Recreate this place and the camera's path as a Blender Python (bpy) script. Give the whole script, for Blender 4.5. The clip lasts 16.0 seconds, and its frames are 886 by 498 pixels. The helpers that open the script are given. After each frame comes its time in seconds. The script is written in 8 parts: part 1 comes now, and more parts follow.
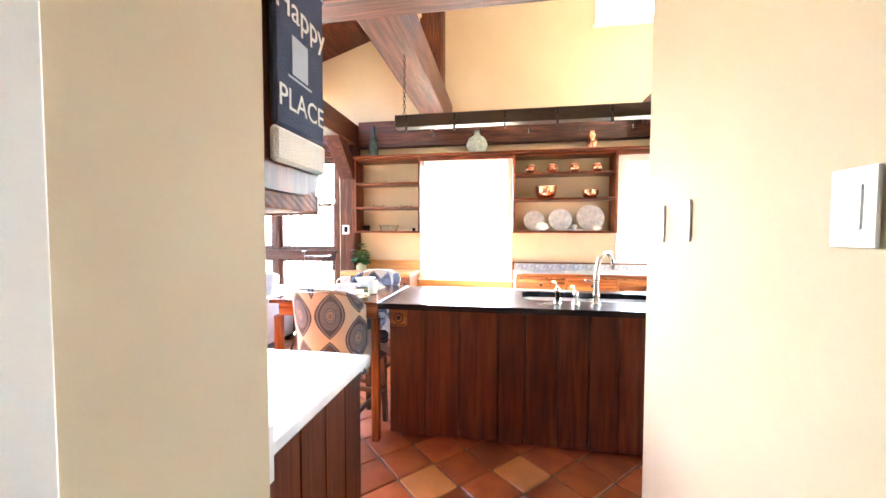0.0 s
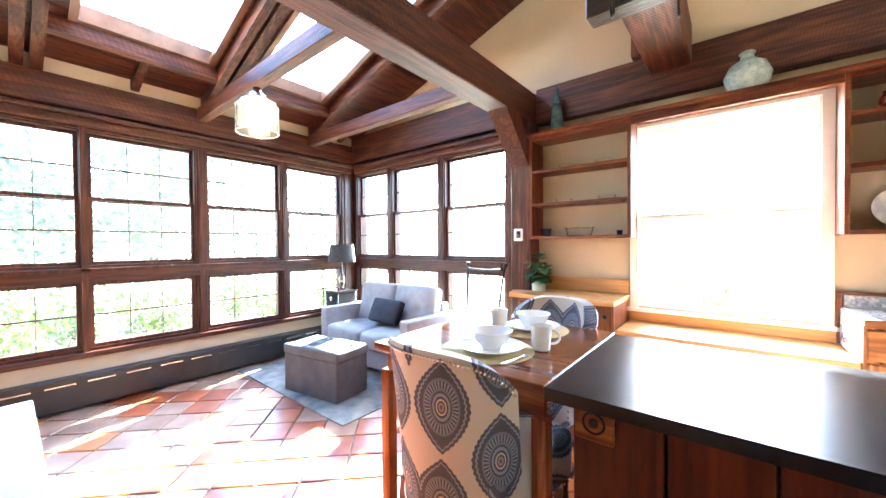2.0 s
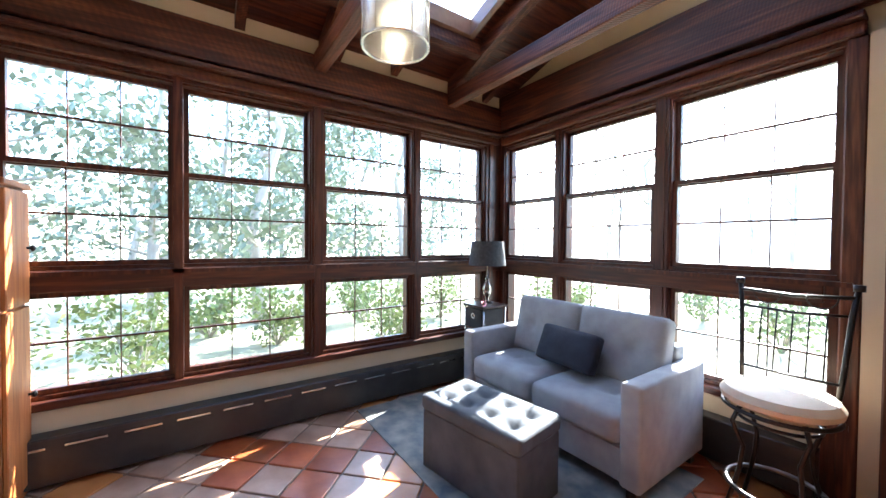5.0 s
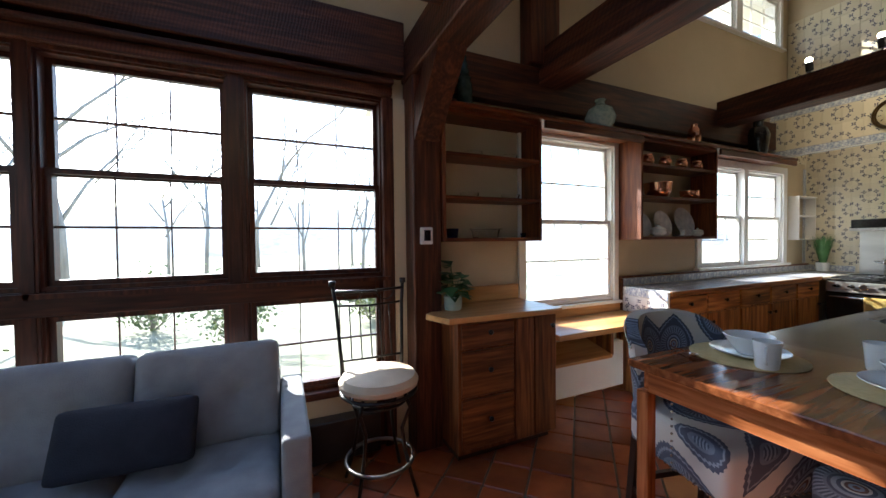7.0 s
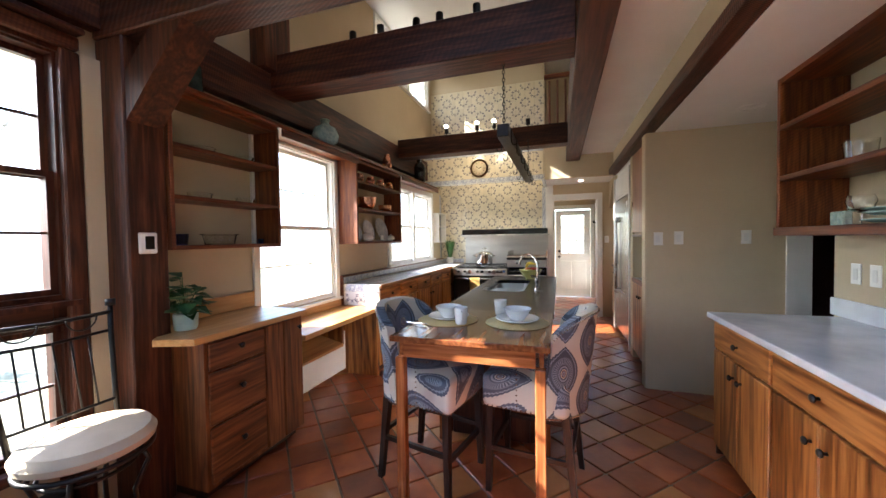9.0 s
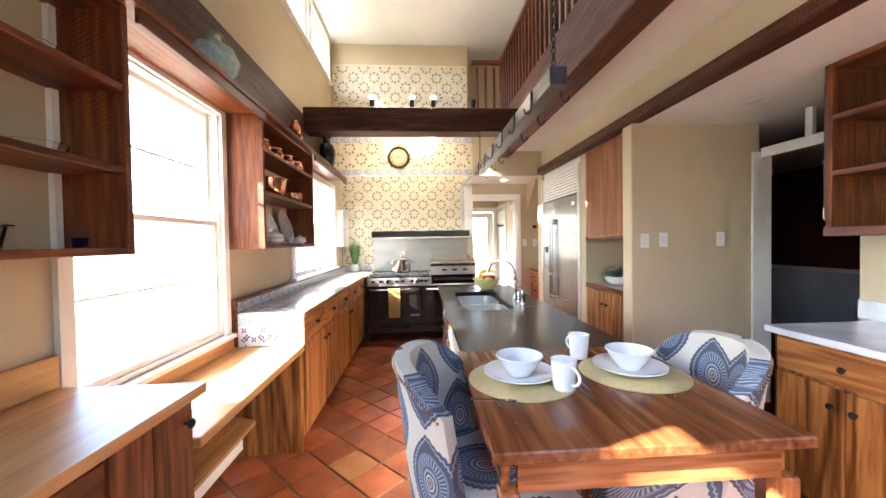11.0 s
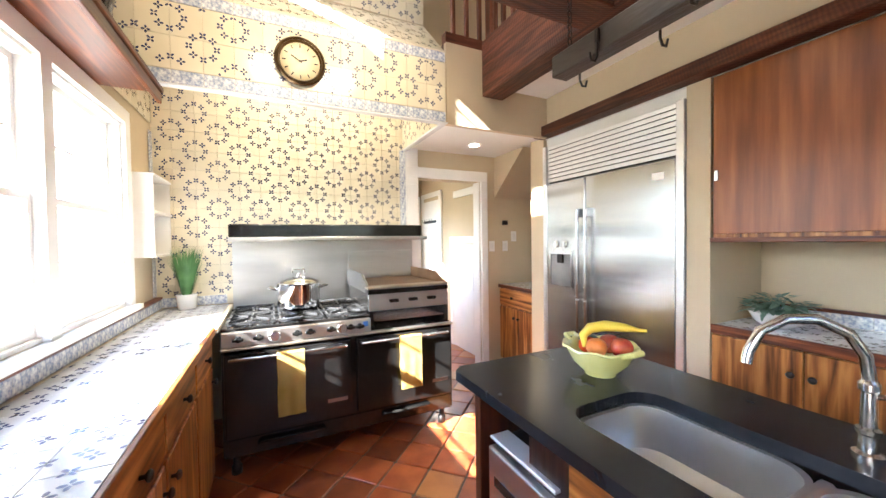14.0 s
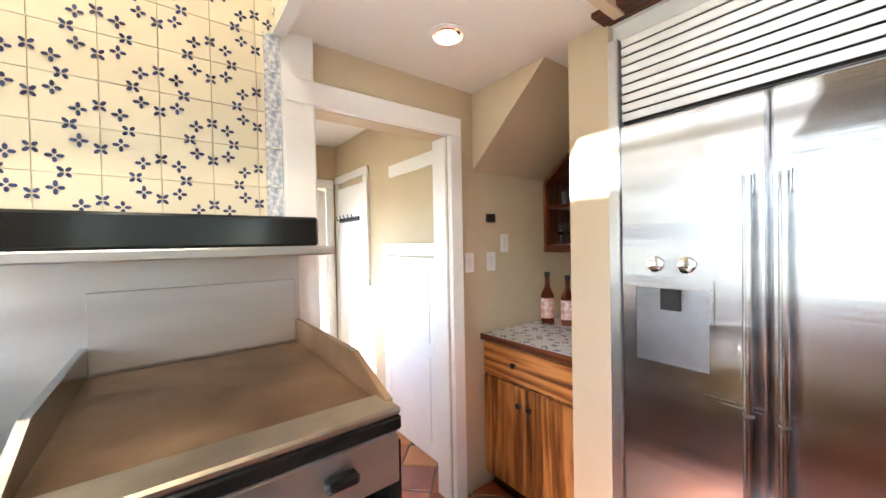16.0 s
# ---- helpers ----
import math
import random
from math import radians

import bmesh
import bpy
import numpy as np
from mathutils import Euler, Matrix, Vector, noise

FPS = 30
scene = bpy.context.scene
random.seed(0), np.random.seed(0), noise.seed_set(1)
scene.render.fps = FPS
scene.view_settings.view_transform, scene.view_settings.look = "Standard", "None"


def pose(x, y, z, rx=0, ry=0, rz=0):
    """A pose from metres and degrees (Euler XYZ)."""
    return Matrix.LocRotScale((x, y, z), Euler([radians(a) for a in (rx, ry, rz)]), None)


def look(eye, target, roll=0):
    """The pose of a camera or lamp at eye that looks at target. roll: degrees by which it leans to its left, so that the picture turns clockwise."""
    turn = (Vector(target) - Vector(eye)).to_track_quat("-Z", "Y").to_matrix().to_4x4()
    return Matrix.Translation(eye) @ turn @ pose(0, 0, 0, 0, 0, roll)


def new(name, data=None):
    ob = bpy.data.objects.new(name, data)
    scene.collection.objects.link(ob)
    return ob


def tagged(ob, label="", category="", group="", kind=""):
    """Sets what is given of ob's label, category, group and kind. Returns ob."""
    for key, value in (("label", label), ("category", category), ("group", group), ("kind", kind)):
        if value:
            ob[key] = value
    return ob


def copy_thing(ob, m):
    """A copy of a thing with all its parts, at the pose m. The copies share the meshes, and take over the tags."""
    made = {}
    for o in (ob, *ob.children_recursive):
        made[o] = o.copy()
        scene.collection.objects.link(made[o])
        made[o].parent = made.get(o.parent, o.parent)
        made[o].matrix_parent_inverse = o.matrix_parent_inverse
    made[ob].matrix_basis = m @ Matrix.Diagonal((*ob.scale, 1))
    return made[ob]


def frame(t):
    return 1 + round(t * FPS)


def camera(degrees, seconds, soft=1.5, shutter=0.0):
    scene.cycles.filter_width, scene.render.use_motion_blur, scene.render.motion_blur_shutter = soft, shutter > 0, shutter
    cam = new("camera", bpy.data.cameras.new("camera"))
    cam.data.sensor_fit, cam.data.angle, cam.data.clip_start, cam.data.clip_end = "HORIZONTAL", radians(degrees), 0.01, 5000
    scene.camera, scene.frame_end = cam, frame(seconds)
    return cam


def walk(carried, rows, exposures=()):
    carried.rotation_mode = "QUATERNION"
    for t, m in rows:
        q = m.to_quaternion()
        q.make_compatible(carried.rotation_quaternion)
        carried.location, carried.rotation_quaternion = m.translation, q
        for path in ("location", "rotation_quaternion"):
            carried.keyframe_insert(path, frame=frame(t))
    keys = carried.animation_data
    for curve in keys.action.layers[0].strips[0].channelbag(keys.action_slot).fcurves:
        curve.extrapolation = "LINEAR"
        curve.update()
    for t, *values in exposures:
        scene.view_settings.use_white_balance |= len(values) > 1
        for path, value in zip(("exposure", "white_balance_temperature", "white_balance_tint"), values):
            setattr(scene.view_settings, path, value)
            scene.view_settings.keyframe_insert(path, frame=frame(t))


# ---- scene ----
cam = camera(102.0, 16.0)
PATH = [
    (0, (0.351, 0.708, 1.344), (0.028, 2.681, 1.267), 0.1),
    (0.3, (0.338, 0.937, 1.356), (-0.127, 2.88, 1.277), 0.1),
    (0.5, (0.316, 1.073, 1.316), (-0.251, 2.99, 1.268), -1.0),
    (1, (0.204, 1.404, 1.315), (-0.58, 3.243, 1.273), -0.6),
    (1.5, (0.129, 1.655, 1.334), (-0.878, 3.383, 1.298), -0.4),
    (2, (0.008, 1.88, 1.329), (-1.257, 3.428, 1.303), -0.4),
    (2.2, (-0.114, 1.954, 1.38), (-1.443, 3.447, 1.306), -0.1),
    (2.5, (-0.194, 1.986, 1.393), (-1.692, 3.31, 1.331), -1.0),
    (3, (-0.361, 2.178, 1.34), (-2.07, 3.216, 1.298), -0.3),
    (3.2, (-0.408, 2.213, 1.331), (-2.179, 3.141, 1.296), -0.3),
    (5.3, (-1.658, 2.424, 1.324), (-3.224, 3.667, 1.286), 1.0),
    (5.5, (-1.817, 2.446, 1.326), (-3.224, 3.867, 1.315), 0.1),
    (5.6, (-1.882, 2.472, 1.332), (-3.189, 3.986, 1.322), 0.0),
    (6, (-2.092, 2.619, 1.389), (-2.885, 4.453, 1.311), -0.2),
    (6.5, (-2.34, 2.739, 1.382), (-2.26, 4.736, 1.304), -0.3),
    (7, (-2.386, 2.696, 1.374), (-1.563, 4.519, 1.331), -0.6),
    (7.5, (-2.558, 2.598, 1.388), (-1.237, 4.099, 1.346), -0.9),
    (8, (-2.711, 2.592, 1.418), (-1.06, 3.72, 1.368), -0.6),
    (8.2, (-2.724, 2.543, 1.409), (-1.021, 3.592, 1.373), -0.9),
    (8.5, (-2.795, 2.691, 1.422), (-0.989, 3.548, 1.368), -0.7),
    (8.8, (-2.863, 2.746, 1.406), (-1.001, 3.474, 1.348), -1.0),
    (9, (-2.825, 2.823, 1.407), (-0.924, 3.441, 1.352), -0.9),
    (9.5, (-2.72, 3.009, 1.411), (-0.765, 3.429, 1.349), -0.8),
    (9.7, (-2.645, 3.099, 1.413), (-0.678, 3.455, 1.351), -1.0),
    (11.8, (-1.408, 4.144, 1.392), (0.558, 3.779, 1.352), -0.6),
    (12, (-1.248, 4.192, 1.407), (0.71, 3.786, 1.363), -0.6),
    (12.5, (-0.808, 4.264, 1.417), (1.123, 3.746, 1.368), -0.7),
    (13, (-0.358, 4.327, 1.418), (1.543, 3.709, 1.37), -0.9),
    (13.2, (-0.156, 4.362, 1.397), (1.727, 3.687, 1.362), -0.5),
    (13.5, (0.12, 4.348, 1.414), (1.98, 3.615, 1.364), -0.9),
    (14, (0.611, 4.274, 1.429), (2.416, 3.413, 1.383), -0.8),
    (14.2, (0.83, 4.264, 1.379), (2.593, 3.321, 1.372), -0.2),
    (14.5, (1.113, 4.178, 1.44), (2.849, 3.188, 1.394), -0.7),
    (15, (1.598, 4.007, 1.452), (3.239, 2.864, 1.405), -0.9),
    (15.3, (1.828, 3.813, 1.448), (3.437, 2.625, 1.426), -0.4),
    (15.5, (2.005, 3.772, 1.455), (3.568, 2.524, 1.42), -1.5),
    (16, (2.441, 3.44, 1.476), (4.028, 2.223, 1.444), -1.1),
]
EXPOSURES = [
    (0, 6.2, 6000, 11),
    (1.0, 6.1, 5850, 8),
    (2.0, 5.4, 5600, 6),
    (3.2, 4.55, 5450, 5),
    (5.3, 3.65, 5700, 7),
    (6.0, 3.05, 5700, 6),
    (6.5, 2.7, 5700, 6),
    (7.5, 2.15, 5750, 7),
    (8.5, 2.7, 5880, 10),
    (9.0, 3.25, 5900, 10),
    (9.7, 3.85, 6000, 11),
    (11.8, 4.3, 5900, 11),
    (13, 4.35, 5850, 11),
    (14, 4.3, 5750, 10),
    (15, 4.2, 5700, 10),
    (16.0, 4.3, 5650, 9),
]
walk(cam, [(t, look(eye, target, roll)) for t, eye, target, roll in PATH], EXPOSURES)

# ---- light ----
world = bpy.data.worlds.new("sky")
scene.world = world
world.use_nodes = True
nt = world.node_tree
sky = nt.nodes.new("ShaderNodeTexSky")
sky.sky_type = "NISHITA"
sky.sun_disc = False
SUN_DIR = Vector((0.80, -2.20, -1.50)).normalized()
sky.sun_elevation = math.asin(-SUN_DIR.z)
sky.sun_rotation = math.atan2(-SUN_DIR.x, -SUN_DIR.y)
nt.links.new(sky.outputs[0], nt.nodes["Background"].inputs[0])
nt.nodes["Background"].inputs[1].default_value = 0.15

sun = new("sun", bpy.data.lights.new("sun", "SUN"))
sun.data.energy, sun.data.angle, sun.data.color = 4.5, radians(0.6), (1.0, 0.93, 0.82)
sun.matrix_world = look((0, 0, 12), Vector((0, 0, 12)) + SUN_DIR)



# ---- materials ----
MATS = {}


def base_mat(name, rough=0.6, metal=0.0):
    m = bpy.data.materials.new(name)
    m.use_nodes = True
    b = m.node_tree.nodes["Principled BSDF"]
    b.inputs["Roughness"].default_value, b.inputs["Metallic"].default_value = rough, metal
    return m, m.node_tree.nodes, m.node_tree.links, b


def ramp(nodes, stops):
    r = nodes.new("ShaderNodeValToRGB")
    e = r.color_ramp.elements
    e[0].position, e[0].color = stops[0][0], (*stops[0][1], 1)
    e[1].position, e[1].color = stops[-1][0], (*stops[-1][1], 1)
    for p, c in stops[1:-1]:
        e.new(p).color = (*c, 1)
    return r


def noise_mat(name, c1, c2, rough=0.6, metal=0.0, scale=6.0, stretch=(1, 1, 1), bump=0.1, detail=6, vary=0.0, fine=60.0, rough2=None, random_from="object"):
    """Two scales of noise between two colours, with a fine relief; vary: brightness by piece."""
    m, n, l, b = base_mat(name, rough, metal)
    tc = n.new("ShaderNodeTexCoord")
    mp = n.new("ShaderNodeMapping")
    mp.inputs["Scale"].default_value = stretch
    l.new(tc.outputs["Object"], mp.inputs[0])
    a = n.new("ShaderNodeTexNoise")
    a.inputs["Scale"].default_value, a.inputs["Detail"].default_value = scale, detail
    l.new(mp.outputs[0], a.inputs["Vector"])
    r = ramp(n, [(0.3, c1), (0.7, c2)])
    l.new(a.outputs[0], r.inputs[0])
    f = n.new("ShaderNodeTexNoise")
    f.inputs["Scale"].default_value, f.inputs["Detail"].default_value = fine, 4
    l.new(mp.outputs[0], f.inputs["Vector"])
    col = r.outputs[0]
    if vary:
        hs = n.new("ShaderNodeHueSaturation")
        if random_from == "object":
            src = n.new("ShaderNodeObjectInfo").outputs["Random"]
        else:
            src = n.new("ShaderNodeNewGeometry").outputs["Random Per Island"]
        mr = n.new("ShaderNodeMapRange")
        mr.inputs["To Min"].default_value, mr.inputs["To Max"].default_value = 1 - vary, 1 + vary
        l.new(src, mr.inputs["Value"])
        l.new(mr.outputs[0], hs.inputs["Value"])
        l.new(col, hs.inputs["Color"])
        col = hs.outputs[0]
    l.new(col, b.inputs["Base Color"])
    if rough2 is not None:
        mr = n.new("ShaderNodeMapRange")
        mr.inputs["To Min"].default_value, mr.inputs["To Max"].default_value = rough, rough2
        l.new(a.outputs[0], mr.inputs["Value"])
        l.new(mr.outputs[0], b.inputs["Roughness"])
    if bump:
        bp = n.new("ShaderNodeBump")
        bp.inputs["Strength"].default_value, bp.inputs["Distance"].default_value = bump, 0.01
        l.new(f.outputs[0], bp.inputs["Height"])
        l.new(bp.outputs[0], b.inputs["Normal"])
    MATS[name] = m
    return m


def wood(name, dark, mid, light, axis=0, rough=0.4, scale=1.0, bump=0.15, vary=0.18, ring=9.0, rings=0.32):
    """Grain that runs along one axis of the object."""
    m, n, l, b = base_mat(name, rough)
    tc = n.new("ShaderNodeTexCoord")
    mp = n.new("ShaderNodeMapping")
    s = [ring * scale] * 3
    s[axis] = ring * scale * 0.07
    mp.inputs["Scale"].default_value = s
    info = n.new("ShaderNodeObjectInfo")
    add = n.new("ShaderNodeVectorMath")
    add.operation = "MULTIPLY_ADD"
    add.inputs[1].default_value = (7, 5, 3)
    l.new(info.outputs["Random"], add.inputs[0])
    l.new(tc.outputs["Object"], add.inputs[2])
    l.new(add.outputs[0], mp.inputs[0])
    big = n.new("ShaderNodeTexNoise")
    big.inputs["Scale"].default_value, big.inputs["Detail"].default_value, big.inputs["Distortion"].default_value = 1.0, 3, 0.6
    l.new(mp.outputs[0], big.inputs["Vector"])
    wv = n.new("ShaderNodeMath")
    wv.operation = "MULTIPLY"
    wv.inputs[1].default_value = 9.0
    l.new(big.outputs[0], wv.inputs[0])
    sn = n.new("ShaderNodeMath")
    sn.operation = "PINGPONG"
    sn.inputs[1].default_value = 1.0
    l.new(wv.outputs[0], sn.inputs[0])
    fine = n.new("ShaderNodeTexNoise")
    fine.inputs["Scale"].default_value, fine.inputs["Detail"].default_value = 7.0, 8
    l.new(mp.outputs[0], fine.inputs["Vector"])
    mx = n.new("ShaderNodeMath")
    mx.operation = "MULTIPLY_ADD"
    mx.inputs[1].default_value = rings
    l.new(sn.outputs[0], mx.inputs[0])
    l.new(fine.outputs[0], mx.inputs[2])
    r = ramp(n, [(0.2 + rings * .25, dark), (0.5 + rings * .35, mid), (0.75 + rings * .55, light)])
    l.new(mx.outputs[0], r.inputs[0])
    hs = n.new("ShaderNodeHueSaturation")
    mr = n.new("ShaderNodeMapRange")
    mr.inputs["To Min"].default_value, mr.inputs["To Max"].default_value = 1 - vary, 1 + vary
    l.new(info.outputs["Random"], mr.inputs["Value"])
    l.new(mr.outputs[0], hs.inputs["Value"])
    l.new(r.outputs[0], hs.inputs["Color"])
    l.new(hs.outputs[0], b.inputs["Base Color"])
    b.inputs["Specular IOR Level"].default_value = 0.35
    bp = n.new("ShaderNodeBump")
    bp.inputs["Strength"].default_value, bp.inputs["Distance"].default_value = bump, 0.006
    l.new(fine.outputs[0], bp.inputs["Height"])
    l.new(bp.outputs[0], b.inputs["Normal"])
    MATS[name] = m
    return m


def saw_marks(m, lo=0.72, hi=1.25, turn=(30, 0, 0), size=20):
    """Slanted lines of a saw blade across the grain."""
    n, l = m.node_tree.nodes, m.node_tree.links
    b = n["Principled BSDF"]
    tc = n.new("ShaderNodeTexCoord")
    mp = n.new("ShaderNodeMapping")
    mp.inputs["Rotation"].default_value = tuple(radians(a) for a in turn)
    l.new(tc.outputs["Object"], mp.inputs[0])
    wv = n.new("ShaderNodeTexWave")
    wv.bands_direction = "Z"
    wv.inputs["Scale"].default_value, wv.inputs["Distortion"].default_value, wv.inputs["Detail Scale"].default_value = size, 2.6, 1.2
    l.new(mp.outputs[0], wv.inputs["Vector"])
    mr = n.new("ShaderNodeMapRange")
    mr.inputs["To Min"].default_value, mr.inputs["To Max"].default_value = lo, hi
    l.new(wv.outputs["Fac"], mr.inputs["Value"])
    old = b.inputs["Base Color"].links[0].from_socket
    hs = n.new("ShaderNodeHueSaturation")
    l.new(mr.outputs[0], hs.inputs["Value"])
    l.new(old, hs.inputs["Color"])
    l.new(hs.outputs[0], b.inputs["Base Color"])
    bp = n.new("ShaderNodeBump")
    bp.inputs["Strength"].default_value, bp.inputs["Distance"].default_value = 0.25, 0.004
    l.new(wv.outputs["Fac"], bp.inputs["Height"])
    l.new(b.inputs["Normal"].links[0].from_socket, bp.inputs["Normal"])
    l.new(bp.outputs[0], b.inputs["Normal"])


def woods(name, *a, **k):
    return [wood(f"{name}_{'xyz'[i]}", *a, axis=i, **k) for i in range(3)]


DARK = woods("dark_wood", (0.012, 0.003, 0.0015), (0.045, 0.011, 0.005), (0.10, 0.028, 0.011), rough=0.4)
BEAM = woods("beam_wood", (0.014, 0.004, 0.002), (0.055, 0.015, 0.006), (0.13, 0.040, 0.017), rough=0.5, bump=0.4)
REDW = woods("barn_wood", (0.020, 0.005, 0.002), (0.068, 0.017, 0.006), (0.115, 0.033, 0.012), rough=0.42, bump=0.3, vary=0.32, rings=0.2, ring=6)
SHELF = woods("shelf_wood", (0.024, 0.005, 0.0015), (0.095, 0.022, 0.006), (0.20, 0.055, 0.014), rough=0.4)
OAK = woods("oak", (0.045, 0.012, 0.003), (0.24, 0.082, 0.017), (0.46, 0.195, 0.050), rough=0.38, ring=7, rings=0.5)
PINE = woods("pine_top", (0.40, 0.18, 0.055), (0.56, 0.28, 0.09), (0.66, 0.37, 0.14), rough=0.35, vary=0.08, ring=6)
CABP = woods("pine_cabinet_wood", (0.16, 0.045, 0.012), (0.30, 0.095, 0.026), (0.40, 0.15, 0.045), rough=0.45, vary=0.08)
CABD = woods("brown_cabinet_wood", (0.050, 0.014, 0.004), (0.150, 0.045, 0.013), (0.27, 0.095, 0.028), rough=0.4)
# Light on the legs is kept in this orange, lighter than the top.
TABLE = woods("table_wood", (0.09, 0.026, 0.009), (0.24, 0.075, 0.024), (0.38, 0.14, 0.05), rough=0.14, vary=0.08)
TABTOP = wood("table_top_wood", (0.05, 0.014, 0.005), (0.145, 0.045, 0.015), (0.25, 0.09, 0.032), axis=0, rough=0.13, vary=0.05, ring=6, rings=.2)
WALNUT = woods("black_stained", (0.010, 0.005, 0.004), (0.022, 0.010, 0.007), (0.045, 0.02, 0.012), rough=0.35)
WALL = noise_mat("beige_plaster", (0.50, 0.40, 0.26), (0.57, 0.465, 0.31), 0.75, scale=1.5, bump=0.08, fine=25)
CEIL = noise_mat("ceiling_paint", (0.72, 0.70, 0.66), (0.78, 0.77, 0.73), 0.48, scale=2, bump=0.05)
TRIM = noise_mat("white_trim_paint", (0.76, 0.74, 0.70), (0.82, 0.80, 0.76), 0.35, scale=4, bump=0.04)
GROUT = noise_mat("floor_mortar", (0.10, 0.072, 0.055), (0.19, 0.145, 0.11), 0.8, scale=9, bump=0.4)
SOAP = noise_mat("black_soapstone", (0.007, 0.0075, 0.009), (0.016, 0.017, 0.020), 0.22, scale=3, bump=0.02, rough2=0.30)
SOAP.node_tree.nodes["Principled BSDF"].inputs["Specular IOR Level"].default_value = 0.28
MARBLE = noise_mat("white_marble", (0.50, 0.52, 0.55), (0.78, 0.79, 0.80), 0.2, scale=3.5, bump=0.0, detail=10)
BLACK = noise_mat("black_metal", (0.012, 0.010, 0.009), (0.028, 0.024, 0.022), 0.4, metal=0.5, scale=12, bump=0.05)
ENAMEL = noise_mat("black_enamel", (0.006, 0.006, 0.006), (0.014, 0.013, 0.012), 0.14, scale=5, bump=0.02)
STEEL = noise_mat("brushed_steel", (0.46, 0.46, 0.47), (0.56, 0.56, 0.56), 0.20, metal=1.0, scale=1.2, stretch=(.5, .5, 9), bump=0.14, fine=1.6, rough2=0.30)
RSTEEL = noise_mat("range_steel", (0.48, 0.46, 0.43), (0.60, 0.58, 0.54), 0.32, metal=1.0, scale=5, stretch=(1, .3, 2), bump=0.02, rough2=0.46)
SINKST = noise_mat("satin_steel", (0.62, 0.62, 0.61), (0.74, 0.74, 0.73), 0.34, metal=1.0, scale=6, bump=0.01)
# Satin metal made paler so grille slats hold reflected light in their colour.
SLAT = noise_mat("lightened_satin_metal", (0.74, 0.73, 0.71), (0.82, 0.81, 0.79), 0.4, metal=0.5, scale=2, stretch=(6, 1, 1), bump=0.01)
tan_ = STEEL.node_tree.nodes.new("ShaderNodeTangent")
tan_.direction_type, tan_.axis = "RADIAL", "Z"
STEEL.node_tree.links.new(tan_.outputs[0], STEEL.node_tree.nodes["Principled BSDF"].inputs["Tangent"])
STEEL.node_tree.nodes["Principled BSDF"].inputs["Anisotropic"].default_value = 0.8
NICKEL = noise_mat("nickel", (0.55, 0.52, 0.48), (0.66, 0.63, 0.58), 0.2, metal=1.0, scale=20, bump=0.0)
CHROME = noise_mat("polished_steel", (0.75, 0.75, 0.76), (0.82, 0.82, 0.82), 0.06, metal=1.0, scale=5, bump=0.0)
COPPER = noise_mat("copper", (0.80, 0.36, 0.22), (0.90, 0.47, 0.31), 0.16, metal=1.0, scale=9, bump=0.05)
HEATER = noise_mat("heater_paint", (0.015, 0.014, 0.014), (0.030, 0.027, 0.026), 0.4, scale=8, bump=0.03)
CHINA = noise_mat("white_china", (0.74, 0.73, 0.70), (0.80, 0.79, 0.77), 0.12, scale=4, bump=0.0)
SOFA_M = noise_mat("grey_linen", (0.27, 0.27, 0.28), (0.36, 0.36, 0.37), 0.9, scale=9, bump=0.5, fine=240)
OTTO = noise_mat("dark_grey_linen", (0.055, 0.062, 0.072), (0.09, 0.10, 0.115), 0.85, scale=9, bump=0.5, fine=260)
NAVY = noise_mat("navy_cloth", (0.010, 0.011, 0.022), (0.020, 0.022, 0.038), 0.8, scale=12, bump=0.5, fine=220)
CREAM = noise_mat("cream_cushion", (0.54, 0.43, 0.30), (0.64, 0.52, 0.38), 0.6, scale=8, bump=0.1, fine=120)
SAWN = wood("sawn_side_wood", (0.040, 0.009, 0.0025), (0.14, 0.035, 0.009), (0.27, 0.080, 0.020), axis=2, rough=0.55)
saw_marks(SAWN, 0.84, 1.14)
for beam_mat in BEAM[:2]:
    saw_marks(beam_mat, 0.82, 1.14, (64, 64, 0))
LEAF = noise_mat("leaf", (0.02, 0.07, 0.02), (0.06, 0.16, 0.05), 0.45, scale=14, bump=0.05, vary=0.3, random_from="island")
YELLOW = noise_mat("yellow_towel", (0.72, 0.50, 0.12), (0.80, 0.60, 0.20), 0.9, scale=9, bump=0.6, fine=200)


def glass_mat(name="window_glass", tint=(1, 1, 1), rough=0.0):
    m, n, l, b = base_mat(name, rough)
    b.inputs["Base Color"].default_value = (*tint, 1)
    b.inputs["Transmission Weight"].default_value = 1.0
    b.inputs["IOR"].default_value = 1.45
    return m


GLASS = glass_mat()


def pane_mat():
    """Thin clear glass: see-through with a weak gloss."""
    m = bpy.data.materials.new("pane")
    m.use_nodes = True
    n, l = m.node_tree.nodes, m.node_tree.links
    n.clear()
    out, mix, tr, gl, fr = (n.new(k) for k in ("ShaderNodeOutputMaterial", "ShaderNodeMixShader", "ShaderNodeBsdfTransparent", "ShaderNodeBsdfGlossy", "ShaderNodeFresnel"))
    gl.inputs["Roughness"].default_value = 0.02
    fr.inputs["IOR"].default_value = 1.12
    weak = n.new("ShaderNodeMath")
    weak.operation = "MULTIPLY"
    weak.inputs[1].default_value = 0.25
    l.new(fr.outputs[0], weak.inputs[0])
    l.new(weak.outputs[0], mix.inputs[0])
    l.new(tr.outputs[0], mix.inputs[1])
    l.new(gl.outputs[0], mix.inputs[2])
    l.new(mix.outputs[0], out.inputs[0])
    return m


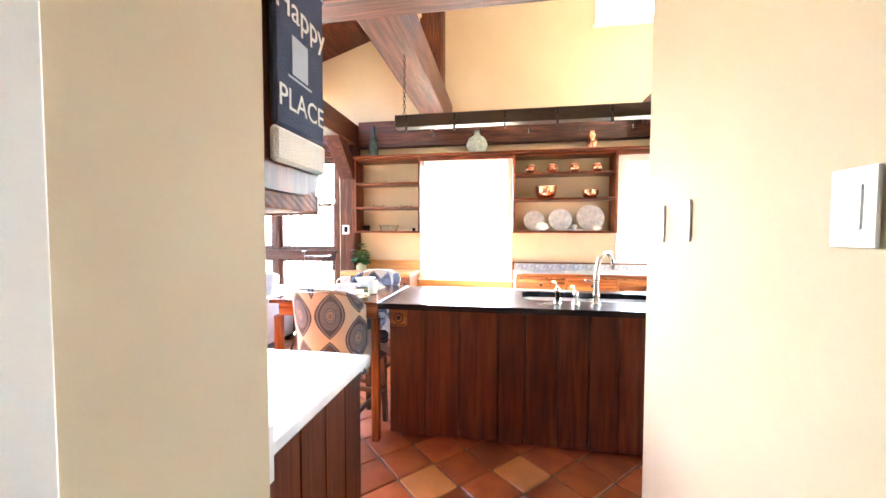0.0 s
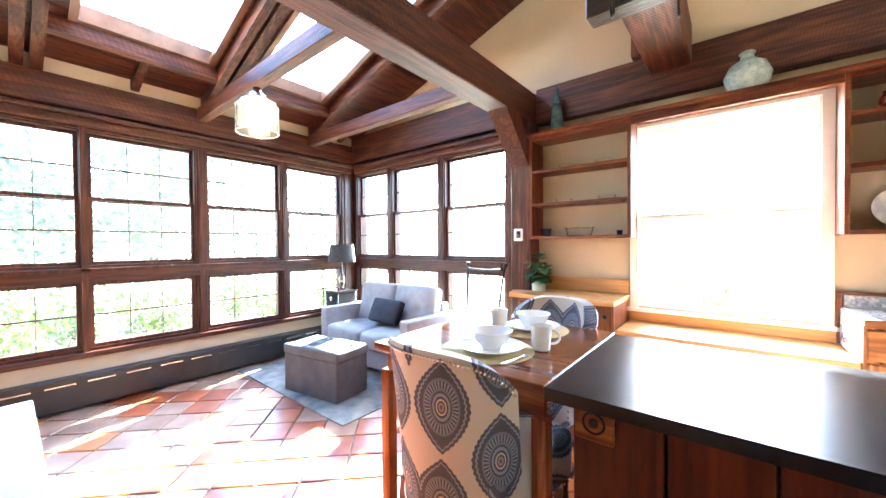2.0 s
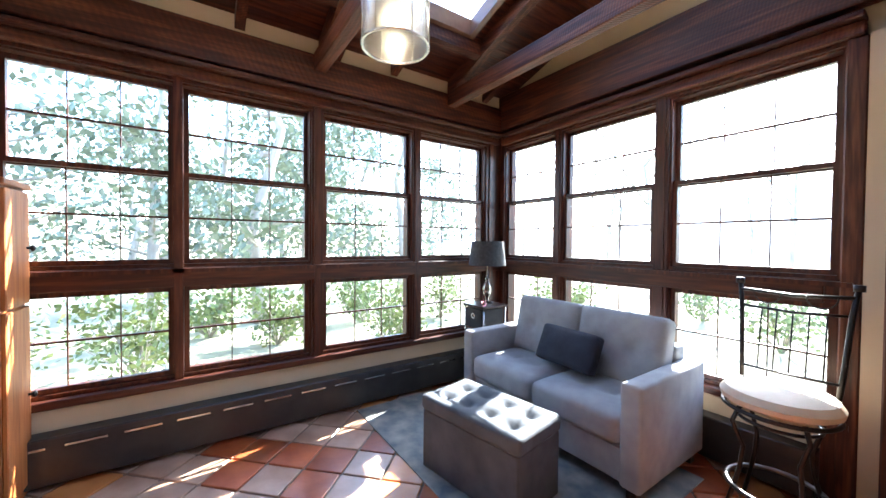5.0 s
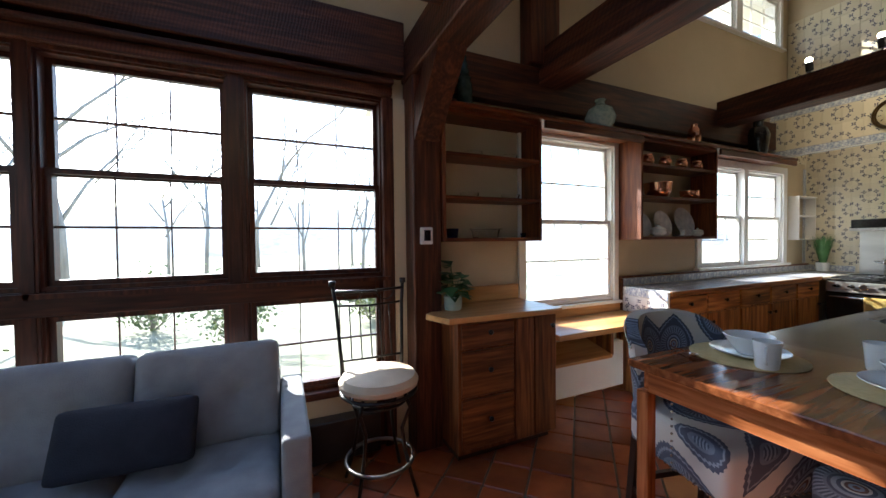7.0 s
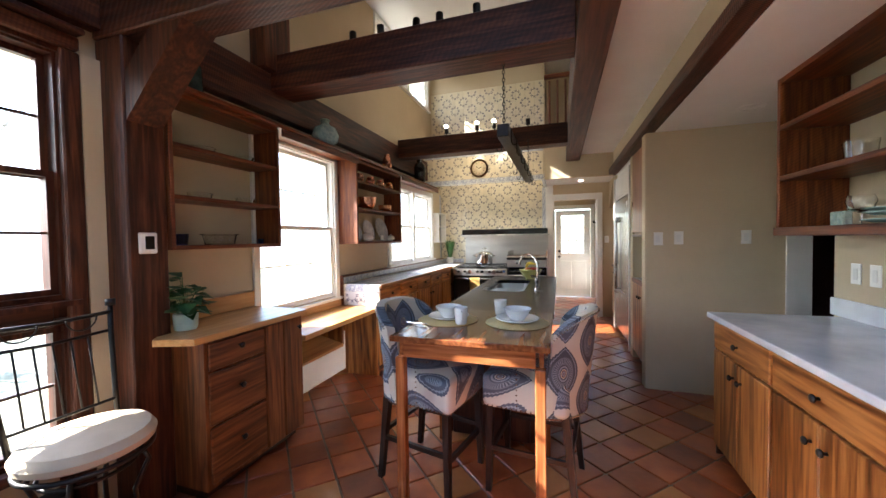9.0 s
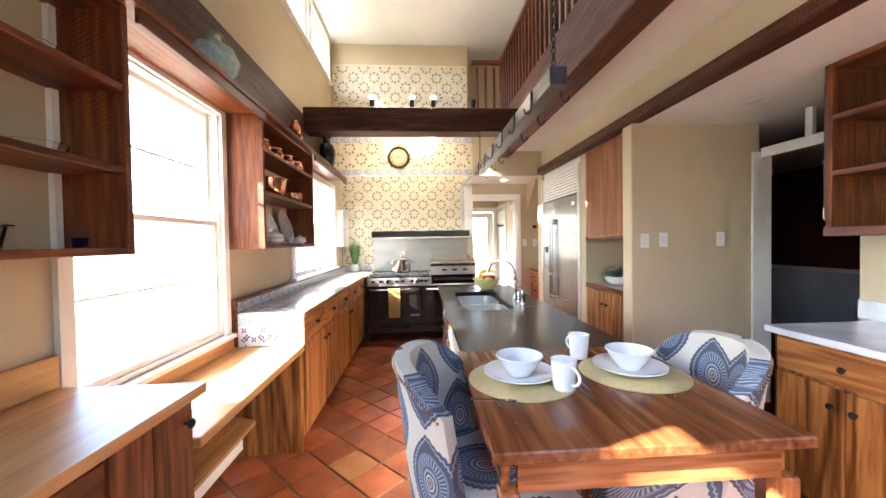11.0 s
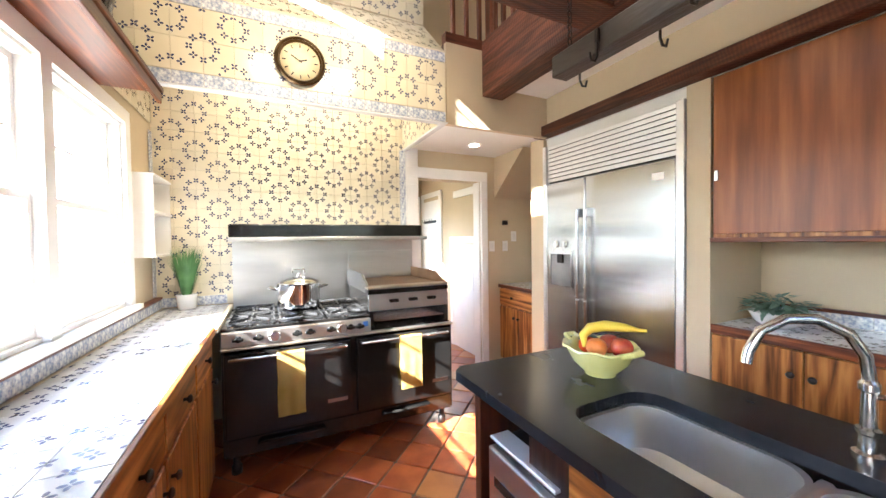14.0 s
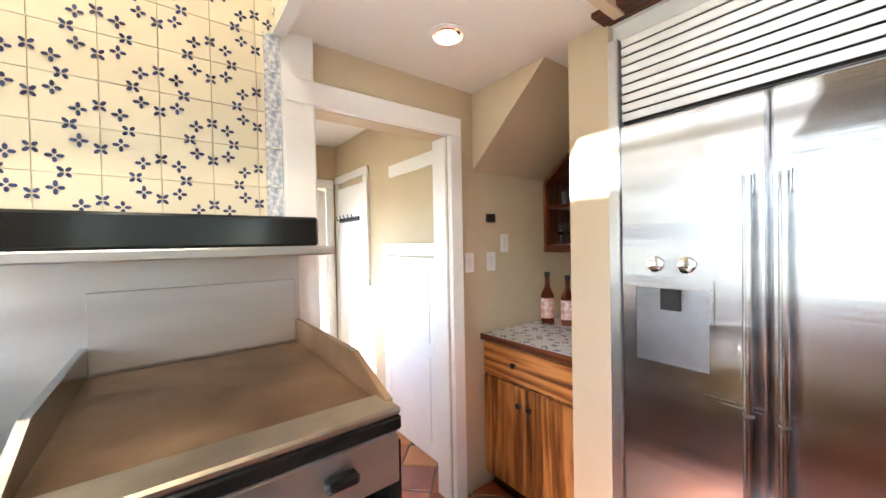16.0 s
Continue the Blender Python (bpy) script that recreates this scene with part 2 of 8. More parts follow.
PANE = pane_mat()


def glow_mat(name, color, strength):
    m, n, l, b = base_mat(name, 0.5)
    b.inputs["Base Color"].default_value = (*color, 1)
    b.inputs["Emission Color"].default_value = (*color, 1)
    b.inputs["Emission Strength"].default_value = strength
    return m


# ---- mesh helpers ----
def link_bm(name, bm, material, parent=None, label="", kind="", smooth=False, loc=(0, 0, 0)):
    me = bpy.data.meshes.new(name)
    bmesh.ops.recalc_face_normals(bm, faces=bm.faces)
    bm.to_mesh(me)
    bm.free()
    for mt in material if isinstance(material, (list, tuple)) else [material]:
        me.materials.append(mt)
    if smooth:
        for p in me.polygons:
            p.use_smooth = True
        me.set_sharp_from_angle(angle=radians(38))
    ob = new(name, me)
    ob.location = loc
    if parent is not None:
        ob.parent = parent
    return tagged(ob, label, "", "", kind)


def part(name, bm, material, parent, label="", smooth=False, kind=""):
    return link_bm(name, bm, material, parent, label, kind, smooth)


def empty(name, loc, label, category, group="", rz=0.0):
    ob = new(name)
    ob.location = loc
    ob.rotation_euler = (0, 0, radians(rz))
    ob.empty_display_size = 0.1
    return tagged(ob, label, category, group)


def add_box(bm, x0, x1, y0, y1, z0, z1, bevel=0.0, mat=0, seg=1, m=None):
    r = bmesh.ops.create_cube(bm, size=1)
    vs = r["verts"]
    for v in vs:
        v.co = Vector((x0 + (v.co.x + 0.5) * (x1 - x0), y0 + (v.co.y + 0.5) * (y1 - y0), z0 + (v.co.z + 0.5) * (z1 - z0)))
    fs = {f for v in vs for f in v.link_faces}
    for f in fs:
        f.material_index = mat
    if bevel:
        es = list({e for v in vs for e in v.link_edges})
        r = bmesh.ops.bevel(bm, geom=es, offset=bevel, segments=seg, affect="EDGES", profile=0.5)
        vs = list({v for f in r["faces"] for v in f.verts} | {v for v in vs if v.is_valid})
        for f in r["faces"]:
            f.material_index = mat
    if m is not None:
        bmesh.ops.transform(bm, matrix=m, verts=vs)
    return vs


def boxes(*bs, bevel=0.0, seg=1):
    bm = bmesh.new()
    for b in bs:
        add_box(bm, *b, bevel=bevel, seg=seg)
    return bm


def box_thing(name, b, material, label="", category="", kind="", bevel=0.0, parent=None, seg=1, group=""):
    """One box as an object with its own origin at the middle of its foot."""
    x0, x1, y0, y1, z0, z1 = b
    c = ((x0 + x1) / 2, (y0 + y1) / 2, z0)
    bm = bmesh.new()
    add_box(bm, x0 - c[0], x1 - c[0], y0 - c[1], y1 - c[1], 0, z1 - z0, bevel=bevel, seg=seg)
    ob = link_bm(name, bm, material, parent, label, kind, loc=c)
    return tagged(ob, "", category, group)


def tube(bm, pts, r, n=8, mat=0, closed=False):
    """A round bar through the points."""
    rings = []
    pts = [Vector(p) for p in pts]
    k = len(pts)
    up = None
    for i, p in enumerate(pts):
        if closed:
            d = pts[(i + 1) % k] - pts[i - 1]
        else:
            d = pts[min(i + 1, k - 1)] - pts[max(i - 1, 0)]
        d.normalize()
        if up is None:
            up = d.orthogonal().normalized()
        up = (up - d * up.dot(d)).normalized()
        side = d.cross(up)
        rr = r[i] if isinstance(r, (list, tuple)) else r
        rings.append([bm.verts.new(p + rr * (math.cos(2 * math.pi * j / n) * up + math.sin(2 * math.pi * j / n) * side)) for j in range(n)])
    for i in range(k if closed else k - 1):
        a, b = rings[i], rings[(i + 1) % k]
        for j in range(n):
            f = bm.faces.new((a[j], a[(j + 1) % n], b[(j + 1) % n], b[j]))
            f.material_index = mat
            f.smooth = True
    if not closed:
        for ring in (rings[0], rings[-1]):
            bm.faces.new(ring).material_index = mat
    return rings


def lathe(bm, profile, n=24, c=(0, 0, 0), mat=0, m=None):
    """Turns a list of (radius, height) round z."""
    rings = []
    for r, z in profile:
        if r < 1e-5:
            rings.append([bm.verts.new((c[0], c[1], c[2] + z))])
        else:
            rings.append([bm.verts.new((c[0] + r * math.cos(2 * math.pi * j / n), c[1] + r * math.sin(2 * math.pi * j / n), c[2] + z)) for j in range(n)])
    for a, b in zip(rings, rings[1:]):
        for j in range(n):
            k = (j + 1) % n
            vs = [a[j % len(a)], a[k % len(a)], b[k % len(b)], b[j % len(b)]]
            u = list(dict.fromkeys(vs))
            if len(u) > 2:
                f = bm.faces.new(u)
                f.smooth, f.material_index = True, mat
    if m is not None:
        bmesh.ops.transform(bm, matrix=m, verts=[v for r in rings for v in r])
    return rings


def prism(bm, outline, z0, z1, mat=0):
    """A plane outline in x and y, drawn up from z0 to z1."""
    a = [bm.verts.new((x, y, z0)) for x, y in outline]
    b = [bm.verts.new((x, y, z1)) for x, y in outline]
    n = len(a)
    bm.faces.new(a[::-1]).material_index = mat
    bm.faces.new(b).material_index = mat
    for i in range(n):
        bm.faces.new((a[i], a[(i + 1) % n], b[(i + 1) % n], b[i])).material_index = mat
    return a + b


def wall_with_holes(name, axis, at, thick, a0, a1, z0, z1, holes, material, label=""):
    """A wall in the plane axis = at, thick towards +, from a0 to a1 along the other axis, with rectangular holes (a0, a1, z0, z1)."""
    xs = sorted({a0, a1, *[h[0] for h in holes], *[h[1] for h in holes]})
    zs = sorted({z0, z1, *[h[2] for h in holes], *[h[3] for h in holes]})
    bm = bmesh.new()
    for p, q in zip(xs, xs[1:]):
        run = None
        for u, v in zip(zs, zs[1:]):
            hole = any(h[0] < (p + q) / 2 < h[1] and h[2] < (u + v) / 2 < h[3] for h in holes)
            if hole:
                if run:
                    add_cell(bm, axis, at, thick, p, q, *run)
                run = None
            else:
                run = (run[0], v) if run else (u, v)
        if run:
            add_cell(bm, axis, at, thick, p, q, *run)
    return link_bm(name, bm, material, None, label, "structure")


def add_cell(bm, axis, at, thick, p, q, u, v):
    lo, hi = sorted((at, at + thick))
    if axis == "x":
        add_box(bm, lo, hi, p, q, u, v)
    else:
        add_box(bm, p, q, lo, hi, u, v)


def roof_z(x):
    return 2.82 + 0.33 * (x + 4.15)


# ---- structure ----
SOLD = noise_mat("hall_red_paint", (0.05, 0.006, 0.008), (0.07, 0.010, 0.012), 0.6, scale=2, bump=0.05)
WAINS = noise_mat("wainscot_paint", (0.42, 0.44, 0.48), (0.50, 0.52, 0.56), 0.5, scale=3, bump=0.05)
STONE = noise_mat("fireside_stone", (0.26, 0.20, 0.13), (0.50, 0.41, 0.29), 0.85, scale=9, bump=0.8, fine=40, vary=0.25)
TERRA = noise_mat("terracotta", (0.20, 0.040, 0.012), (0.40, 0.105, 0.030), 0.22, scale=5, bump=0.12, fine=30, vary=0.38, rough2=0.5)
TERRA2 = noise_mat("ochre_terracotta", (0.36, 0.13, 0.035), (0.50, 0.21, 0.065), 0.22, scale=5, bump=0.12, fine=30, vary=0.22, rough2=0.5)
TERRA3 = noise_mat("bleached_terracotta", (0.30, 0.165, 0.105), (0.48, 0.31, 0.215), 0.2, scale=5, bump=0.12, fine=30, vary=0.2, rough2=0.45)
OUTLEAF = noise_mat("pine_leaf", (0.10, 0.135, 0.10), (0.21, 0.24, 0.17), 0.6, scale=3, bump=0.0, vary=0.3, random_from="island")
GRASS = noise_mat("leaf_litter", (0.17, 0.17, 0.10), (0.34, 0.32, 0.23), 0.95, scale=0.8, bump=0.4, fine=8)
BARK = noise_mat("bark", (0.22, 0.20, 0.18), (0.36, 0.33, 0.30), 0.9, scale=5, stretch=(1, 1, 0.2), bump=0.8, fine=20)
CREAMT = noise_mat("cream_glazed_tile", (0.68, 0.59, 0.41), (0.78, 0.71, 0.55), 0.16, scale=2.5, bump=0.03, fine=20, vary=0.05)
WHITET = noise_mat("white_glazed_tile", (0.68, 0.68, 0.67), (0.76, 0.76, 0.74), 0.13, scale=4, bump=0.03, fine=20, vary=0.04)
INK = noise_mat("blue_glaze", (0.03, 0.034, 0.075), (0.075, 0.085, 0.18), 0.2, scale=30, bump=0.0)
CINK = noise_mat("pale_blue_glaze", (0.05, 0.055, 0.12), (0.12, 0.135, 0.26), 0.2, scale=30, bump=0.0)
BORDER = noise_mat("border_tile_glaze", (0.26, 0.30, 0.42), (0.80, 0.79, 0.74), 0.18, scale=55, bump=0.0, detail=2)
for m_ in (TERRA, TERRA2, TERRA3):
    m_.node_tree.nodes["Principled BSDF"].inputs["Coat Weight"].default_value = 0.5
    m_.node_tree.nodes["Principled BSDF"].inputs["Coat Roughness"].default_value = 0.18
TGROUT = noise_mat("tile_joint", (0.68, 0.60, 0.44), (0.74, 0.66, 0.50), 0.8, scale=10, bump=0.1)

FLOOR = box_thing("floor", (-4.5, 8.2, -2.6, 5.3, -0.14, -0.010), GROUT, "mortar bed of the terracotta floor", kind="structure")
WEST_Y = [(1.53, 2.30), (2.315, 3.12), (3.19, 3.995), (4.055, 4.85)]
NORTH_X = [(-4.15, -3.50), (-3.445, -2.645), (-2.57, -1.76)]
SILL, HEAD, LOW0, LOW1 = 1.155, 2.315, 0.455, 1.045
K1 = (-0.60, 0.42, 0.825, 2.235)
K2 = (1.72, 3.40, 1.06, 2.17)
C1 = (1.42, 2.36, 3.72, 4.30)
C2 = (2.46, 3.30, 3.72, 4.30)


def two(a, b):
    return [(a, b, SILL, HEAD), (a, b, LOW0, LOW1)]


wall_with_holes("wall_west", "x", -4.22, -0.16, 0.9, 5.25, -0.1, 2.80, [h for a, b in WEST_Y for h in two(a, b)], DARK[2], "dark-stained wooden window wall of the sunroom")
wall_with_holes("wall_north_sunroom", "y", 5.06, 0.16, -4.38, -1.72, -0.1, 2.60, [h for a, b in NORTH_X for h in two(a, b)], DARK[2], "dark-stained wooden window wall of the sunroom")
wall_with_holes("wall_north_gable", "y", 5.08, 0.16, -4.38, -1.72, 2.60, 4.7, [], WALL)
wall_with_holes("wall_north", "y", 5.08, 0.16, -1.72, 4.14, -0.1, 4.7, [K1, K2, C1, C2], WALL)
wall_with_holes("wall_east", "x", 4.02, 0.12, 0.9, 5.08, -0.1, 4.7, [(2.19, 2.93, -0.1, 2.07)], WALL)
wall_with_holes("wall_switches", "x", 0.86, 0.13, 0.98, 2.07, -0.1, 2.34, [], WALL)
wall_with_holes("wall_south", "y", 1.24, -0.29, -1.9, -0.03, -0.1, 2.7, [], WALL)
wall_with_holes("wall_over_door", "y", 1.05, -0.10, -0.03, 0.99, 2.42, 2.7, [], WALL)
wall_with_holes("wall_fireside", "y", 1.0, -0.2, -4.38, -1.9, -0.1, 4.7, [], WALL)
wall_with_holes("wall_loft_south", "y", -2.5, -0.1, -4.42, 8.2, -0.1, 4.8, [], WALL)
wall_with_holes("wall_hall_west", "x", -0.75, -0.1, -2.5, 0.949, -0.1, 2.4, [], SOLD)
wall_with_holes("wall_hall_red", "y", -1.6, -0.1, -0.75, 3.4, 0.95, 2.4, [], SOLD)
wall_with_holes("wall_hall_wainscot", "y", -1.57, -0.12, -0.75, 3.4, -0.1, 0.95, [], WAINS)
wall_with_holes("wall_hall_east", "x", 3.3, 0.1, -2.5, 0.9, -0.1, 2.4, [], SOLD)
wall_with_holes("wall_attic_west", "x", -1.9, 0.1, -2.5, 0.9, 2.4, 4.7, [], WALL)
wall_with_holes("wall_fridge_back", "y", 1.36, -0.08, 0.99, 3.36, -0.1, 2.6, [], WALL)
wall_with_holes("wall_niche_back", "y", 1.46, -0.06, 0.99, 1.82, -0.1, 2.34, [], WALL)
wall_with_holes("wall_alcove_back", "y", 0.98, -0.08, 3.2, 4.14, -0.1, 2.6, [], WALL)
wall_with_holes("wall_hall_back", "y", 2.02, -0.1, 4.14, 6.3, -0.1, 2.6, [], WALL)
wall_with_holes("wall_hall_far", "x", 6.12, 0.1, 2.02, 3.2, -0.1, 2.6, [(2.14, 2.92, -0.1, 2.06)], WALL)
# The opening in this unseen wall is added to let sun into the hall.
wall_with_holes("wall_hall_north", "y", 3.12, 0.1, 4.14, 6.3, -0.1, 2.6, [(4.72, 5.38, 1.0, 1.9)], WALL)
wall_with_holes("wall_stub", "x", 3.988, 0.030, 2.93, 3.06, -0.1, 2.354, [], TRIM)
for b, h_ in (((3.18, 3.36, 0.98, 2.02), 2.354), ((1.80, 1.93, 1.36, 2.02), 2.33), ((0.862, 0.99, 2.072, 2.08), 2.33)):
    box_thing("pillar", (*b, 0, h_), WALL, kind="structure")
box_thing("ceiling_low", (-1.9, 3.18, -2.5, 2.0, 2.335, 2.42), CEIL, kind="structure")
box_thing("ceiling_low", (3.18, 4.02, -2.5, 0.98, 2.335, 2.42), CEIL, kind="structure")
box_thing("ceiling_alcove", (3.18, 4.02, 0.98, 2.0, 2.355, 2.44), CEIL, kind="structure")
box_thing("ceiling_landing", (3.12, 4.02, 2.0, 3.04, 2.355, 2.44), CEIL, kind="structure")
box_thing("ceiling_mid", (-1.9, 3.10, 2.05, 2.62, 2.67, 2.78), CEIL, kind="structure")
box_thing("ceiling_hall", (4.14, 6.3, 2.0, 3.2, 2.5, 2.6), CEIL, kind="structure")
box_thing("ceiling_high", (-0.62, 4.14, -2.5, 5.24, 4.36, 4.50), CEIL, kind="structure")
box_thing("ceiling_high", (4.14, 8.3, -2.6, 2.0, 4.36, 4.50), CEIL, kind="structure")
wall_with_holes("wall_loft_east", "x", 8.2, 0.1, -2.6, 2.0, -0.1, 4.7, [], WALL)
wall_with_holes("wall_loft_north", "y", 1.95, 0.05, 4.14, 8.2, 2.6, 4.7, [], WALL)
box_thing("soffit", (-1.9, 3.12, 2.01, 2.05, 2.42, 2.78), WALL, kind="structure")
box_thing("landing_fascia", (3.10, 3.14, 2.05, 3.038, 2.325, 2.95), WALL, kind="structure")
box_thing("landing_floor", (3.14, 4.02, -2.5, 3.04, 2.80, 2.95), DARK[0], kind="structure")
box_thing("loft_floor", (-1.9, 3.14, -2.5, 2.50, 2.80, 2.95), DARK[0], kind="structure")
box_thing("trim_beam", (-1.9, 3.20, 2.0, 2.115, 2.335, 2.42), BEAM[0], "dark wooden trim board under the soffit", kind="structure", bevel=.005)

BEAMS = [
    ("beam_loft", (-1.9, 3.10, 2.52, 2.72, 2.58, 3.02), 0),
    ("beam_tie", (-0.50, -0.24, 2.72, 5.0, 2.60, 2.88), 1),
    ("beam_tie", (1.86, 2.08, 2.72, 5.0, 2.57, 2.82), 1),
    ("beam_porch", (-1.62, -1.42, 1.05, 5.06, 2.44, 2.70), 1),
    ("beam_wall_plate", (-1.42, 3.05, 4.99, 5.08, 2.42, 2.74), 0),
    ("beam_plate_north", (-4.22, -1.62, 4.98, 5.06, 2.47, 2.82), 0),
    ("beam_plate_west", (-4.22, -4.13, 0.95, 4.98, 2.45, 2.69), 1),
    ("beam_ledge_west", (-4.22, -4.10, 0.95, 4.98, 2.395, 2.425), 1),
    ("beam_ledge_north", (-4.10, -1.70, 4.95, 5.06, 2.395, 2.425), 0),
    ("beam_cap_west", (-4.22, -4.16, 0.95, 4.98, 2.33, 2.395), 1),
    ("beam_cap_north", (-4.16, -1.70, 5.00, 5.06, 2.33, 2.395), 0),
    ("beam_collar", (-4.13, -1.62, 4.30, 4.39, 2.57, 2.70), 0),
    ("beam_collar", (-4.13, -1.62, 3.11, 3.20, 2.57, 2.70), 0),
    ("post", (-1.61, -1.42, 4.86, 5.06, 0, 2.44), 2),
    ("post", (-1.765, -1.69, 5.02, 5.058, 0, 2.33), 2),
    ("post", (-0.62, -0.34, 4.93, 5.079, 2.742, 4.355), 2),
    ("beam_header_fireside", (-4.22, -1.62, 1.0, 1.22, 2.40, 2.70), 0),
]
for nme, b, ax in BEAMS:
    box_thing(nme, b, BEAM[ax], kind="structure", bevel=.007)
box_thing("wall_strip", (-4.219, -4.17, 0.95, 5.07, 2.692, 2.86), WALL, kind="structure")
box_thing("wall_strip", (-1.689, -1.611, 5.02, 5.059, 0, 2.33), WALL, kind="structure")

bm = bmesh.new()
v = [(0, 4.92, 1.96), (0, 4.40, 2.50), (0, 4.62, 2.50), (0, 4.92, 2.20)]
a = [bm.verts.new((-1.60, y + .0, z)) for _, y, z in v]
b = [bm.verts.new((-1.43, y + .0, z)) for _, y, z in v]
bm.faces.new(a)
bm.faces.new(b[::-1])
for i in range(4):
    bm.faces.new((a[i], a[(i + 1) % 4], b[(i + 1) % 4], b[i]))
link_bm("brace", bm, BEAM[2], kind="structure")


def sloped(bm, x0, x1, y0, y1, d0, d1):
    """A slab that follows the roof, d0 to d1 above its underside."""
    vs = add_box(bm, x0, x1, y0, y1, 0, 1)
    for w in vs:
        w.co.z = roof_z(w.co.x) + (d1 if w.co.z > 0.5 else d0)


# Glossy brown made lighter: the daylight on the reveals is put into the colour.
CURB = noise_mat("daylit_skylight_reveal", (.10, .05, .03), (.22, .12, .075), 0.25, scale=5, stretch=(.2, 1, 1), bump=0.1)
SKY = [(-3.66, -1.93, 2.24, 3.07), (-3.66, -1.93, 3.46, 4.19)]
# roof boards run north to south, with openings for the skylights
bm = bmesh.new()
x = -4.38
while x < -0.55:
    x1 = min(x + 0.085, -0.5)
    spans = [(0.95, 5.08)]
    for sx0, sx1, sy0, sy1 in SKY:
        if sx0 - .052 < (x + x1) / 2 < sx1 + .052:
            spans = [q for p in spans for q in ([(p[0], sy0 - .052), (sy1 + .052, p[1])] if p[0] < sy0 and sy1 < p[1] else [p])]
    for p in spans:
        sloped(bm, x + .002, x1 - .002, *p, 0, 0.02)
    x = x1
link_bm("ceiling_boards", bm, DARK[1], kind="structure")
bm = bmesh.new()
ys = [0.9, 2.188, 3.122, 3.408, 4.242, 5.2]
for y0, y1 in zip(ys, ys[1:]):
    cuts = [(-4.5, -0.45)] if (y0, y1) not in ((2.188, 3.122), (3.408, 4.242)) else [(-4.5, -3.712), (-1.878, -0.45)]
    for c in cuts:
        sloped(bm, *c, y0, y1, 0.03, 0.10)
link_bm("roof_slope", bm, DARK[1], kind="structure")
for i, (x0, x1, y0, y1) in enumerate(SKY):
    bm = bmesh.new()
    for q in ((x0 - .05, x0, y0 - .05, y1 + .05), (x1, x1 + .05, y0 - .05, y1 + .05), (x0, x1, y0 - .05, y0), (x0, x1, y1, y1 + .05)):
        sloped(bm, *q, -0.02, 0.10)
    sk = new(f"skylight_{i + 1}")
    tagged(sk, "dark wooden framed skylight in the sloped board ceiling", "skylight", "", "structure")
    link_bm("skylight_curb", bm, CURB, sk)
    bm = bmesh.new()
    sloped(bm, x0 - .01, x1 + .01, y0 - .01, y1 + .01, 0.105, 0.109)
    link_bm("pane", bm, PANE, sk)
# rafters, trimmers and jacks
rafters = tagged(new("ceiling_rafters"), "dark wooden rafters and trimmers under the roof boards", "", "", "structure")
for y0, y1 in ((1.92, 1.99), (2.02, 2.09), (3.15, 3.215), (3.245, 3.31), (4.32, 4.39)):
    bm = bmesh.new()
    sloped(bm, -4.16, -0.55, y0, y1, -0.13, -0.004)
    part("rafter", bm, BEAM[0], rafters)
for y0, y1 in ((2.61, 2.67), (3.74, 3.80), (4.74, 4.80), (1.40, 1.46)):
    bm = bmesh.new()
    sloped(bm, -4.16, -3.75, y0, y1, -0.10, -0.004)
    part("jack_rafter", bm, BEAM[0], rafters)
for x0 in (-3.75, -1.90):
    for y0, y1 in ((2.09, 3.15), (3.31, 4.32)):
        bm = bmesh.new()
        sloped(bm, x0, x0 + .06, y0, y1, -0.12, -0.004)
        part("trimmer", bm, BEAM[1], rafters)
# Unseen eaves, added to cut the sun through the clerestory and kitchen window.
box_thing("roof_eave", (-0.72, 4.26, 5.241, 5.75, 4.44, 4.54), TRIM, kind="structure")
box_thing("roof_eave", (-1.72, 0.95, 5.241, 5.80, 2.45, 2.52), TRIM, kind="structure")
bm = bmesh.new()
add_box(bm, -0.70, -0.60, 0.9, 5.08, 3.90, 4.75)
link_bm("wall_gable_step", bm, WALL, kind="structure")


# ---- windows ----
def sash(parent, axis, at, a0, a1, z0, z1, cols, rows, mat, fw=0.028, thick=0.035, mw=0.012, name="sash"):
    """One sash in the plane axis = at: stiles, rails, muntins and a pane."""
    bm = bmesh.new()

    def bar(p, q, u, w, t):
        if axis == "x":
            add_box(bm, at - t / 2, at + t / 2, p, q, u, w)
        else:
            add_box(bm, p, q, at - t / 2, at + t / 2, u, w)

    bar(a0, a0 + fw, z0, z1, thick)
    bar(a1 - fw, a1, z0, z1, thick)
    bar(a0 + fw, a1 - fw, z0, z0 + fw, thick)
    bar(a0 + fw, a1 - fw, z1 - fw, z1, thick)
    s = link_bm(name, bm, mat, parent)
    bm = bmesh.new()
    for i in range(1, cols):
        c = a0 + fw + (a1 - a0 - 2 * fw) * i / cols
        bar(c - mw / 4, c + mw / 4, z0 + fw, z1 - fw, 0.012)
    for i in range(1, rows):
        c = z0 + fw + (z1 - z0 - 2 * fw) * i / rows
        bar(a0 + fw, a1 - fw, c - mw / 2, c + mw / 2, 0.020)
    tagged(link_bm("muntins", bm, mat, s), kind="stuff")
    bm = bmesh.new()
    bar(a0 + fw * .8, a1 - fw * .8, z0 + fw * .8, z1 - fw * .8, 0.004)
    g = link_bm("pane", bm, PANE, s)
    g.visible_shadow = False
    return s


WIN = [0]


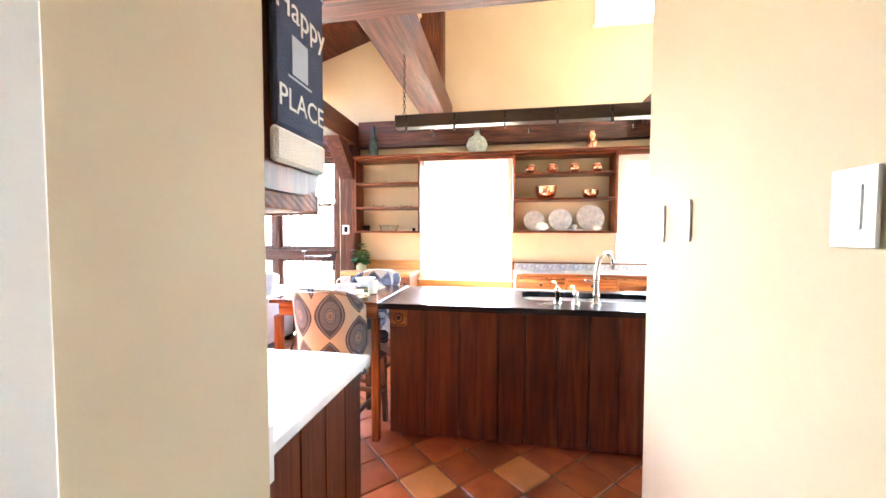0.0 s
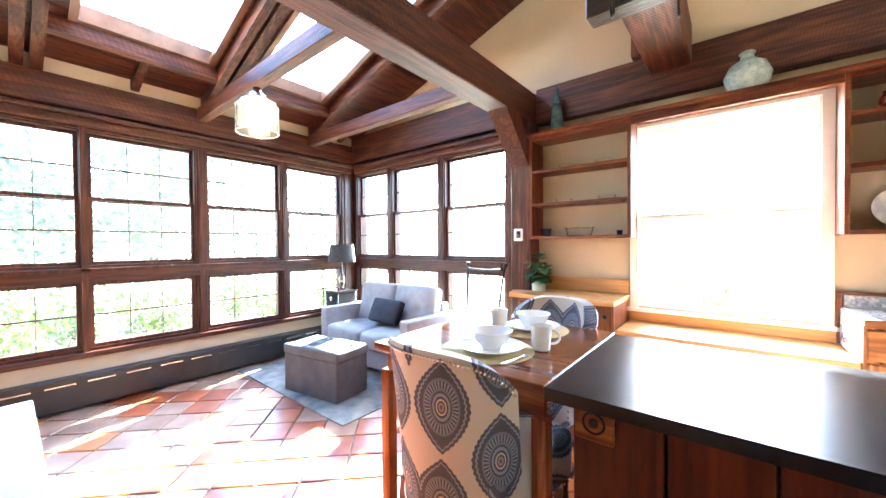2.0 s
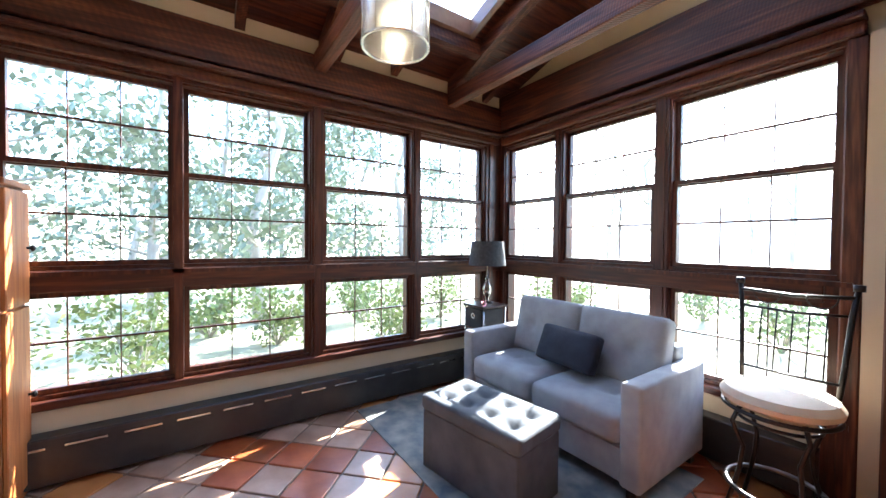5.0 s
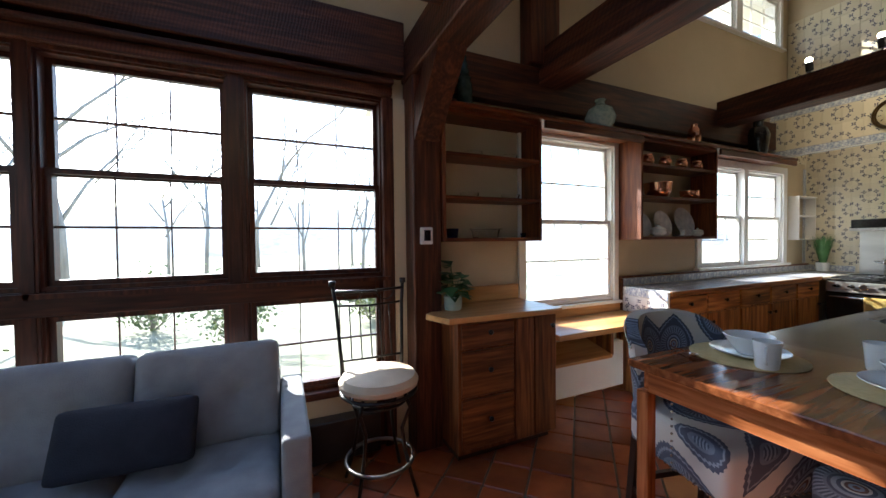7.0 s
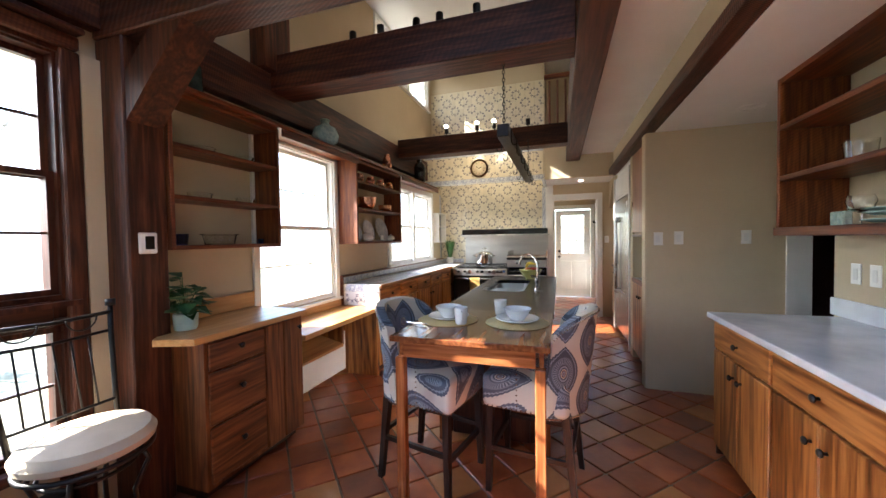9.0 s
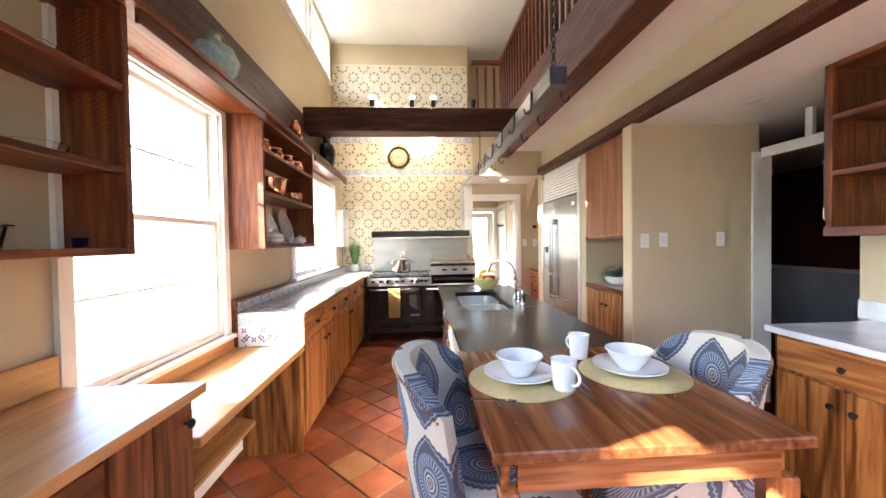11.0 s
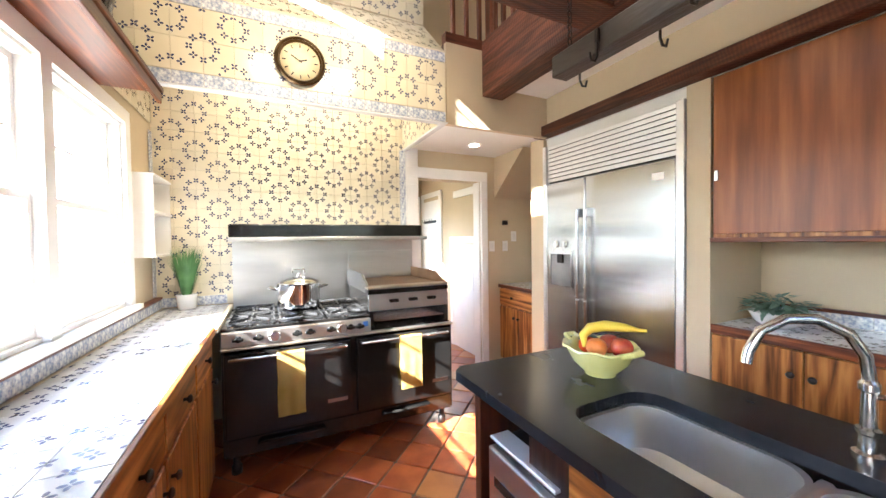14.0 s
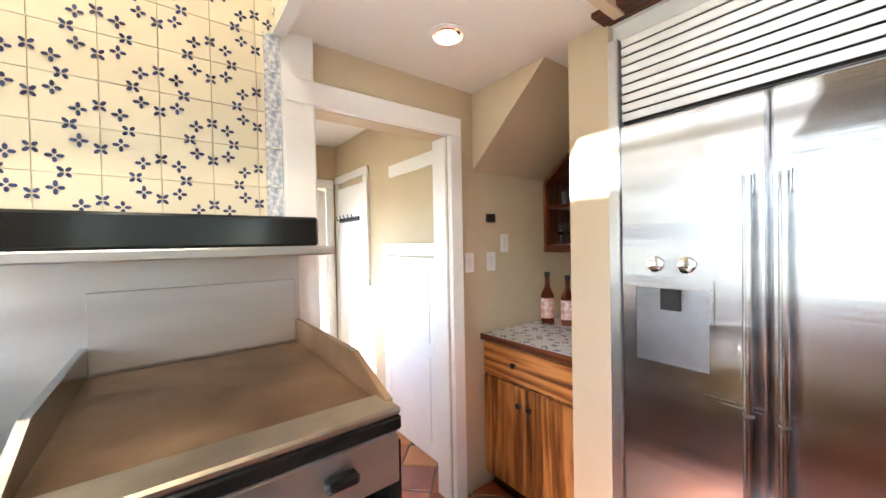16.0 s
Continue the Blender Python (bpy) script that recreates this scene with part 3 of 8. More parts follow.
def window(axis, at, a0, a1, z0, z1, mat, double, out, casing, label, inner, cols=3, rows=2):
    """A window in a wall: jamb lining, casing on the room's side, one or two sashes. out: the sign towards outdoors."""
    WIN[0] += 1
    w = tagged(new(f"window_{WIN[0]}"), label, "window", "", "structure")
    bm = bmesh.new()

    def bar(p, q, u, v, d0, d1):
        lo, hi = sorted((at + out * d0, at + out * d1))
        if axis == "x":
            add_box(bm, lo, hi, p, q, u, v)
        else:
            add_box(bm, p, q, lo, hi, u, v)

    bar(a0, a0 + .018, z0, z1, inner, .14)
    bar(a1 - .018, a1, z0, z1, inner, .14)
    bar(a0 + .018, a1 - .018, z0, z0 + .018, inner, .14)
    bar(a0 + .018, a1 - .018, z1 - .018, z1, inner, .14)
    link_bm("window_frame", bm, mat, w)
    if casing:
        bm = bmesh.new()
        c, e = casing, -0.022
        bar(a0 - c, a0 + .006, z0 - .01, z1 + c, e, -.001)
        bar(a1 - .006, a1 + c, z0 - .01, z1 + c, e, -.001)
        bar(a0 + .006, a1 - .006, z1 - .006, z1 + c, e, -.001)
        link_bm("window_casing", bm, mat, w)
        bm = bmesh.new()
        bar(a0 - c - .02, a1 + c + .02, z0 - .035, z0 - .01, -.05, -.001)
        link_bm("window_sill", bm, mat, w)
    a0, a1, z0, z1 = a0 + .019, a1 - .019, z0 + .019, z1 - .019
    s1, s2 = at + out * .035, at + out * .072
    if double:
        mid = (z0 + z1) / 2
        sash(w, axis, s1, a0, a1, z0, mid + .018, cols, rows, mat, name="lower_sash")
        sash(w, axis, s2, a0, a1, mid - .018, z1, cols, rows, mat, name="upper_sash")
    else:
        sash(w, axis, s1, a0, a1, z0, z1, cols, rows, mat)
    return w


for a, b in WEST_Y:
    window("x", -4.22, a, b, SILL, HEAD, DARK[2], True, -1, 0.02, "dark-stained wooden double-hung sunroom window with muntins", -.004)
    window("x", -4.22, a, b, LOW0, LOW1, DARK[2], False, -1, 0.02, "low dark-stained wooden sunroom window with muntins", -.004)
for a, b in NORTH_X:
    window("y", 5.06, a, b, SILL, HEAD, DARK[2], True, 1, 0.02, "dark-stained wooden double-hung sunroom window with muntins", -.004)
    window("y", 5.06, a, b, LOW0, LOW1, DARK[2], False, 1, 0.02, "low dark-stained wooden sunroom window with muntins", -.004)
window("y", 5.08, *K1, TRIM, True, 1, 0.05, "white painted double-hung kitchen window", 0)
for a, b in ((K2[0], 2.545), (2.575, K2[1])):
    window("y", 5.08, a, b, K2[2], K2[3], TRIM, True, 1, 0.0, "white painted double-hung kitchen window over the tiled counter", 0, cols=3)
box_thing("trim_mullion", (2.52, 2.60, 5.055, 5.10, 1.06, 2.17), TRIM, kind="structure")
for x0, x1 in ((1.64, 1.722), (3.398, 3.48)):
    box_thing("trim_casing", (x0, x1, 5.055, 5.079, 1.02, 2.25), TRIM, kind="structure")
box_thing("trim_casing", (1.722, 3.398, 5.055, 5.079, 2.168, 2.25), TRIM, kind="structure")
box_thing("trim_sill", (1.62, 3.50, 5.02, 5.079, 1.03, 1.058), TRIM, kind="structure")
for c in (C1, C2):
    window("y", 5.08, *c, TRIM, False, 1, 0.05, "white painted clerestory window high in the wall", 0, cols=3, rows=3)

# heaters, skirting boards
bm = boxes((-4.22, -4.10, 0.96, 5.06, 0.03, 0.28), bevel=.006)
h1 = link_bm("baseboard_heater_west", bm, HEATER, None, "long black baseboard heater under the windows", "structure")
bm = boxes((-4.10, -1.82, 4.95, 5.06, 0.03, 0.28), bevel=.006)
h2 = link_bm("baseboard_heater_north", bm, HEATER, None, "long black baseboard heater under the windows", "structure")
for i in range(16):
    y = 1.1 + i * 0.24
    box_thing("louver", (-4.102, -4.094, y, y + .17, .225, .237), STEEL, parent=h1)
box_thing("wall_strip", (-4.218, -4.205, 0.96, 5.06, 0.28, 0.405), WALL, kind="structure")
box_thing("wall_strip", (-4.20, -1.82, 5.045, 5.058, 0.28, 0.405), WALL, kind="structure")
box_thing("wall_strip", (-4.2185, -4.205, 1.345, 1.50, 0.452, 2.33), WALL, kind="structure")
box_thing("trim_sill_west", (-4.218, -4.165, 0.96, 5.06, 0.405, 0.45), DARK[1], kind="structure", bevel=.004)
box_thing("trim_sill_north", (-4.16, -1.82, 5.0, 5.058, 0.405, 0.45), DARK[0], kind="structure", bevel=.004)
box_thing("trim_rail_west", (-4.218, -4.19, 0.96, 5.06, 1.03, 1.15), DARK[1], kind="structure", bevel=.004)
box_thing("trim_rail_north", (-4.19, -1.82, 5.03, 5.058, 1.03, 1.15), DARK[0], kind="structure", bevel=.004)
for y in (1.475, 2.3075, 3.155, 4.025, 4.90):
    box_thing("trim_mullion", (-4.217, -4.187, y - .022, y + .022, 0.45, 2.33), DARK[2], kind="structure")
for x in (-3.4725, -2.6075):
    box_thing("trim_mullion", (x - .022, x + .022, 5.032, 5.057, 0.45, 2.33), DARK[2], kind="structure")


# ---- outdoors ----
box_thing("ground", (-150, 150, -150, 150, -0.75, -0.55), GRASS, "pale leaf-strewn ground round the house", kind="structure")


def tree_mesh(seed, h, crown_r, n_leaf):
    rnd = random.Random(seed)
    tb = bmesh.new()
    pts = [(rnd.uniform(-.1, .1) * k, rnd.uniform(-.1, .1) * k, h * k / 6) for k in range(7)]
    tube(tb, pts, [0.17 * (1 - k / 8) for k in range(7)], 7)
    tips = []
    for i in range(16):
        z = h * rnd.uniform(.12, .95)
        a = rnd.uniform(0, 6.28)
        length = crown_r * rnd.uniform(.5, 1) * (1.1 - z / h * .6)
        p0 = Vector((0, 0, z))
        p1 = p0 + Vector((math.cos(a) * length * .5, math.sin(a) * length * .5, length * .12))
        p2 = p0 + Vector((math.cos(a) * length, math.sin(a) * length, length * .35))
        tube(tb, [p0, p1, p2], [.05, .03, .012], 5)
        tips += [p1, p2, (p1 + p2) / 2]
    lb = bmesh.new()
    for i in range(n_leaf):
        c = rnd.choice(tips) + Vector([rnd.gauss(0, .38) for _ in range(3)])
        s = rnd.uniform(.05, .13)
        u = Vector([rnd.gauss(0, 1) for _ in range(3)]).normalized()
        w = u.orthogonal().normalized()
        lb.faces.new([lb.verts.new(c + d) for d in (u * s, w * s * .6, -u * s, -w * s * .6)])
    return tb, lb


def bare_mesh(seed, h):
    """A leafless tree: a trunk that forks into ever thinner limbs."""
    rnd = random.Random(seed)
    tb = bmesh.new()

    def limb(p, d, length, r, level):
        bend = Vector([rnd.gauss(0, .12) for _ in range(3)])
        q = p + d * length * .5
        e = q + (d + bend).normalized() * length * .5
        tube(tb, [p, q, e], [r, r * .8, r * .6], 6 if level == 0 else 4)
        if level == 4:
            return
        for k in range(4 if level == 0 else 3):
            s_ = rnd.uniform(.35, 1) if k else 1.0
            a = Vector([rnd.gauss(0, 1) for _ in range(3)]).normalized()
            n_ = (d + a * rnd.uniform(.5, .9) + Vector((0, 0, .15))).normalized()
            limb(p.lerp(e, s_), n_, length * rnd.uniform(.55, .75), r * .55, level + 1)

    limb(Vector((0, 0, 0)), Vector((rnd.uniform(-.06, .06), rnd.uniform(-.06, .06), 1)).normalized(), h * .45, .11, 0)
    return tb


def tree(seed, h, r, n, x, y):
    t = empty("tree", (x, y, -0.58), "tall dark evergreen tree outside the windows", "tree", "trees round the house")
    tb, lb = tree_mesh(seed, h, r, n)
    link_bm("trunk", tb, BARK, t)
    link_bm("crown", lb, OUTLEAF, t)
    return t


def bare_tree(seed, h, x, y):
    t = empty("tree", (x, y, -0.58), "leafless grey tree outside the windows", "tree", "bare trees round the house")
    link_bm("trunk", bare_mesh(seed, h), BARK, t)
    return t


SHRUBL = noise_mat("shrub_leaf", (0.09, 0.13, 0.04), (0.22, 0.26, 0.10), 0.6, scale=3, bump=0.0, vary=0.35, random_from="island")


def shrub(seed, x, y):
    t = empty("shrub", (x, y, -0.56), "loose yellow-green shrub outside the low windows", "shrub", "shrubs round the house")
    rnd = random.Random(seed)
    sb, lb = bmesh.new(), bmesh.new()
    for _ in range(14):
        d = Vector((rnd.gauss(0, .5), rnd.gauss(0, .5), 1)).normalized() * rnd.uniform(.7, 1.5)
        tube(sb, [Vector((0, 0, 0)), d * .5, d], [.014, .010, .004], 4)
        for _ in range(70):
            c = d * rnd.uniform(.35, 1.05) + Vector([rnd.gauss(0, .14) for _ in range(3)])
            u = Vector([rnd.gauss(0, 1) for _ in range(3)]).normalized() * rnd.uniform(.025, .06)
            w = u.orthogonal() * .6
            lb.faces.new([lb.verts.new(c + q) for q in (u, w, -u, -w)])
    link_bm("stems", sb, BARK, t)
    link_bm("leaves", lb, SHRUBL, t)
    return t


rt = random.Random(4)
protos = [tree(11, 8.2, 2.9, 2500, -13.0, 1.5), tree(12, 9.0, 3.1, 2900, -14.5, 5.6), tree(15, 6.6, 2.3, 1500, -10.5, 3.6)]
for k, (x, y) in enumerate([(-12.5, -1.5), (-17, 3.2), (-17.5, 9), (-13.2, 8.6), (-21, 6), (-20, 0.2), (-11.2, -4.0), (-24, 10), (-18.5, 13.5), (-25, 2.5)]):
    copy_thing(protos[k % 3], pose(x, y, -0.58, rz=rt.uniform(0, 360)))
bares = [bare_tree(21, 11.0, -8.2, 17.0), bare_tree(22, 13.0, -3.5, 21.0), bare_tree(23, 10.0, 2.0, 24.0)]
for k, (x, y) in enumerate([(-12, 20), (-6, 25), (-1, 28), (5.5, 27), (9, 23), (-15, 26), (-9, 31), (3, 33), (-18, 18), (-4, 35), (13, 29), (-13, 12.5), (-16, 6.5)]):
    copy_thing(bares[k % 3], pose(x, y, -0.58, rz=rt.uniform(0, 360)))
shrubs = [shrub(31, -7.6, 1.8), shrub(32, -8.4, 3.6)]
for k, (x, y) in enumerate([(-8.0, .2), (-7.2, 5.2), (-9.3, 5.6), (-9.6, 2.6), (-8.8, 7.4), (-6.6, 9.4), (-3.2, 10.8), (-.4, 11.6), (-5.0, 12.6)]):
    copy_thing(shrubs[k % 2], pose(x, y, -0.56, rz=rt.uniform(0, 360)))
# a wooded hill to the north
bm = bmesh.new()
n_, m_ = 40, 12
rows_ = []
rh = random.Random(9)
for i in range(n_ + 1):
    x = -130 + 260 * i / n_
    top = 9 + 4 * math.sin(x * .045 + 2) + rh.uniform(-.8, .8)
    rows_.append([bm.verts.new((x, 62 + 70 * j / m_, -1 + (top + 1) * math.sin(min(1, j / m_ * 1.3) * math.pi / 2) + rh.uniform(-.5, .5))) for j in range(m_ + 1)])
for i in range(n_):
    for j in range(m_):
        bm.faces.new((rows_[i][j], rows_[i + 1][j], rows_[i + 1][j + 1], rows_[i][j + 1]))
link_bm("ground_hill", bm, noise_mat("far_woods", (.22, .23, .22), (.44, .45, .44), .95, scale=.5, stretch=(1, 1, .3), bump=.5, fine=2), None, "pale bare woods on a far hill", "structure", smooth=True)


# ---- cabinets ----
def knob(parent, x, y, z, d, mat=None):
    """A small round pull that sticks out along d."""
    bm = bmesh.new()
    q = Vector(d).to_track_quat("Z", "Y").to_matrix().to_4x4()
    lathe(bm, [(0, 0), (.007, 0), (.006, .012), (.016, .018), (.017, .024), (.010, .030), (0, .031)], 12, m=Matrix.Translation((x, y, z)) @ q)
    return part("knob", bm, mat or BLACK, parent, "round black iron knob")


def front(name, parent, axis, at, a0, a1, z0, z1, out, mat, knobs=(), frame=0.0, t=0.02):
    """A drawer or door front with an eased edge, proud of the carcase, and its knobs."""
    lo, hi = sorted((at, at + out * t))
    bm = bmesh.new()
    if axis == "y":
        add_box(bm, a0 + .003, a1 - .003, lo, hi, z0 + .003, z1 - .003, bevel=.004)
    else:
        add_box(bm, lo, hi, a0 + .003, a1 - .003, z0 + .003, z1 - .003, bevel=.004)
    f = part(name, bm, mat, parent)
    for a, z in knobs:
        if axis == "y":
            knob(f, a, at + out * t, z, (0, out, 0))
        else:
            knob(f, at + out * t, a, z, (out, 0, 0))
    return f


def cabinet(label, b, mat, group="", toe=0.09, toe_y=None):
    x0, x1, y0, y1, z0, z1 = b
    c = empty("base_cabinet", (0, 0, 0), label, "cabinet", group)
    part("body", boxes((x0, x1, y0, y1, z0 + toe, z1)), mat, c)
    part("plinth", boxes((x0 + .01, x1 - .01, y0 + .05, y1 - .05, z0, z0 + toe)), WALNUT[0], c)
    return c


def ring_pattern(name, parent, origin, u, w, width, height, dx=0.31, dy=0.29, r=0.068, mat=None, s=1.14, pu=0.0, pw=0.0):
    """Rings of eight four-petalled flowers, glazed on a tiled face."""
    o, u, w = Vector(origin), Vector(u), Vector(w)
    n = u.cross(w).normalized()
    verts, faces = [], []

    def blob(cu, cw, a, rx, ry):
        k = len(verts)
        for i in range(6):
            t = i * math.pi / 3
            px, py = rx * math.cos(t), ry * math.sin(t)
            pu, pw = cu + px * math.cos(a) - py * math.sin(a), cw + px * math.sin(a) + py * math.cos(a)
            if not (0.002 < pu < width - 0.002 and 0.002 < pw < height - 0.002):
                del verts[k:]
                return
            verts.append(o + u * pu + w * pw)
        faces.append(tuple(range(k, k + 6)))

    rnd = random.Random(7)
    for i in range(-1, int(width / dx * 2) + 2):
        for j in range(-1, int(height / dy) + 2):
            cu, cw = i * dx / 2 + pu, j * dy + pw + (dy / 2 if i % 2 else 0)
            for k in range(8):
                a = k * math.pi / 4
                fu, fw = cu + r * math.cos(a), cw + r * math.sin(a)
                for q in range(4):
                    b = a + math.pi / 4 + q * math.pi / 2
                    blob(fu + .0110 * s * math.cos(b), fw + .0110 * s * math.sin(b), b, (.0085 + rnd.uniform(-.001, .001)) * s, .0053 * s)
    me = bpy.data.meshes.new(name)
    me.from_pydata(verts, [], faces)
    me.materials.append(mat or INK)
    ob = new(name, me)
    ob.parent = parent
    return tagged(ob, "blue painted flower rings in the glaze", kind="stuff")


def tile_field(parent, origin, u, w, nu, nw, su, sw, mat, depth=0.006, gap=0.0006, name="tile", size=None):
    """nu by nw tiles, each an object of its own on one mesh."""
    o, u, w = Vector(origin), Vector(u), Vector(w)
    n = u.cross(w)
    m = Matrix((u, w, n)).transposed().to_4x4()
    bm = bmesh.new()
    add_box(bm, gap, su - gap, gap, sw - gap, 0, depth)
    for v_ in bm.verts:
        if v_.co.z > depth / 2:
            v_.co.x += .0008 if v_.co.x < su / 2 else -.0008
            v_.co.y += .0008 if v_.co.y < sw / 2 else -.0008
    bmesh.ops.recalc_face_normals(bm, faces=bm.faces)
    me = bpy.data.meshes.new(name)
    bm.to_mesh(me)
    bm.free()
    me.materials.append(mat)
    for i in range(nu):
        for j in range(nw):
            ob = new(name, me)
            ob.parent = parent
            ob.matrix_local = Matrix.Translation(o + u * (i * su) + w * (j * sw)) @ m


# --- cabinet with drawers, under the pine counter
c = empty("drawer_cabinet", (0, 0, 0), "dark oak cabinet with three drawers and a narrow door", "cabinet")
part("body", boxes((-1.42, -.67, 4.63, 5.07, .06, .878)), CABD[2], c)
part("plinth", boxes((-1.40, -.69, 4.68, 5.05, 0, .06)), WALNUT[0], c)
for z0, z1 in ((.71, .865), (.41, .70), (.09, .40)):
    front("drawer", c, "y", 4.63, -1.405, -1.02, z0, z1, -1, CABD[0], [(-1.21, (z0 + z1) / 2 + .02)])
front("board", c, "y", 4.63, -1.01, -.86, .07, .87, -1, CABD[2])
front("door", c, "y", 4.63, -.855, -.675, .07, .87, -1, CABD[2], [(-.72, .80)])
bm = bmesh.new()
prism(bm, [(-1.49, 4.60), (-.655, 4.575), (-.655, 5.075), (-1.415, 5.075), (-1.415, 4.855), (-1.50, 4.855), (-1.56, 4.80)], .88, .914)
link_bm("pine_worktop", bm, PINE[0], None, "pale pine counter top with a cut corner", loc=(0, 0, 0))
tagged(bpy.data.objects["pine_worktop"], category="worktop")
box_thing("pine_backboard", (-1.41, -.66, 5.055, 5.078, .916, 1.03), PINE[0], "pale pine backboard behind the counter", "backboard", bevel=.003)

# --- low desk under the window
d = empty("window_desk", (0, 0, 0), "pale pine desk top built in below the window", "desk")
part("top", boxes((-.652, .497, 4.60, 5.075, .675, .715), bevel=.004), PINE[0], d)
part("backboard", boxes((-.652, .497, 5.05, 5.075, .716, .80)), PINE[0], d)
bm = bmesh.new()
add_box(bm, -.62, -.05, -.14, .14, -.012, .012, m=pose(0, 4.82, .50, rx=14))
part("tray", bm, PINE[0], d, "tilted pine keyboard tray")
part("support", boxes((-.64, -.60, 4.70, 5.0, .47, .675)), OAK[2], d)
part("support", boxes((-.05, -.02, 4.70, 5.0, .47, .675)), OAK[2], d)
part("panel", boxes((-.65, .497, 5.0, 5.07, .05, .45)), TRIM, d, "white radiator panel")
box_thing("desk_side", (.455, .497, 4.62, 5.07, .0, .673), OAK[2], "oak side panel that holds the desk", "panel")

# --- tiled counter on the north wall
n = 5
xs = [0.505, 1.02, 1.53, 2.05, 2.57, 3.07]
for i in range(n):
    a, b = xs[i], xs[i + 1]
    c = cabinet("oak base cabinet with a drawer over one door", (a + .001, b - .001, 4.62, 5.07, 0, .905), OAK[2], "base cabinets under the tiled counter")
    front("drawer", c, "y", 4.62, a + .01, b - .01, .73, .89, -1, OAK[0], [((a + b) / 2, .82)])
    front("door", c, "y", 4.62, a + .01, b - .01, .10, .72, -1, OAK[2], [(b - .05 if i % 2 == 0 else a + .05, .64)])
ct = empty("tiled_counter", (0, 0, 0), "counter of white tiles painted with small blue flowers", "counter")
part("core", boxes((.505, 3.075, 4.60, 5.07, .906, .934), (3.075, 4.01, 4.572, 5.07, .906, .934)), TGROUT, ct)
tile_field(ct, (.507, 4.60, .934), (1, 0, 0), (0, 1, 0), 18, 3, .1425, .1425, WHITET)
tile_field(ct, (3.075, 4.60, .934), (1, 0, 0), (0, 1, 0), 6, 3, .155, .1425, WHITET)
part("edge_strip", boxes((.507, 3.07, 4.583, 4.60, .90, .94), bevel=.003), OAK[0], ct)
ring_pattern("flower_print", ct, (.51, 4.60, .9412), (1, 0, 0), (0, 1, 0), 2.55, .43, dx=.285, dy=.285, r=.080, s=1.15, mat=CINK)
ring_pattern("flower_print", ct, (3.08, 4.60, .9412), (1, 0, 0), (0, 1, 0), .92, .43, dx=.285, dy=.285, r=.080, s=1.15, mat=CINK)
part("end_core", boxes((.497, .504, 4.60, 5.04, .716, .934)), TGROUT, ct)
tile_field(ct, (.497, 5.035, .718), (0, -1, 0), (0, 0, 1), 3, 1, .1425, .145, WHITET)
tile_field(ct, (.497, 5.035, .864), (0, -1, 0), (0, 0, 1), 3, 1, .1425, .072, BORDER, name="border_tile")
ring_pattern("flower_print", ct, (.4895, 5.035, .718), (0, -1, 0), (0, 0, 1), .43, .143, dx=.215, dy=.215, r=.062, s=1.1)
part("upstand_core", boxes((.505, 4.0, 5.045, 5.078, .94, 1.012)), TGROUT, ct)
tile_field(ct, (.507, 5.045, .942), (1, 0, 0), (0, 0, 1), 24, 1, .145, .068, BORDER, name="border_tile")
part("upstand_cap", boxes((.478, 4.0, 5.035, 5.079, 1.013, 1.03), (.478, .496, 5.03, 5.079, .72, 1.012)), SHELF[0], ct)


# --- open shelves
def open_shelf(label, x0, x1, y0, y1, z0, z1, levels, mats, t=0.025):
    s = empty("wall_shelf", (0, 0, 0), label, "shelf")
    part("side", boxes((x0, x0 + t, y0, y1, z0, z1), bevel=.003), SAWN, s)
    part("side", boxes((x1 - t, x1, y0, y1, z0, z1), bevel=.003), SAWN, s)
    for z in levels:
        part("shelf_board", boxes((x0 + t, x1 - t, y0 + .004, y1, z, z + t), bevel=.003), mats[0], s)
    return s


open_shelf("dark wooden wall shelf with a few glass dishes", -1.415, -.60, 4.84, 5.078, 1.37, 2.255, (1.37, 1.655, 1.945, 2.23), SHELF)
open_shelf("wooden wall shelf with copper mugs and china plates", .47, 1.58, 4.83, 5.078, 1.37, 2.255, (1.37, 1.735, 2.02, 2.23), SHELF)
box_thing("ledge_board", (-1.415, 3.06, 4.79, 5.078, 2.257, 2.285), SHELF[0], "long wooden ledge above the shelves and windows", "ledge", bevel=.004)
for x0, x1 in ((-.598, .468), (1.582, 3.06)):
    box_thing("valance_board", (x0, x1, 4.80, 4.82, 2.20, 2.256), SHELF[0], "narrow wooden valance over the window", "valance", bevel=.003)

# --- chimney, hood and tiled wall
ch = empty("chimney_hood", (0, 0, 0), "tiled chimney breast that leans back above the range", "chimney", )
bm = bmesh.new()
prof = [(3.09, 2.334), (3.09, 2.86), (3.50, 3.27), (3.50, 4.355), (3.54, 4.355), (3.54, 3.255), (3.13, 2.845), (3.13, 2.334)]
a = [bm.verts.new((x, 3.087, z)) for x, z in prof]
b = [bm.verts.new((x, 5.075, z)) for x, z in prof]
bm.faces.new(a)
bm.faces.new(b[::-1])
for i in range(8):
    bm.faces.new((a[i], a[(i + 1) % 8], b[(i + 1) % 8], b[i]))
part("breast", bm, WALL, ch)
bm = bmesh.new()
prism(bm, [(3.095, 2.334), (3.095, 2.855), (3.505, 3.265), (3.505, 4.355), (4.0, 4.355), (4.0, 2.334)], 3.045, 3.085)
for v_ in bm.verts:
    v_.co = Vector((v_.co.x, v_.co.z, v_.co.y))
part("breast_side", bm, WALL, ch)
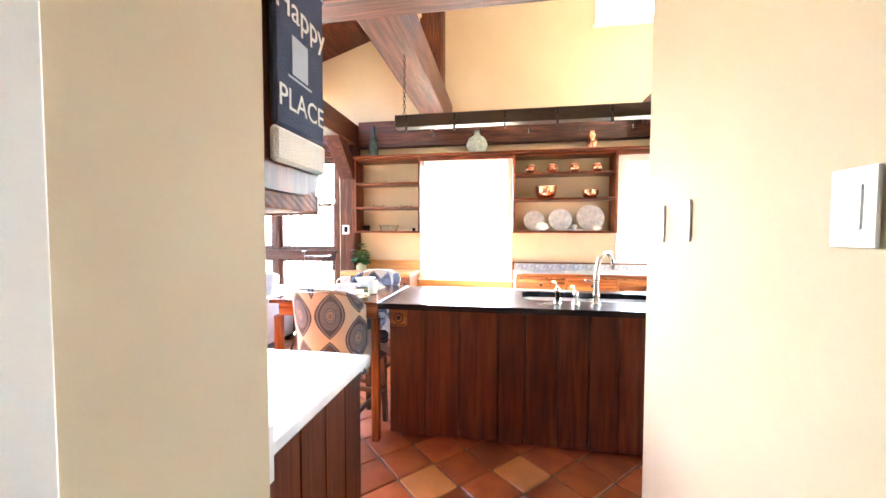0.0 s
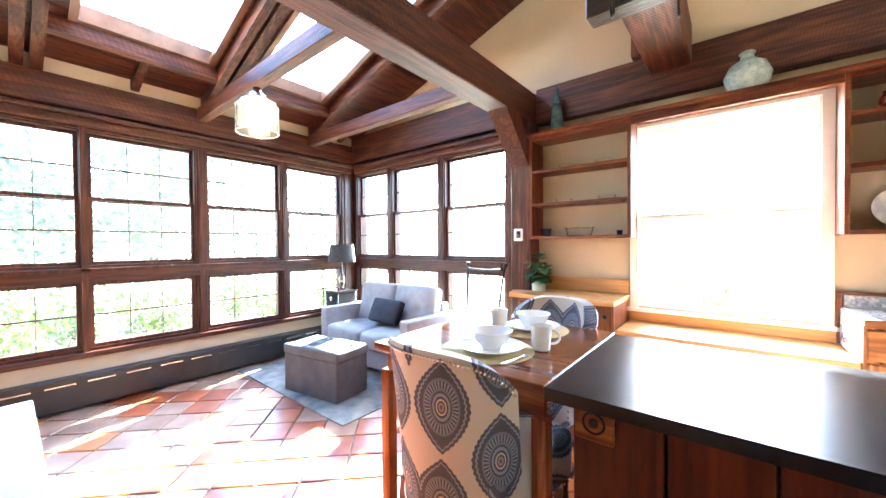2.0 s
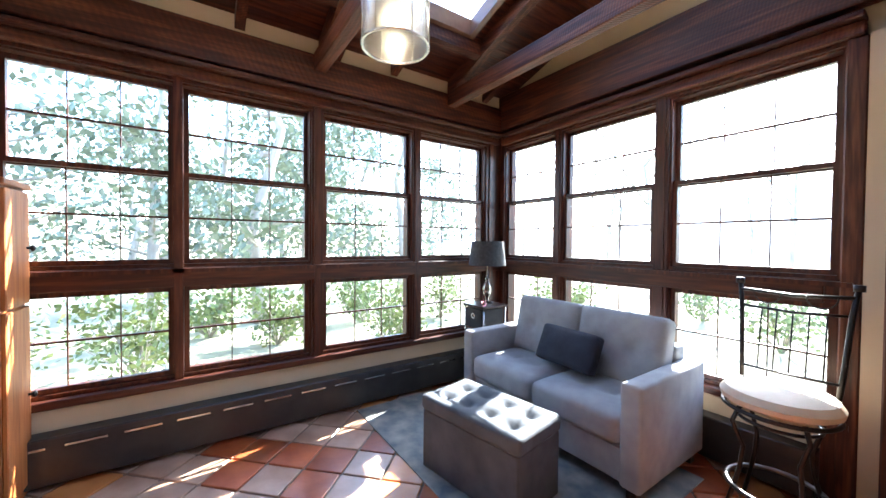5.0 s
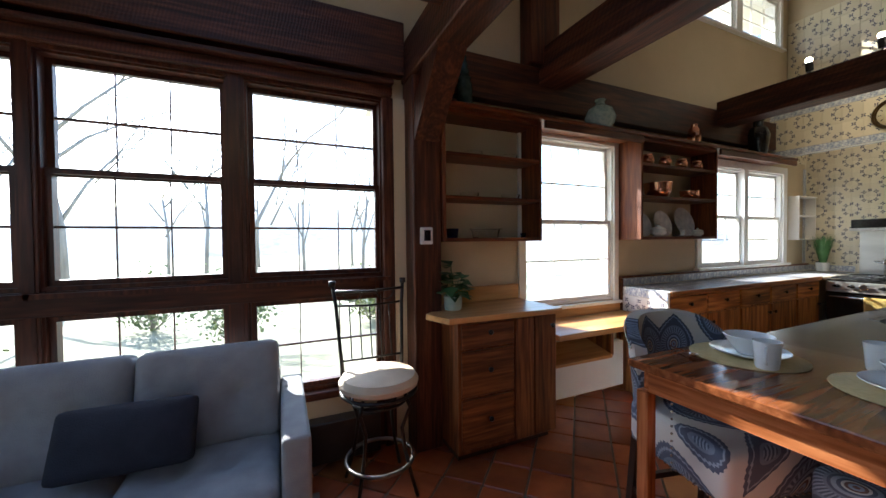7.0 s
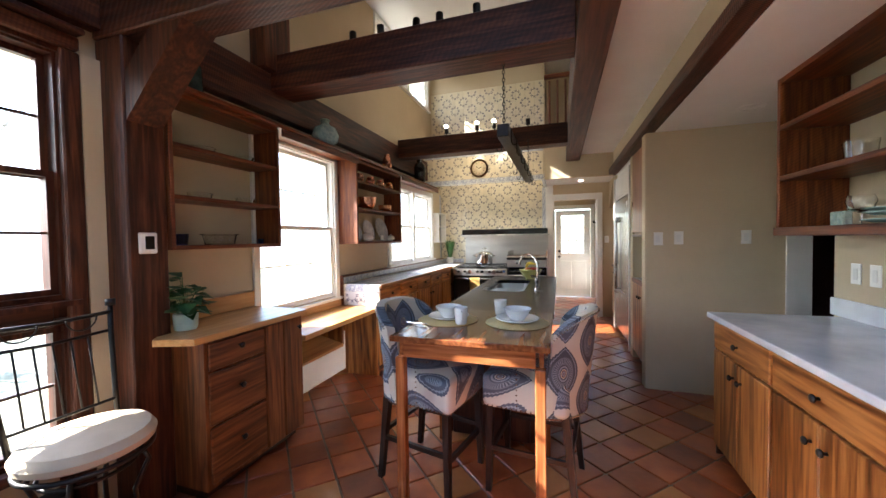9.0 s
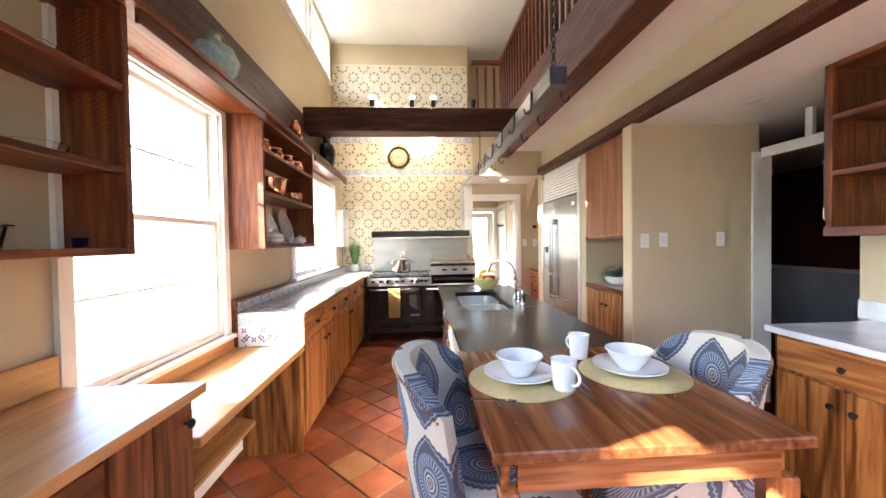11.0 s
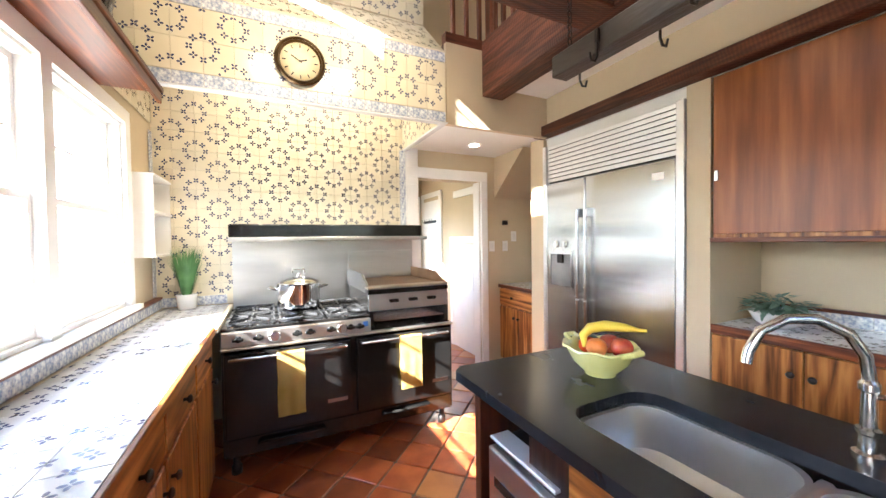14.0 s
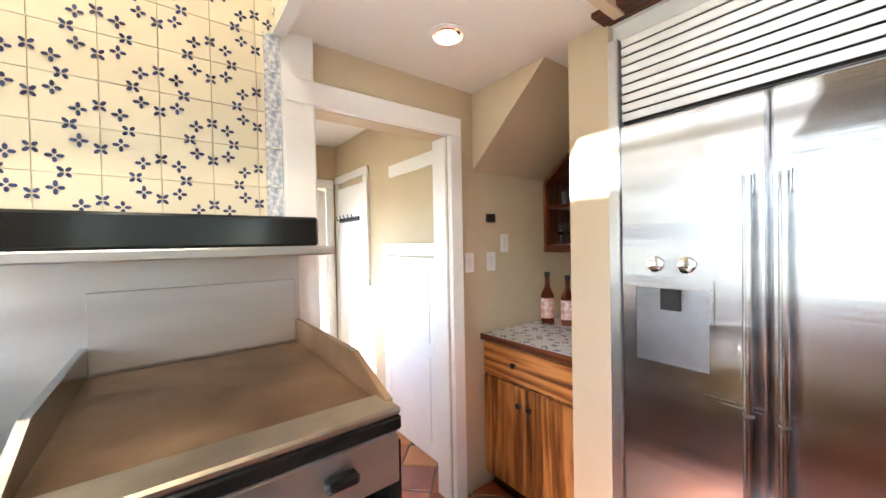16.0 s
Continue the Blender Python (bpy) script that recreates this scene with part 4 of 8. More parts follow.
part("edge_strip", boxes((3.083, 3.133, 3.040, 5.07, 2.322, 2.332), (3.134, 4.0, 3.040, 3.090, 2.322, 2.332)), WHITET, ch)
T = 0.155
tile_field(ch, (3.09, 5.07, 2.41), (0, -1, 0), (0, 0, 1), 13, 2, T, .185, CREAMT)
tile_field(ch, (3.09, 5.07, 2.335), (0, -1, 0), (0, 0, 1), 13, 1, T, .073, BORDER, name="border_tile")
tile_field(ch, (3.09, 5.07, 2.783), (0, -1, 0), (0, 0, 1), 13, 1, T, .073, BORDER, name="border_tile")
ring_pattern("flower_print", ch, (3.0825, 5.07, 2.41), (0, -1, 0), (0, 0, 1), 2.015, .37)
sl = Vector((.41, 0, .41)).normalized()
tile_field(ch, Vector((3.09, 5.07, 2.86)) + sl * .005, (0, -1, 0), tuple(sl), 13, 4, T, .143, CREAMT)
ring_pattern("flower_print", ch, Vector((3.0845, 5.07, 2.8655)) + sl * .005, (0, -1, 0), sl, 2.015, .57)
tile_field(ch, (3.50, 5.07, 3.28), (0, -1, 0), (0, 0, 1), 13, 5, T, T, CREAMT)
ring_pattern("flower_print", ch, (3.4925, 5.07, 3.28), (0, -1, 0), (0, 0, 1), 2.015, .77)
tile_field(ch, (3.105, 3.045, 2.335), (1, 0, 0), (0, 0, 1), 6, 1, .15, .073, BORDER, name="border_tile")
tile_field(ch, (3.105, 3.045, 2.41), (1, 0, 0), (0, 0, 1), 5, 2, .15, .185, CREAMT)
tile_field(ch, (3.99, 3.0852, 2.335), (-1, 0, 0), (0, 0, 1), 6, 3, .142, .17, CREAMT)
ring_pattern("flower_print", ch, (3.99, 3.0927, 2.335), (-1, 0, 0), (0, 0, 1), .85, .51)
tile_field(ch, (3.135, 5.075, 2.335), (1, 0, 0), (0, 0, 1), 6, 3, .142, .17, CREAMT)
ring_pattern("flower_print", ch, (3.135, 5.0675, 2.335), (1, 0, 0), (0, 0, 1), .85, .51)
tw = empty("tiled_backsplash", (0, 0, 0), "cream tiled wall painted with rings of blue flowers", "tiled wall", )
part("bed", boxes((4.005, 4.019, 3.06, 5.078, .945, 3.3)), TGROUT, tw)
tile_field(tw, (4.005, 5.10, .966), (0, -1, 0), (0, 0, 1), 14, 15, .15, .149, CREAMT)
ring_pattern("flower_print", tw, (3.9975, 5.075, 1.02), (0, -1, 0), (0, 0, 1), 2.01, 2.1, dx=.30, dy=.298, pu=-.025, pw=-.052)
tile_field(tw, (3.925, 5.075, 1.035), (1, 0, 0), (0, 0, 1), 1, 8, .073, .155, BORDER, name="border_tile")
tile_field(tw, (4.0, 5.075, .945), (0, -1, 0), (0, 0, 1), 3, 1, T, .073, BORDER, name="border_tile")
tile_field(tw, (4.0, 3.122, .945), (0, -1, 0), (0, 0, 1), 1, 9, .062, .1535, BORDER, name="border_tile")
cl = empty("wall_clock", (3.075, 4.085, 2.575), "round wall clock with a dark brass rim", "clock")
m = pose(0, 0, 0, 0, -90, 0)
bm = bmesh.new()
lathe(bm, [(.120, 0), (.150, .004), (.153, .016), (.143, .028), (.133, .018), (.128, .026), (.120, .014), (.118, .008)], 36, m=m)
part("rim", bm, noise_mat("dark_brass", (.06, .035, .015), (.14, .09, .04), .3, metal=.8, scale=14), cl, smooth=True)
bm = bmesh.new()
lathe(bm, [(0, .006), (.122, .006), (.122, .003)], 36, m=m)
part("face", bm, noise_mat("clock_face", (.66, .55, .34), (.74, .64, .44), .5, scale=10), cl)
bm = bmesh.new()
for k in range(12):
    add_box(bm, -.010, -.008, -.003, .003, .085, .106, m=Matrix.Rotation(radians(30 * k), 4, "X"))
part("numerals", bm, BLACK, cl, kind="stuff")
bm = bmesh.new()
add_box(bm, -.013, -.011, -.003, .003, -.01, .062, m=Matrix.Rotation(radians(-60), 4, "X"))
add_box(bm, -.016, -.014, -.004, .004, -.01, .042, m=Matrix.Rotation(radians(70), 4, "X"))
part("hand_pair", bm, BLACK, cl)

for y in (3.62, 4.30):
    hl = empty("hood_light", (3.62, y, 3.25), "small round lamp set inside the tiled hood", "ceiling light", "lamps inside the hood")
    bm = bmesh.new()
    lathe(bm, [(0, 0), (.04, 0), (.045, -.012), (.036, -.014), (0, -.010)], 20)
    part("lens", bm, glow_mat("hood_bulb", (1, .80, .52), 3), hl, smooth=True)
    lm = new("hood_lamp", bpy.data.lights.new("hood_lamp", "SPOT"))
    lm.data.energy, lm.data.spot_size, lm.data.spot_blend, lm.data.color, lm.data.shadow_soft_size = 3.5, radians(110), .7, (1, .84, .60), .04
    lm.matrix_world = look((3.62, y, 3.22), (3.95, y, 1.8))

# --- range
rg = empty("kitchen_range", (0, 0, 0), "black and steel restaurant range with six burners, griddle and two ovens", "range")
X0, Y0, Y1 = 3.10, 3.02, 4.565
part("body", boxes((X0 + .01, 3.98, Y0, Y1, .13, .80), bevel=.004), ENAMEL, rg)
part("kick_panel", boxes((X0 + .005, X0 + .03, Y0 + .01, Y1 - .01, .125, .235), bevel=.004), ENAMEL, rg)
part("control_panel", boxes((X0 - .012, X0 + .05, 3.66, Y1, .80, .895), bevel=.006), RSTEEL, rg)
part("panel_rail", boxes((X0 - .028, X0 + .02, Y0 + .005, Y1, .785, .80), bevel=.004), RSTEEL, rg)
part("cooktop", boxes((X0 + .012, 3.86, 3.655, Y1, .895, .915), bevel=.005), ENAMEL, rg)
part("broiler_box", boxes((X0 + .09, 3.86, Y0, 3.655, 1.02, 1.06), (X0 + .065, 3.86, Y0, Y0 + .03, .80, 1.02), (X0 + .065, 3.86, 3.62, 3.655, .80, 1.02), (3.6, 3.86, Y0 + .03, 3.62, .80, 1.02)), ENAMEL, rg)
part("broiler_rack", boxes(*[(X0 + .06 + .03 * k, X0 + .066 + .03 * k, Y0 + .04, 3.61, .85, .856) for k in range(12)]), STEEL, rg, kind="stuff")
part("griddle_panel", boxes((X0 + .062, X0 + .085, Y0 + .005, 3.655, .925, 1.045), bevel=.004), RSTEEL, rg)
# The golden reflection on the lip is put into this tan steel colour.
part("griddle_front", boxes((X0 + .058, X0 + .158, Y0, 3.66, 1.082, 1.102), bevel=.006), noise_mat("gold_reflection_steel", (.48, .42, .33), (.68, .61, .5), .28, metal=1, scale=8, rough2=.4), rg)
part("griddle_trough", boxes((X0 + .058, X0 + .13, Y0 - .002, 3.662, 1.046, 1.081), bevel=.006), ENAMEL, rg)
part("griddle_plate", boxes((X0 + .160, 3.944, Y0 + .02, 3.64, 1.07, 1.092)), noise_mat("seasoned_steel", (.18, .10, .05), (.42, .28, .16), .3, metal=.9, scale=3.5, rough2=.5), rg)
for y in (Y0, 3.64):
    bm = bmesh.new()
    a = [bm.verts.new((x, y, z)) for x, z in ((X0 + .10, 1.05), (X0 + .10, 1.105), (3.39, 1.18), (3.955, 1.18), (3.955, 1.05))]
    b = [bm.verts.new((v_.co.x, y + .018, v_.co.z)) for v_ in a]
    bm.faces.new(a)
    bm.faces.new(b[::-1])
    for i in range(5):
        bm.faces.new((a[i], a[(i + 1) % 5], b[(i + 1) % 5], b[i]))
    part("splash_guard", bm, MATS["seasoned_steel"] if y == Y0 else STEEL, rg)
part("backguard", boxes((3.955, 3.975, Y0, Y1, .90, 1.444)), RSTEEL, rg)
part("back_plate", boxes((3.946, 3.953, Y0 + .02, 3.64, 1.10, 1.345), bevel=.002), RSTEEL, rg)
part("high_shelf", boxes((3.66, 3.984, Y0 - .04, Y1, 1.445, 1.475), bevel=.004), RSTEEL, rg)
part("shelf_duct", boxes((3.70, 3.984, Y0, Y1, 1.476, 1.575), bevel=.008), ENAMEL, rg)
bm = bmesh.new()
for k in range(4):
    y = Y0 + .16 + .40 * k
    tube(bm, [(3.86 + .03 * math.cos(t), y + .15 * math.sin(t), 1.579) for t in [i * 2 * math.pi / 20 for i in range(20)]], .006, 6, closed=True)
part("duct_ring", bm, CHROME, rg)
for i, (y0, y1) in enumerate(((Y0 + .02, 3.76), (3.80, Y1 - .015))):
    dr = part("oven_door", boxes((X0 - .02, X0 + .012, y0, y1, .25, .765), bevel=.008, seg=2), ENAMEL, rg)
    bm = bmesh.new()
    tube(bm, [(X0 - .02, y0 + .03, .735), (X0 - .05, y0 + .035, .735), (X0 - .052, (y0 + y1) / 2, .735), (X0 - .05, y1 - .035, .735), (X0 - .02, y1 - .03, .735)], .010, 8)
    part("door_handle", bm, STEEL, dr)
    part("name_plate", boxes((X0 - .024, X0 - .02, y0 + .03, y0 + .16, .36, .385)), STEEL, dr)
    bm = bmesh.new()
    tube(bm, [(X0 - .0, y0 + .18, .19), (X0 - .02, y0 + .19, .20), (X0 - .02, y1 - .19, .20), (X0 - .0, y1 - .18, .19)], .012, 8)
    part("kick_handle", bm, ENAMEL, rg)
for y in (3.74, 3.80, 3.93, 4.06, 4.14, 4.36, 4.47):
    bm = bmesh.new()
    lathe(bm, [(0, 0), (.02, 0), (.02, .010), (.012, .014), (0, .014)], 12, m=pose(X0 - .012, y, .85, 0, -90, 0))
    add_box(bm, X0 - .045, X0 - .02, y - .03, y + .03, .840, .860, bevel=.005)
    part("burner_knob", bm, ENAMEL, rg)
for y in (3.86, 4.27):
    bm = bmesh.new()
    lathe(bm, [(0, 0), (.036, 0), (.036, .02), (.028, .03), (0, .03)], 18, m=pose(X0 - .012, y, .85, 0, -90, 0))
    part("oven_dial", bm, CHROME, rg, smooth=True)
for y in (3.17, 3.32, 3.47):
    part("griddle_knob", boxes((X0 + .03, X0 + .061, y - .035, y + .035, .982, 1.006), bevel=.006), ENAMEL, rg)
part("sticker", boxes((X0 - .014, X0 - .0125, 3.68, 3.715, .842, .876)), noise_mat("blue_label", (.05, .15, .45), (.07, .2, .55), .5), rg)
grate = None
for i in range(3):
    for j in range(2):
        cx, cy = X0 + .20 + .36 * j, 3.81 + .295 * i
        if grate is None:
            bm = bmesh.new()
            for s in (-1, 1):
                add_box(bm, -.16, .16, s * .13 - .006, s * .13 + .006, .010, .026)
                add_box(bm, s * .16 - .006, s * .16 + .006, -.136, .136, .010, .026)
            for k in range(8):
                add_box(bm, .035, .15, -.005, .005, .014, .030, m=Matrix.Rotation(k * math.pi / 4, 4, "Z"))
            lathe(bm, [(0, .012), (.045, .012), (.05, .002), (.05, 0)], 16)
            bmesh.ops.transform(bm, matrix=pose(cx, cy, .915), verts=bm.verts)
            bmesh.ops.transform(bm, matrix=pose(-cx, -cy, -.915), verts=bm.verts)
            grate = part("grate", bm, noise_mat("cast_iron", (.02, .02, .02), (.09, .09, .09), .25, metal=.4, scale=20, bump=.4), rg)
            grate.location = (cx, cy, .915)
        else:
            g = new("grate", grate.data)
            g.parent, g.location = rg, (cx, cy, .915)
for y in (3.09, 4.5):
    for x in (X0 + .06, 3.9):
        bm = bmesh.new()
        lathe(bm, [(.02, .12), (.02, .06), (.03, .05), (.03, 0), (0, 0)], 12, c=(x, y, 0))
        part("foot", bm, BLACK, rg)


def towel(label, y0, y1, z0, z1, fold):
    bm = bmesh.new()
    n_, k_ = 12, 10
    for side, (xx, zb) in enumerate(((X0 - .066, z0), (X0 - .040, z0 + fold))):
        g = [[bm.verts.new((xx + .003 * math.sin(i * 1.1 + side) * j / k_, y0 + (y1 - y0) * i / n_ + .002 * math.sin(j), z1 - (z1 - zb) * j / k_)) for j in range(k_ + 1)] for i in range(n_ + 1)]
        for i in range(n_):
            for j in range(k_):
                bm.faces.new((g[i][j], g[i + 1][j], g[i + 1][j + 1], g[i][j + 1]))
        if side == 0:
            first = g
        else:
            for i in range(n_):
                p = [bm.verts.new(((X0 - .053), v_.co.y, z1 + .010)) for v_ in (g[i][0], g[i + 1][0])]
                bm.faces.new((first[i][0], first[i + 1][0], p[1], p[0]))
                bm.faces.new((p[0], p[1], g[i + 1][0], g[i][0]))
    bmesh.ops.solidify(bm, geom=bm.faces, thickness=.003)
    ob = link_bm("hand_towel", bm, YELLOW, None, label, smooth=True)
    return tagged(ob, category="towel")


towel("yellow cotton towel folded over the oven door rail", 4.10, 4.26, .35, .745, .06)
towel("yellow cotton towel, creased, on the second oven door rail", 3.30, 3.46, .37, .745, .10)

pot = empty("stock_pot", (3.48, 4.10, .945), "polished steel stock pot with lid and two side grips", "pot")
bm = bmesh.new()
lathe(bm, [(0, 0), (.11, 0), (.13, .015), (.135, .16), (.14, .165), (.13, .16), (.125, .02), (0, .012)], 32)
part("pan", bm, CHROME, pot, smooth=True)
bm = bmesh.new()
lathe(bm, [(.138, .166), (.13, .18), (.07, .205), (0, .212)], 32)
lathe(bm, [(0, .212), (.012, .212), (.012, .23), (0, .23)], 12)
tube(bm, [(0, -.04, .225), (0, -.035, .255), (0, .035, .255), (0, .04, .225)], .007, 8)
part("lid", bm, CHROME, pot, smooth=True)
for s in (-1, 1):
    bm = bmesh.new()
    tube(bm, [(-.04, s * .13, .13), (-.035, s * .175, .145), (.035, s * .175, .145), (.04, s * .13, .13)], .007, 8)
    part("side_grip", bm, CHROME, pot, smooth=True)

pot.scale = (1.13, 1.13, 1.13)

# --- fridge wall
fr = empty("refrigerator", (0, 0, 0), "large built-in stainless steel refrigerator with louvred grille", "refrigerator")
part("body", boxes((1.94, 3.17, 1.40, 1.985, .02, 2.25)), STEEL, fr)
for x0, x1 in ((1.935, 1.985), (3.135, 3.178)):
    part("side_trim", boxes((x0, x1, 1.985, 2.035, .02, 2.26), bevel=.004), SINKST, fr)
part("freezer_door", boxes((2.70, 3.132, 1.986, 2.03, .10, 1.915), bevel=.006), STEEL, fr)
part("fridge_door", boxes((1.988, 2.69, 1.986, 2.03, .10, 1.915), bevel=.006), STEEL, fr)
part("kick_grille", boxes((1.988, 3.132, 1.96, 1.985, .02, .095)), BLACK, fr)
gr = part("grille", boxes((1.988, 3.132, 1.986, 2.0, 1.93, 2.255)), BLACK, fr)
for k in range(9):
    bm = bmesh.new()
    add_box(bm, 1.99, 3.13, -.004, .004, -.014, .0145, bevel=.002, m=pose(0, 2.014, 1.951 + k * .036, rx=-14))
    part("slat", bm, SLAT, gr)
for x in (2.655, 2.735):
    bm = bmesh.new()
    tube(bm, [(x, 2.075, .62), (x, 2.075, 1.66)], .014, 12)
    add_box(bm, x - .018, x + .018, 2.03, 2.08, .64, .68, bevel=.004)
    add_box(bm, x - .018, x + .018, 2.03, 2.08, 1.60, 1.67, bevel=.004)
    part("door_handle", bm, STEEL, fr, smooth=True)
dp = part("dispenser", boxes((2.83, 3.085, 2.031, 2.040, 1.01, 1.03), (2.83, 3.085, 2.031, 2.040, 1.30, 1.335), (2.83, 2.842, 2.031, 2.040, 1.03, 1.30), (3.073, 3.085, 2.031, 2.040, 1.03, 1.30)), STEEL, fr)
part("recess", boxes((2.842, 3.073, 2.0305, 2.033, 1.03, 1.30)), noise_mat("recess_steel", (.26, .26, .27), (.46, .46, .47), .34, metal=1, scale=4), dp)
part("spout", boxes((2.925, 2.985, 2.033, 2.05, 1.225, 1.30)), BLACK, dp)
for x in (2.91, 3.01):
    bm = bmesh.new()
    lathe(bm, [(0, 0), (.026, 0), (.029, .007), (.021, .010), (0, .006)], 18, m=pose(x, 2.03, 1.385, -90, 0, 0))
    part("gauge", bm, CHROME, dp, smooth=True)
part("badge", boxes((2.06, 2.14, 2.031, 2.034, 1.80, 1.845), bevel=.001), SLAT, fr)
box_thing("fridge_reveal", (1.932, 3.178, 1.95, 1.984, 2.262, 2.334), TRIM, "white painted board above the refrigerator", "panel")

cp = empty("wall_cupboard", (0, 0, 0), "brown wooden wall cupboard with one flat door", "cupboard")
part("body", boxes((1.0, 1.795, 1.48, 2.0, 1.42, 2.33)), OAK[2], cp)
cd = part("door", boxes((1.06, 1.785, 2.0, 2.022, 1.445, 2.32), bevel=.003), wood("flat_door_wood", (.080, .020, .005), (.185, .055, .014), (.29, .10, .028), axis=2, rough=.36, ring=2.6, rings=.12), cp)
part("stile", boxes((1.0, 1.057, 2.0, 2.018, 1.425, 2.325)), OAK[2], cp)
part("bottom_rail", boxes((.995, 1.80, 1.99, 2.028, 1.40, 1.425), bevel=.003), SHELF[0], cp)
for z in (1.52, 1.88, 2.25):
    bm = boxes((1.043, 1.072, 2.022, 2.028, z - .022, z + .022), bevel=.002)
    tube(bm, [(1.058, 2.029, z - .024), (1.058, 2.029, z + .024)], .005, 8)
    part("hinge", bm, NICKEL, cp)
part("latch", boxes((1.755, 1.775, 2.022, 2.034, 1.74, 1.80), bevel=.003), NICKEL, cd)
nc = cabinet("oak base cabinet with two doors in the niche", (1.0, 1.795, 1.47, 2.0, 0, .895), OAK[2])
front("door", nc, "y", 2.0, 1.0, 1.40, .10, .88, 1, OAK[2], [(1.36, .76)])
front("door", nc, "y", 2.0, 1.40, 1.795, .10, .88, 1, OAK[2], [(1.44, .76)])
nk = empty("niche_counter", (0, 0, 0), "small tiled counter with a wooden nosing", "counter")
part("core", boxes((1.0, 1.795, 1.47, 2.005, .896, .925)), TGROUT, nk)
part("nosing", boxes((1.0, 1.795, 2.006, 2.03, .885, .935), bevel=.004), SHELF[0], nk)
tile_field(nk, (1.0, 1.47, .925), (1, 0, 0), (0, 1, 0), 5, 3, .158, .176, WHITET)
ring_pattern("flower_print", nk, (1.0, 1.47, .932), (1, 0, 0), (0, 1, 0), .79, .52, dx=.285, dy=.285, r=.080, s=1.15, mat=CINK)
part("upstand_core", boxes((1.0, 1.795, 1.472, 1.48, .93, 1.0)), TGROUT, nk)
tile_field(nk, (1.79, 1.48, .932), (-1, 0, 0), (0, 0, 1), 5, 1, .158, .068, BORDER, name="border_tile")
part("upstand_cap", boxes((1.0, 1.795, 1.472, 1.495, 1.001, 1.02)), SHELF[0], nk)

# --- bar alcove beside the refrigerator
bm = bmesh.new()
a = [bm.verts.new((x, 1.06, z)) for x, z in ((4.018, 1.90), (4.018, 2.353), (3.50, 2.353))]
b = [bm.verts.new((x, 1.998, z)) for x, z in ((4.018, 1.90), (4.018, 2.353), (3.50, 2.353))]
bm.faces.new(a)
bm.faces.new(b[::-1])
for i in range(3):
    bm.faces.new((a[i], a[(i + 1) % 3], b[(i + 1) % 3], b[i]))
link_bm("stair_soffit", bm, WALL, kind="structure")
ac = cabinet("oak base cabinet with drawer and two doors", (3.365, 4.01, 1.0, 1.93, 0, .90), OAK[2])
front("drawer", ac, "y", 1.93, 3.37, 4.005, .70, .885, 1, OAK[0], [(3.76, .80)])
front("door", ac, "y", 1.93, 3.37, 3.69, .10, .69, 1, OAK[2], [(3.655, .59)])
front("door", ac, "y", 1.93, 3.69, 4.005, .10, .69, 1, OAK[2], [(3.725, .59)])
ak = empty("alcove_counter", (0, 0, 0), "small counter of white tiles with blue flowers", "counter")
part("core", boxes((3.365, 4.015, 1.0, 1.945, .901, .925)), TGROUT, ak)
part("nosing", boxes((3.365, 4.015, 1.946, 1.965, .895, .932), bevel=.003), SHELF[0], ak)
tile_field(ak, (3.365, 1.0, .925), (1, 0, 0), (0, 1, 0), 4, 6, .162, .157, WHITET)
ring_pattern("flower_print", ak, (3.365, 1.0, .932), (1, 0, 0), (0, 1, 0), .645, .94, dx=.285, dy=.285, r=.080, s=1.15, mat=CINK)
sh = empty("alcove_shelf", (0, 0, 0), "dark wooden shelf with a slanted top that holds glasses", "shelf")
part("shelf_board", boxes((3.50, 3.975, 1.0, 1.36, 1.40, 1.45)), SHELF[0], sh)
part("shelf_board", boxes((3.50, 3.975, 1.0, 1.34, 1.70, 1.72)), SHELF[0], sh)
part("shelf_board", boxes((3.50, 3.80, 1.0, 1.34, 1.97, 1.99)), SHELF[0], sh)
part("side", boxes((3.976, 3.998, 1.0, 1.36, 1.40, 1.87)), SHELF[2], sh)
bm = bmesh.new()
add_box(bm, -.31, .31, 1.0, 1.36, -.01, .01, m=pose(3.755, 0, 2.078, ry=41))
part("top_board", bm, SHELF[0], sh)


def bottle(x, y, z, h, r, mat, label):
    b_ = empty("liquor_bottle", (x, y, z), label, "bottle")
    bm_ = bmesh.new()
    lathe(bm_, [(0, 0), (r, 0), (r, h * .55), (r * .4, h * .72), (r * .35, h * .9), (0, h * .9)], 16)
    part("glass_body", bm_, mat, b_, smooth=True)
    bm_ = bmesh.new()
    lathe(bm_, [(0, h * .9), (r * .42, h * .9), (r * .42, h), (0, h)], 12)
    part("cap", bm_, BLACK, b_, smooth=True)
    bm_ = bmesh.new()
    lathe(bm_, [(r * 1.01, h * .12), (r * 1.02, h * .12), (r * 1.02, h * .5), (r * 1.01, h * .5)], 16)
    part("paper_label", bm_, noise_mat("bottle_label", (.5, .06, .05), (.75, .7, .6), .6, scale=30), b_, smooth=True)
    return b_


AMBER = glass_mat("amber_glass", (.28, .05, .012))
bottle(3.90, 1.46, .934, .34, .042, AMBER, "brown glass liquor bottle with a red label")
bottle(3.79, 1.40, .934, .32, .042, AMBER, "squat brown glass liquor bottle with a dark cap")
bottle(3.70, 1.36, .934, .26, .034, AMBER, "brown glass liquor bottle at the back")


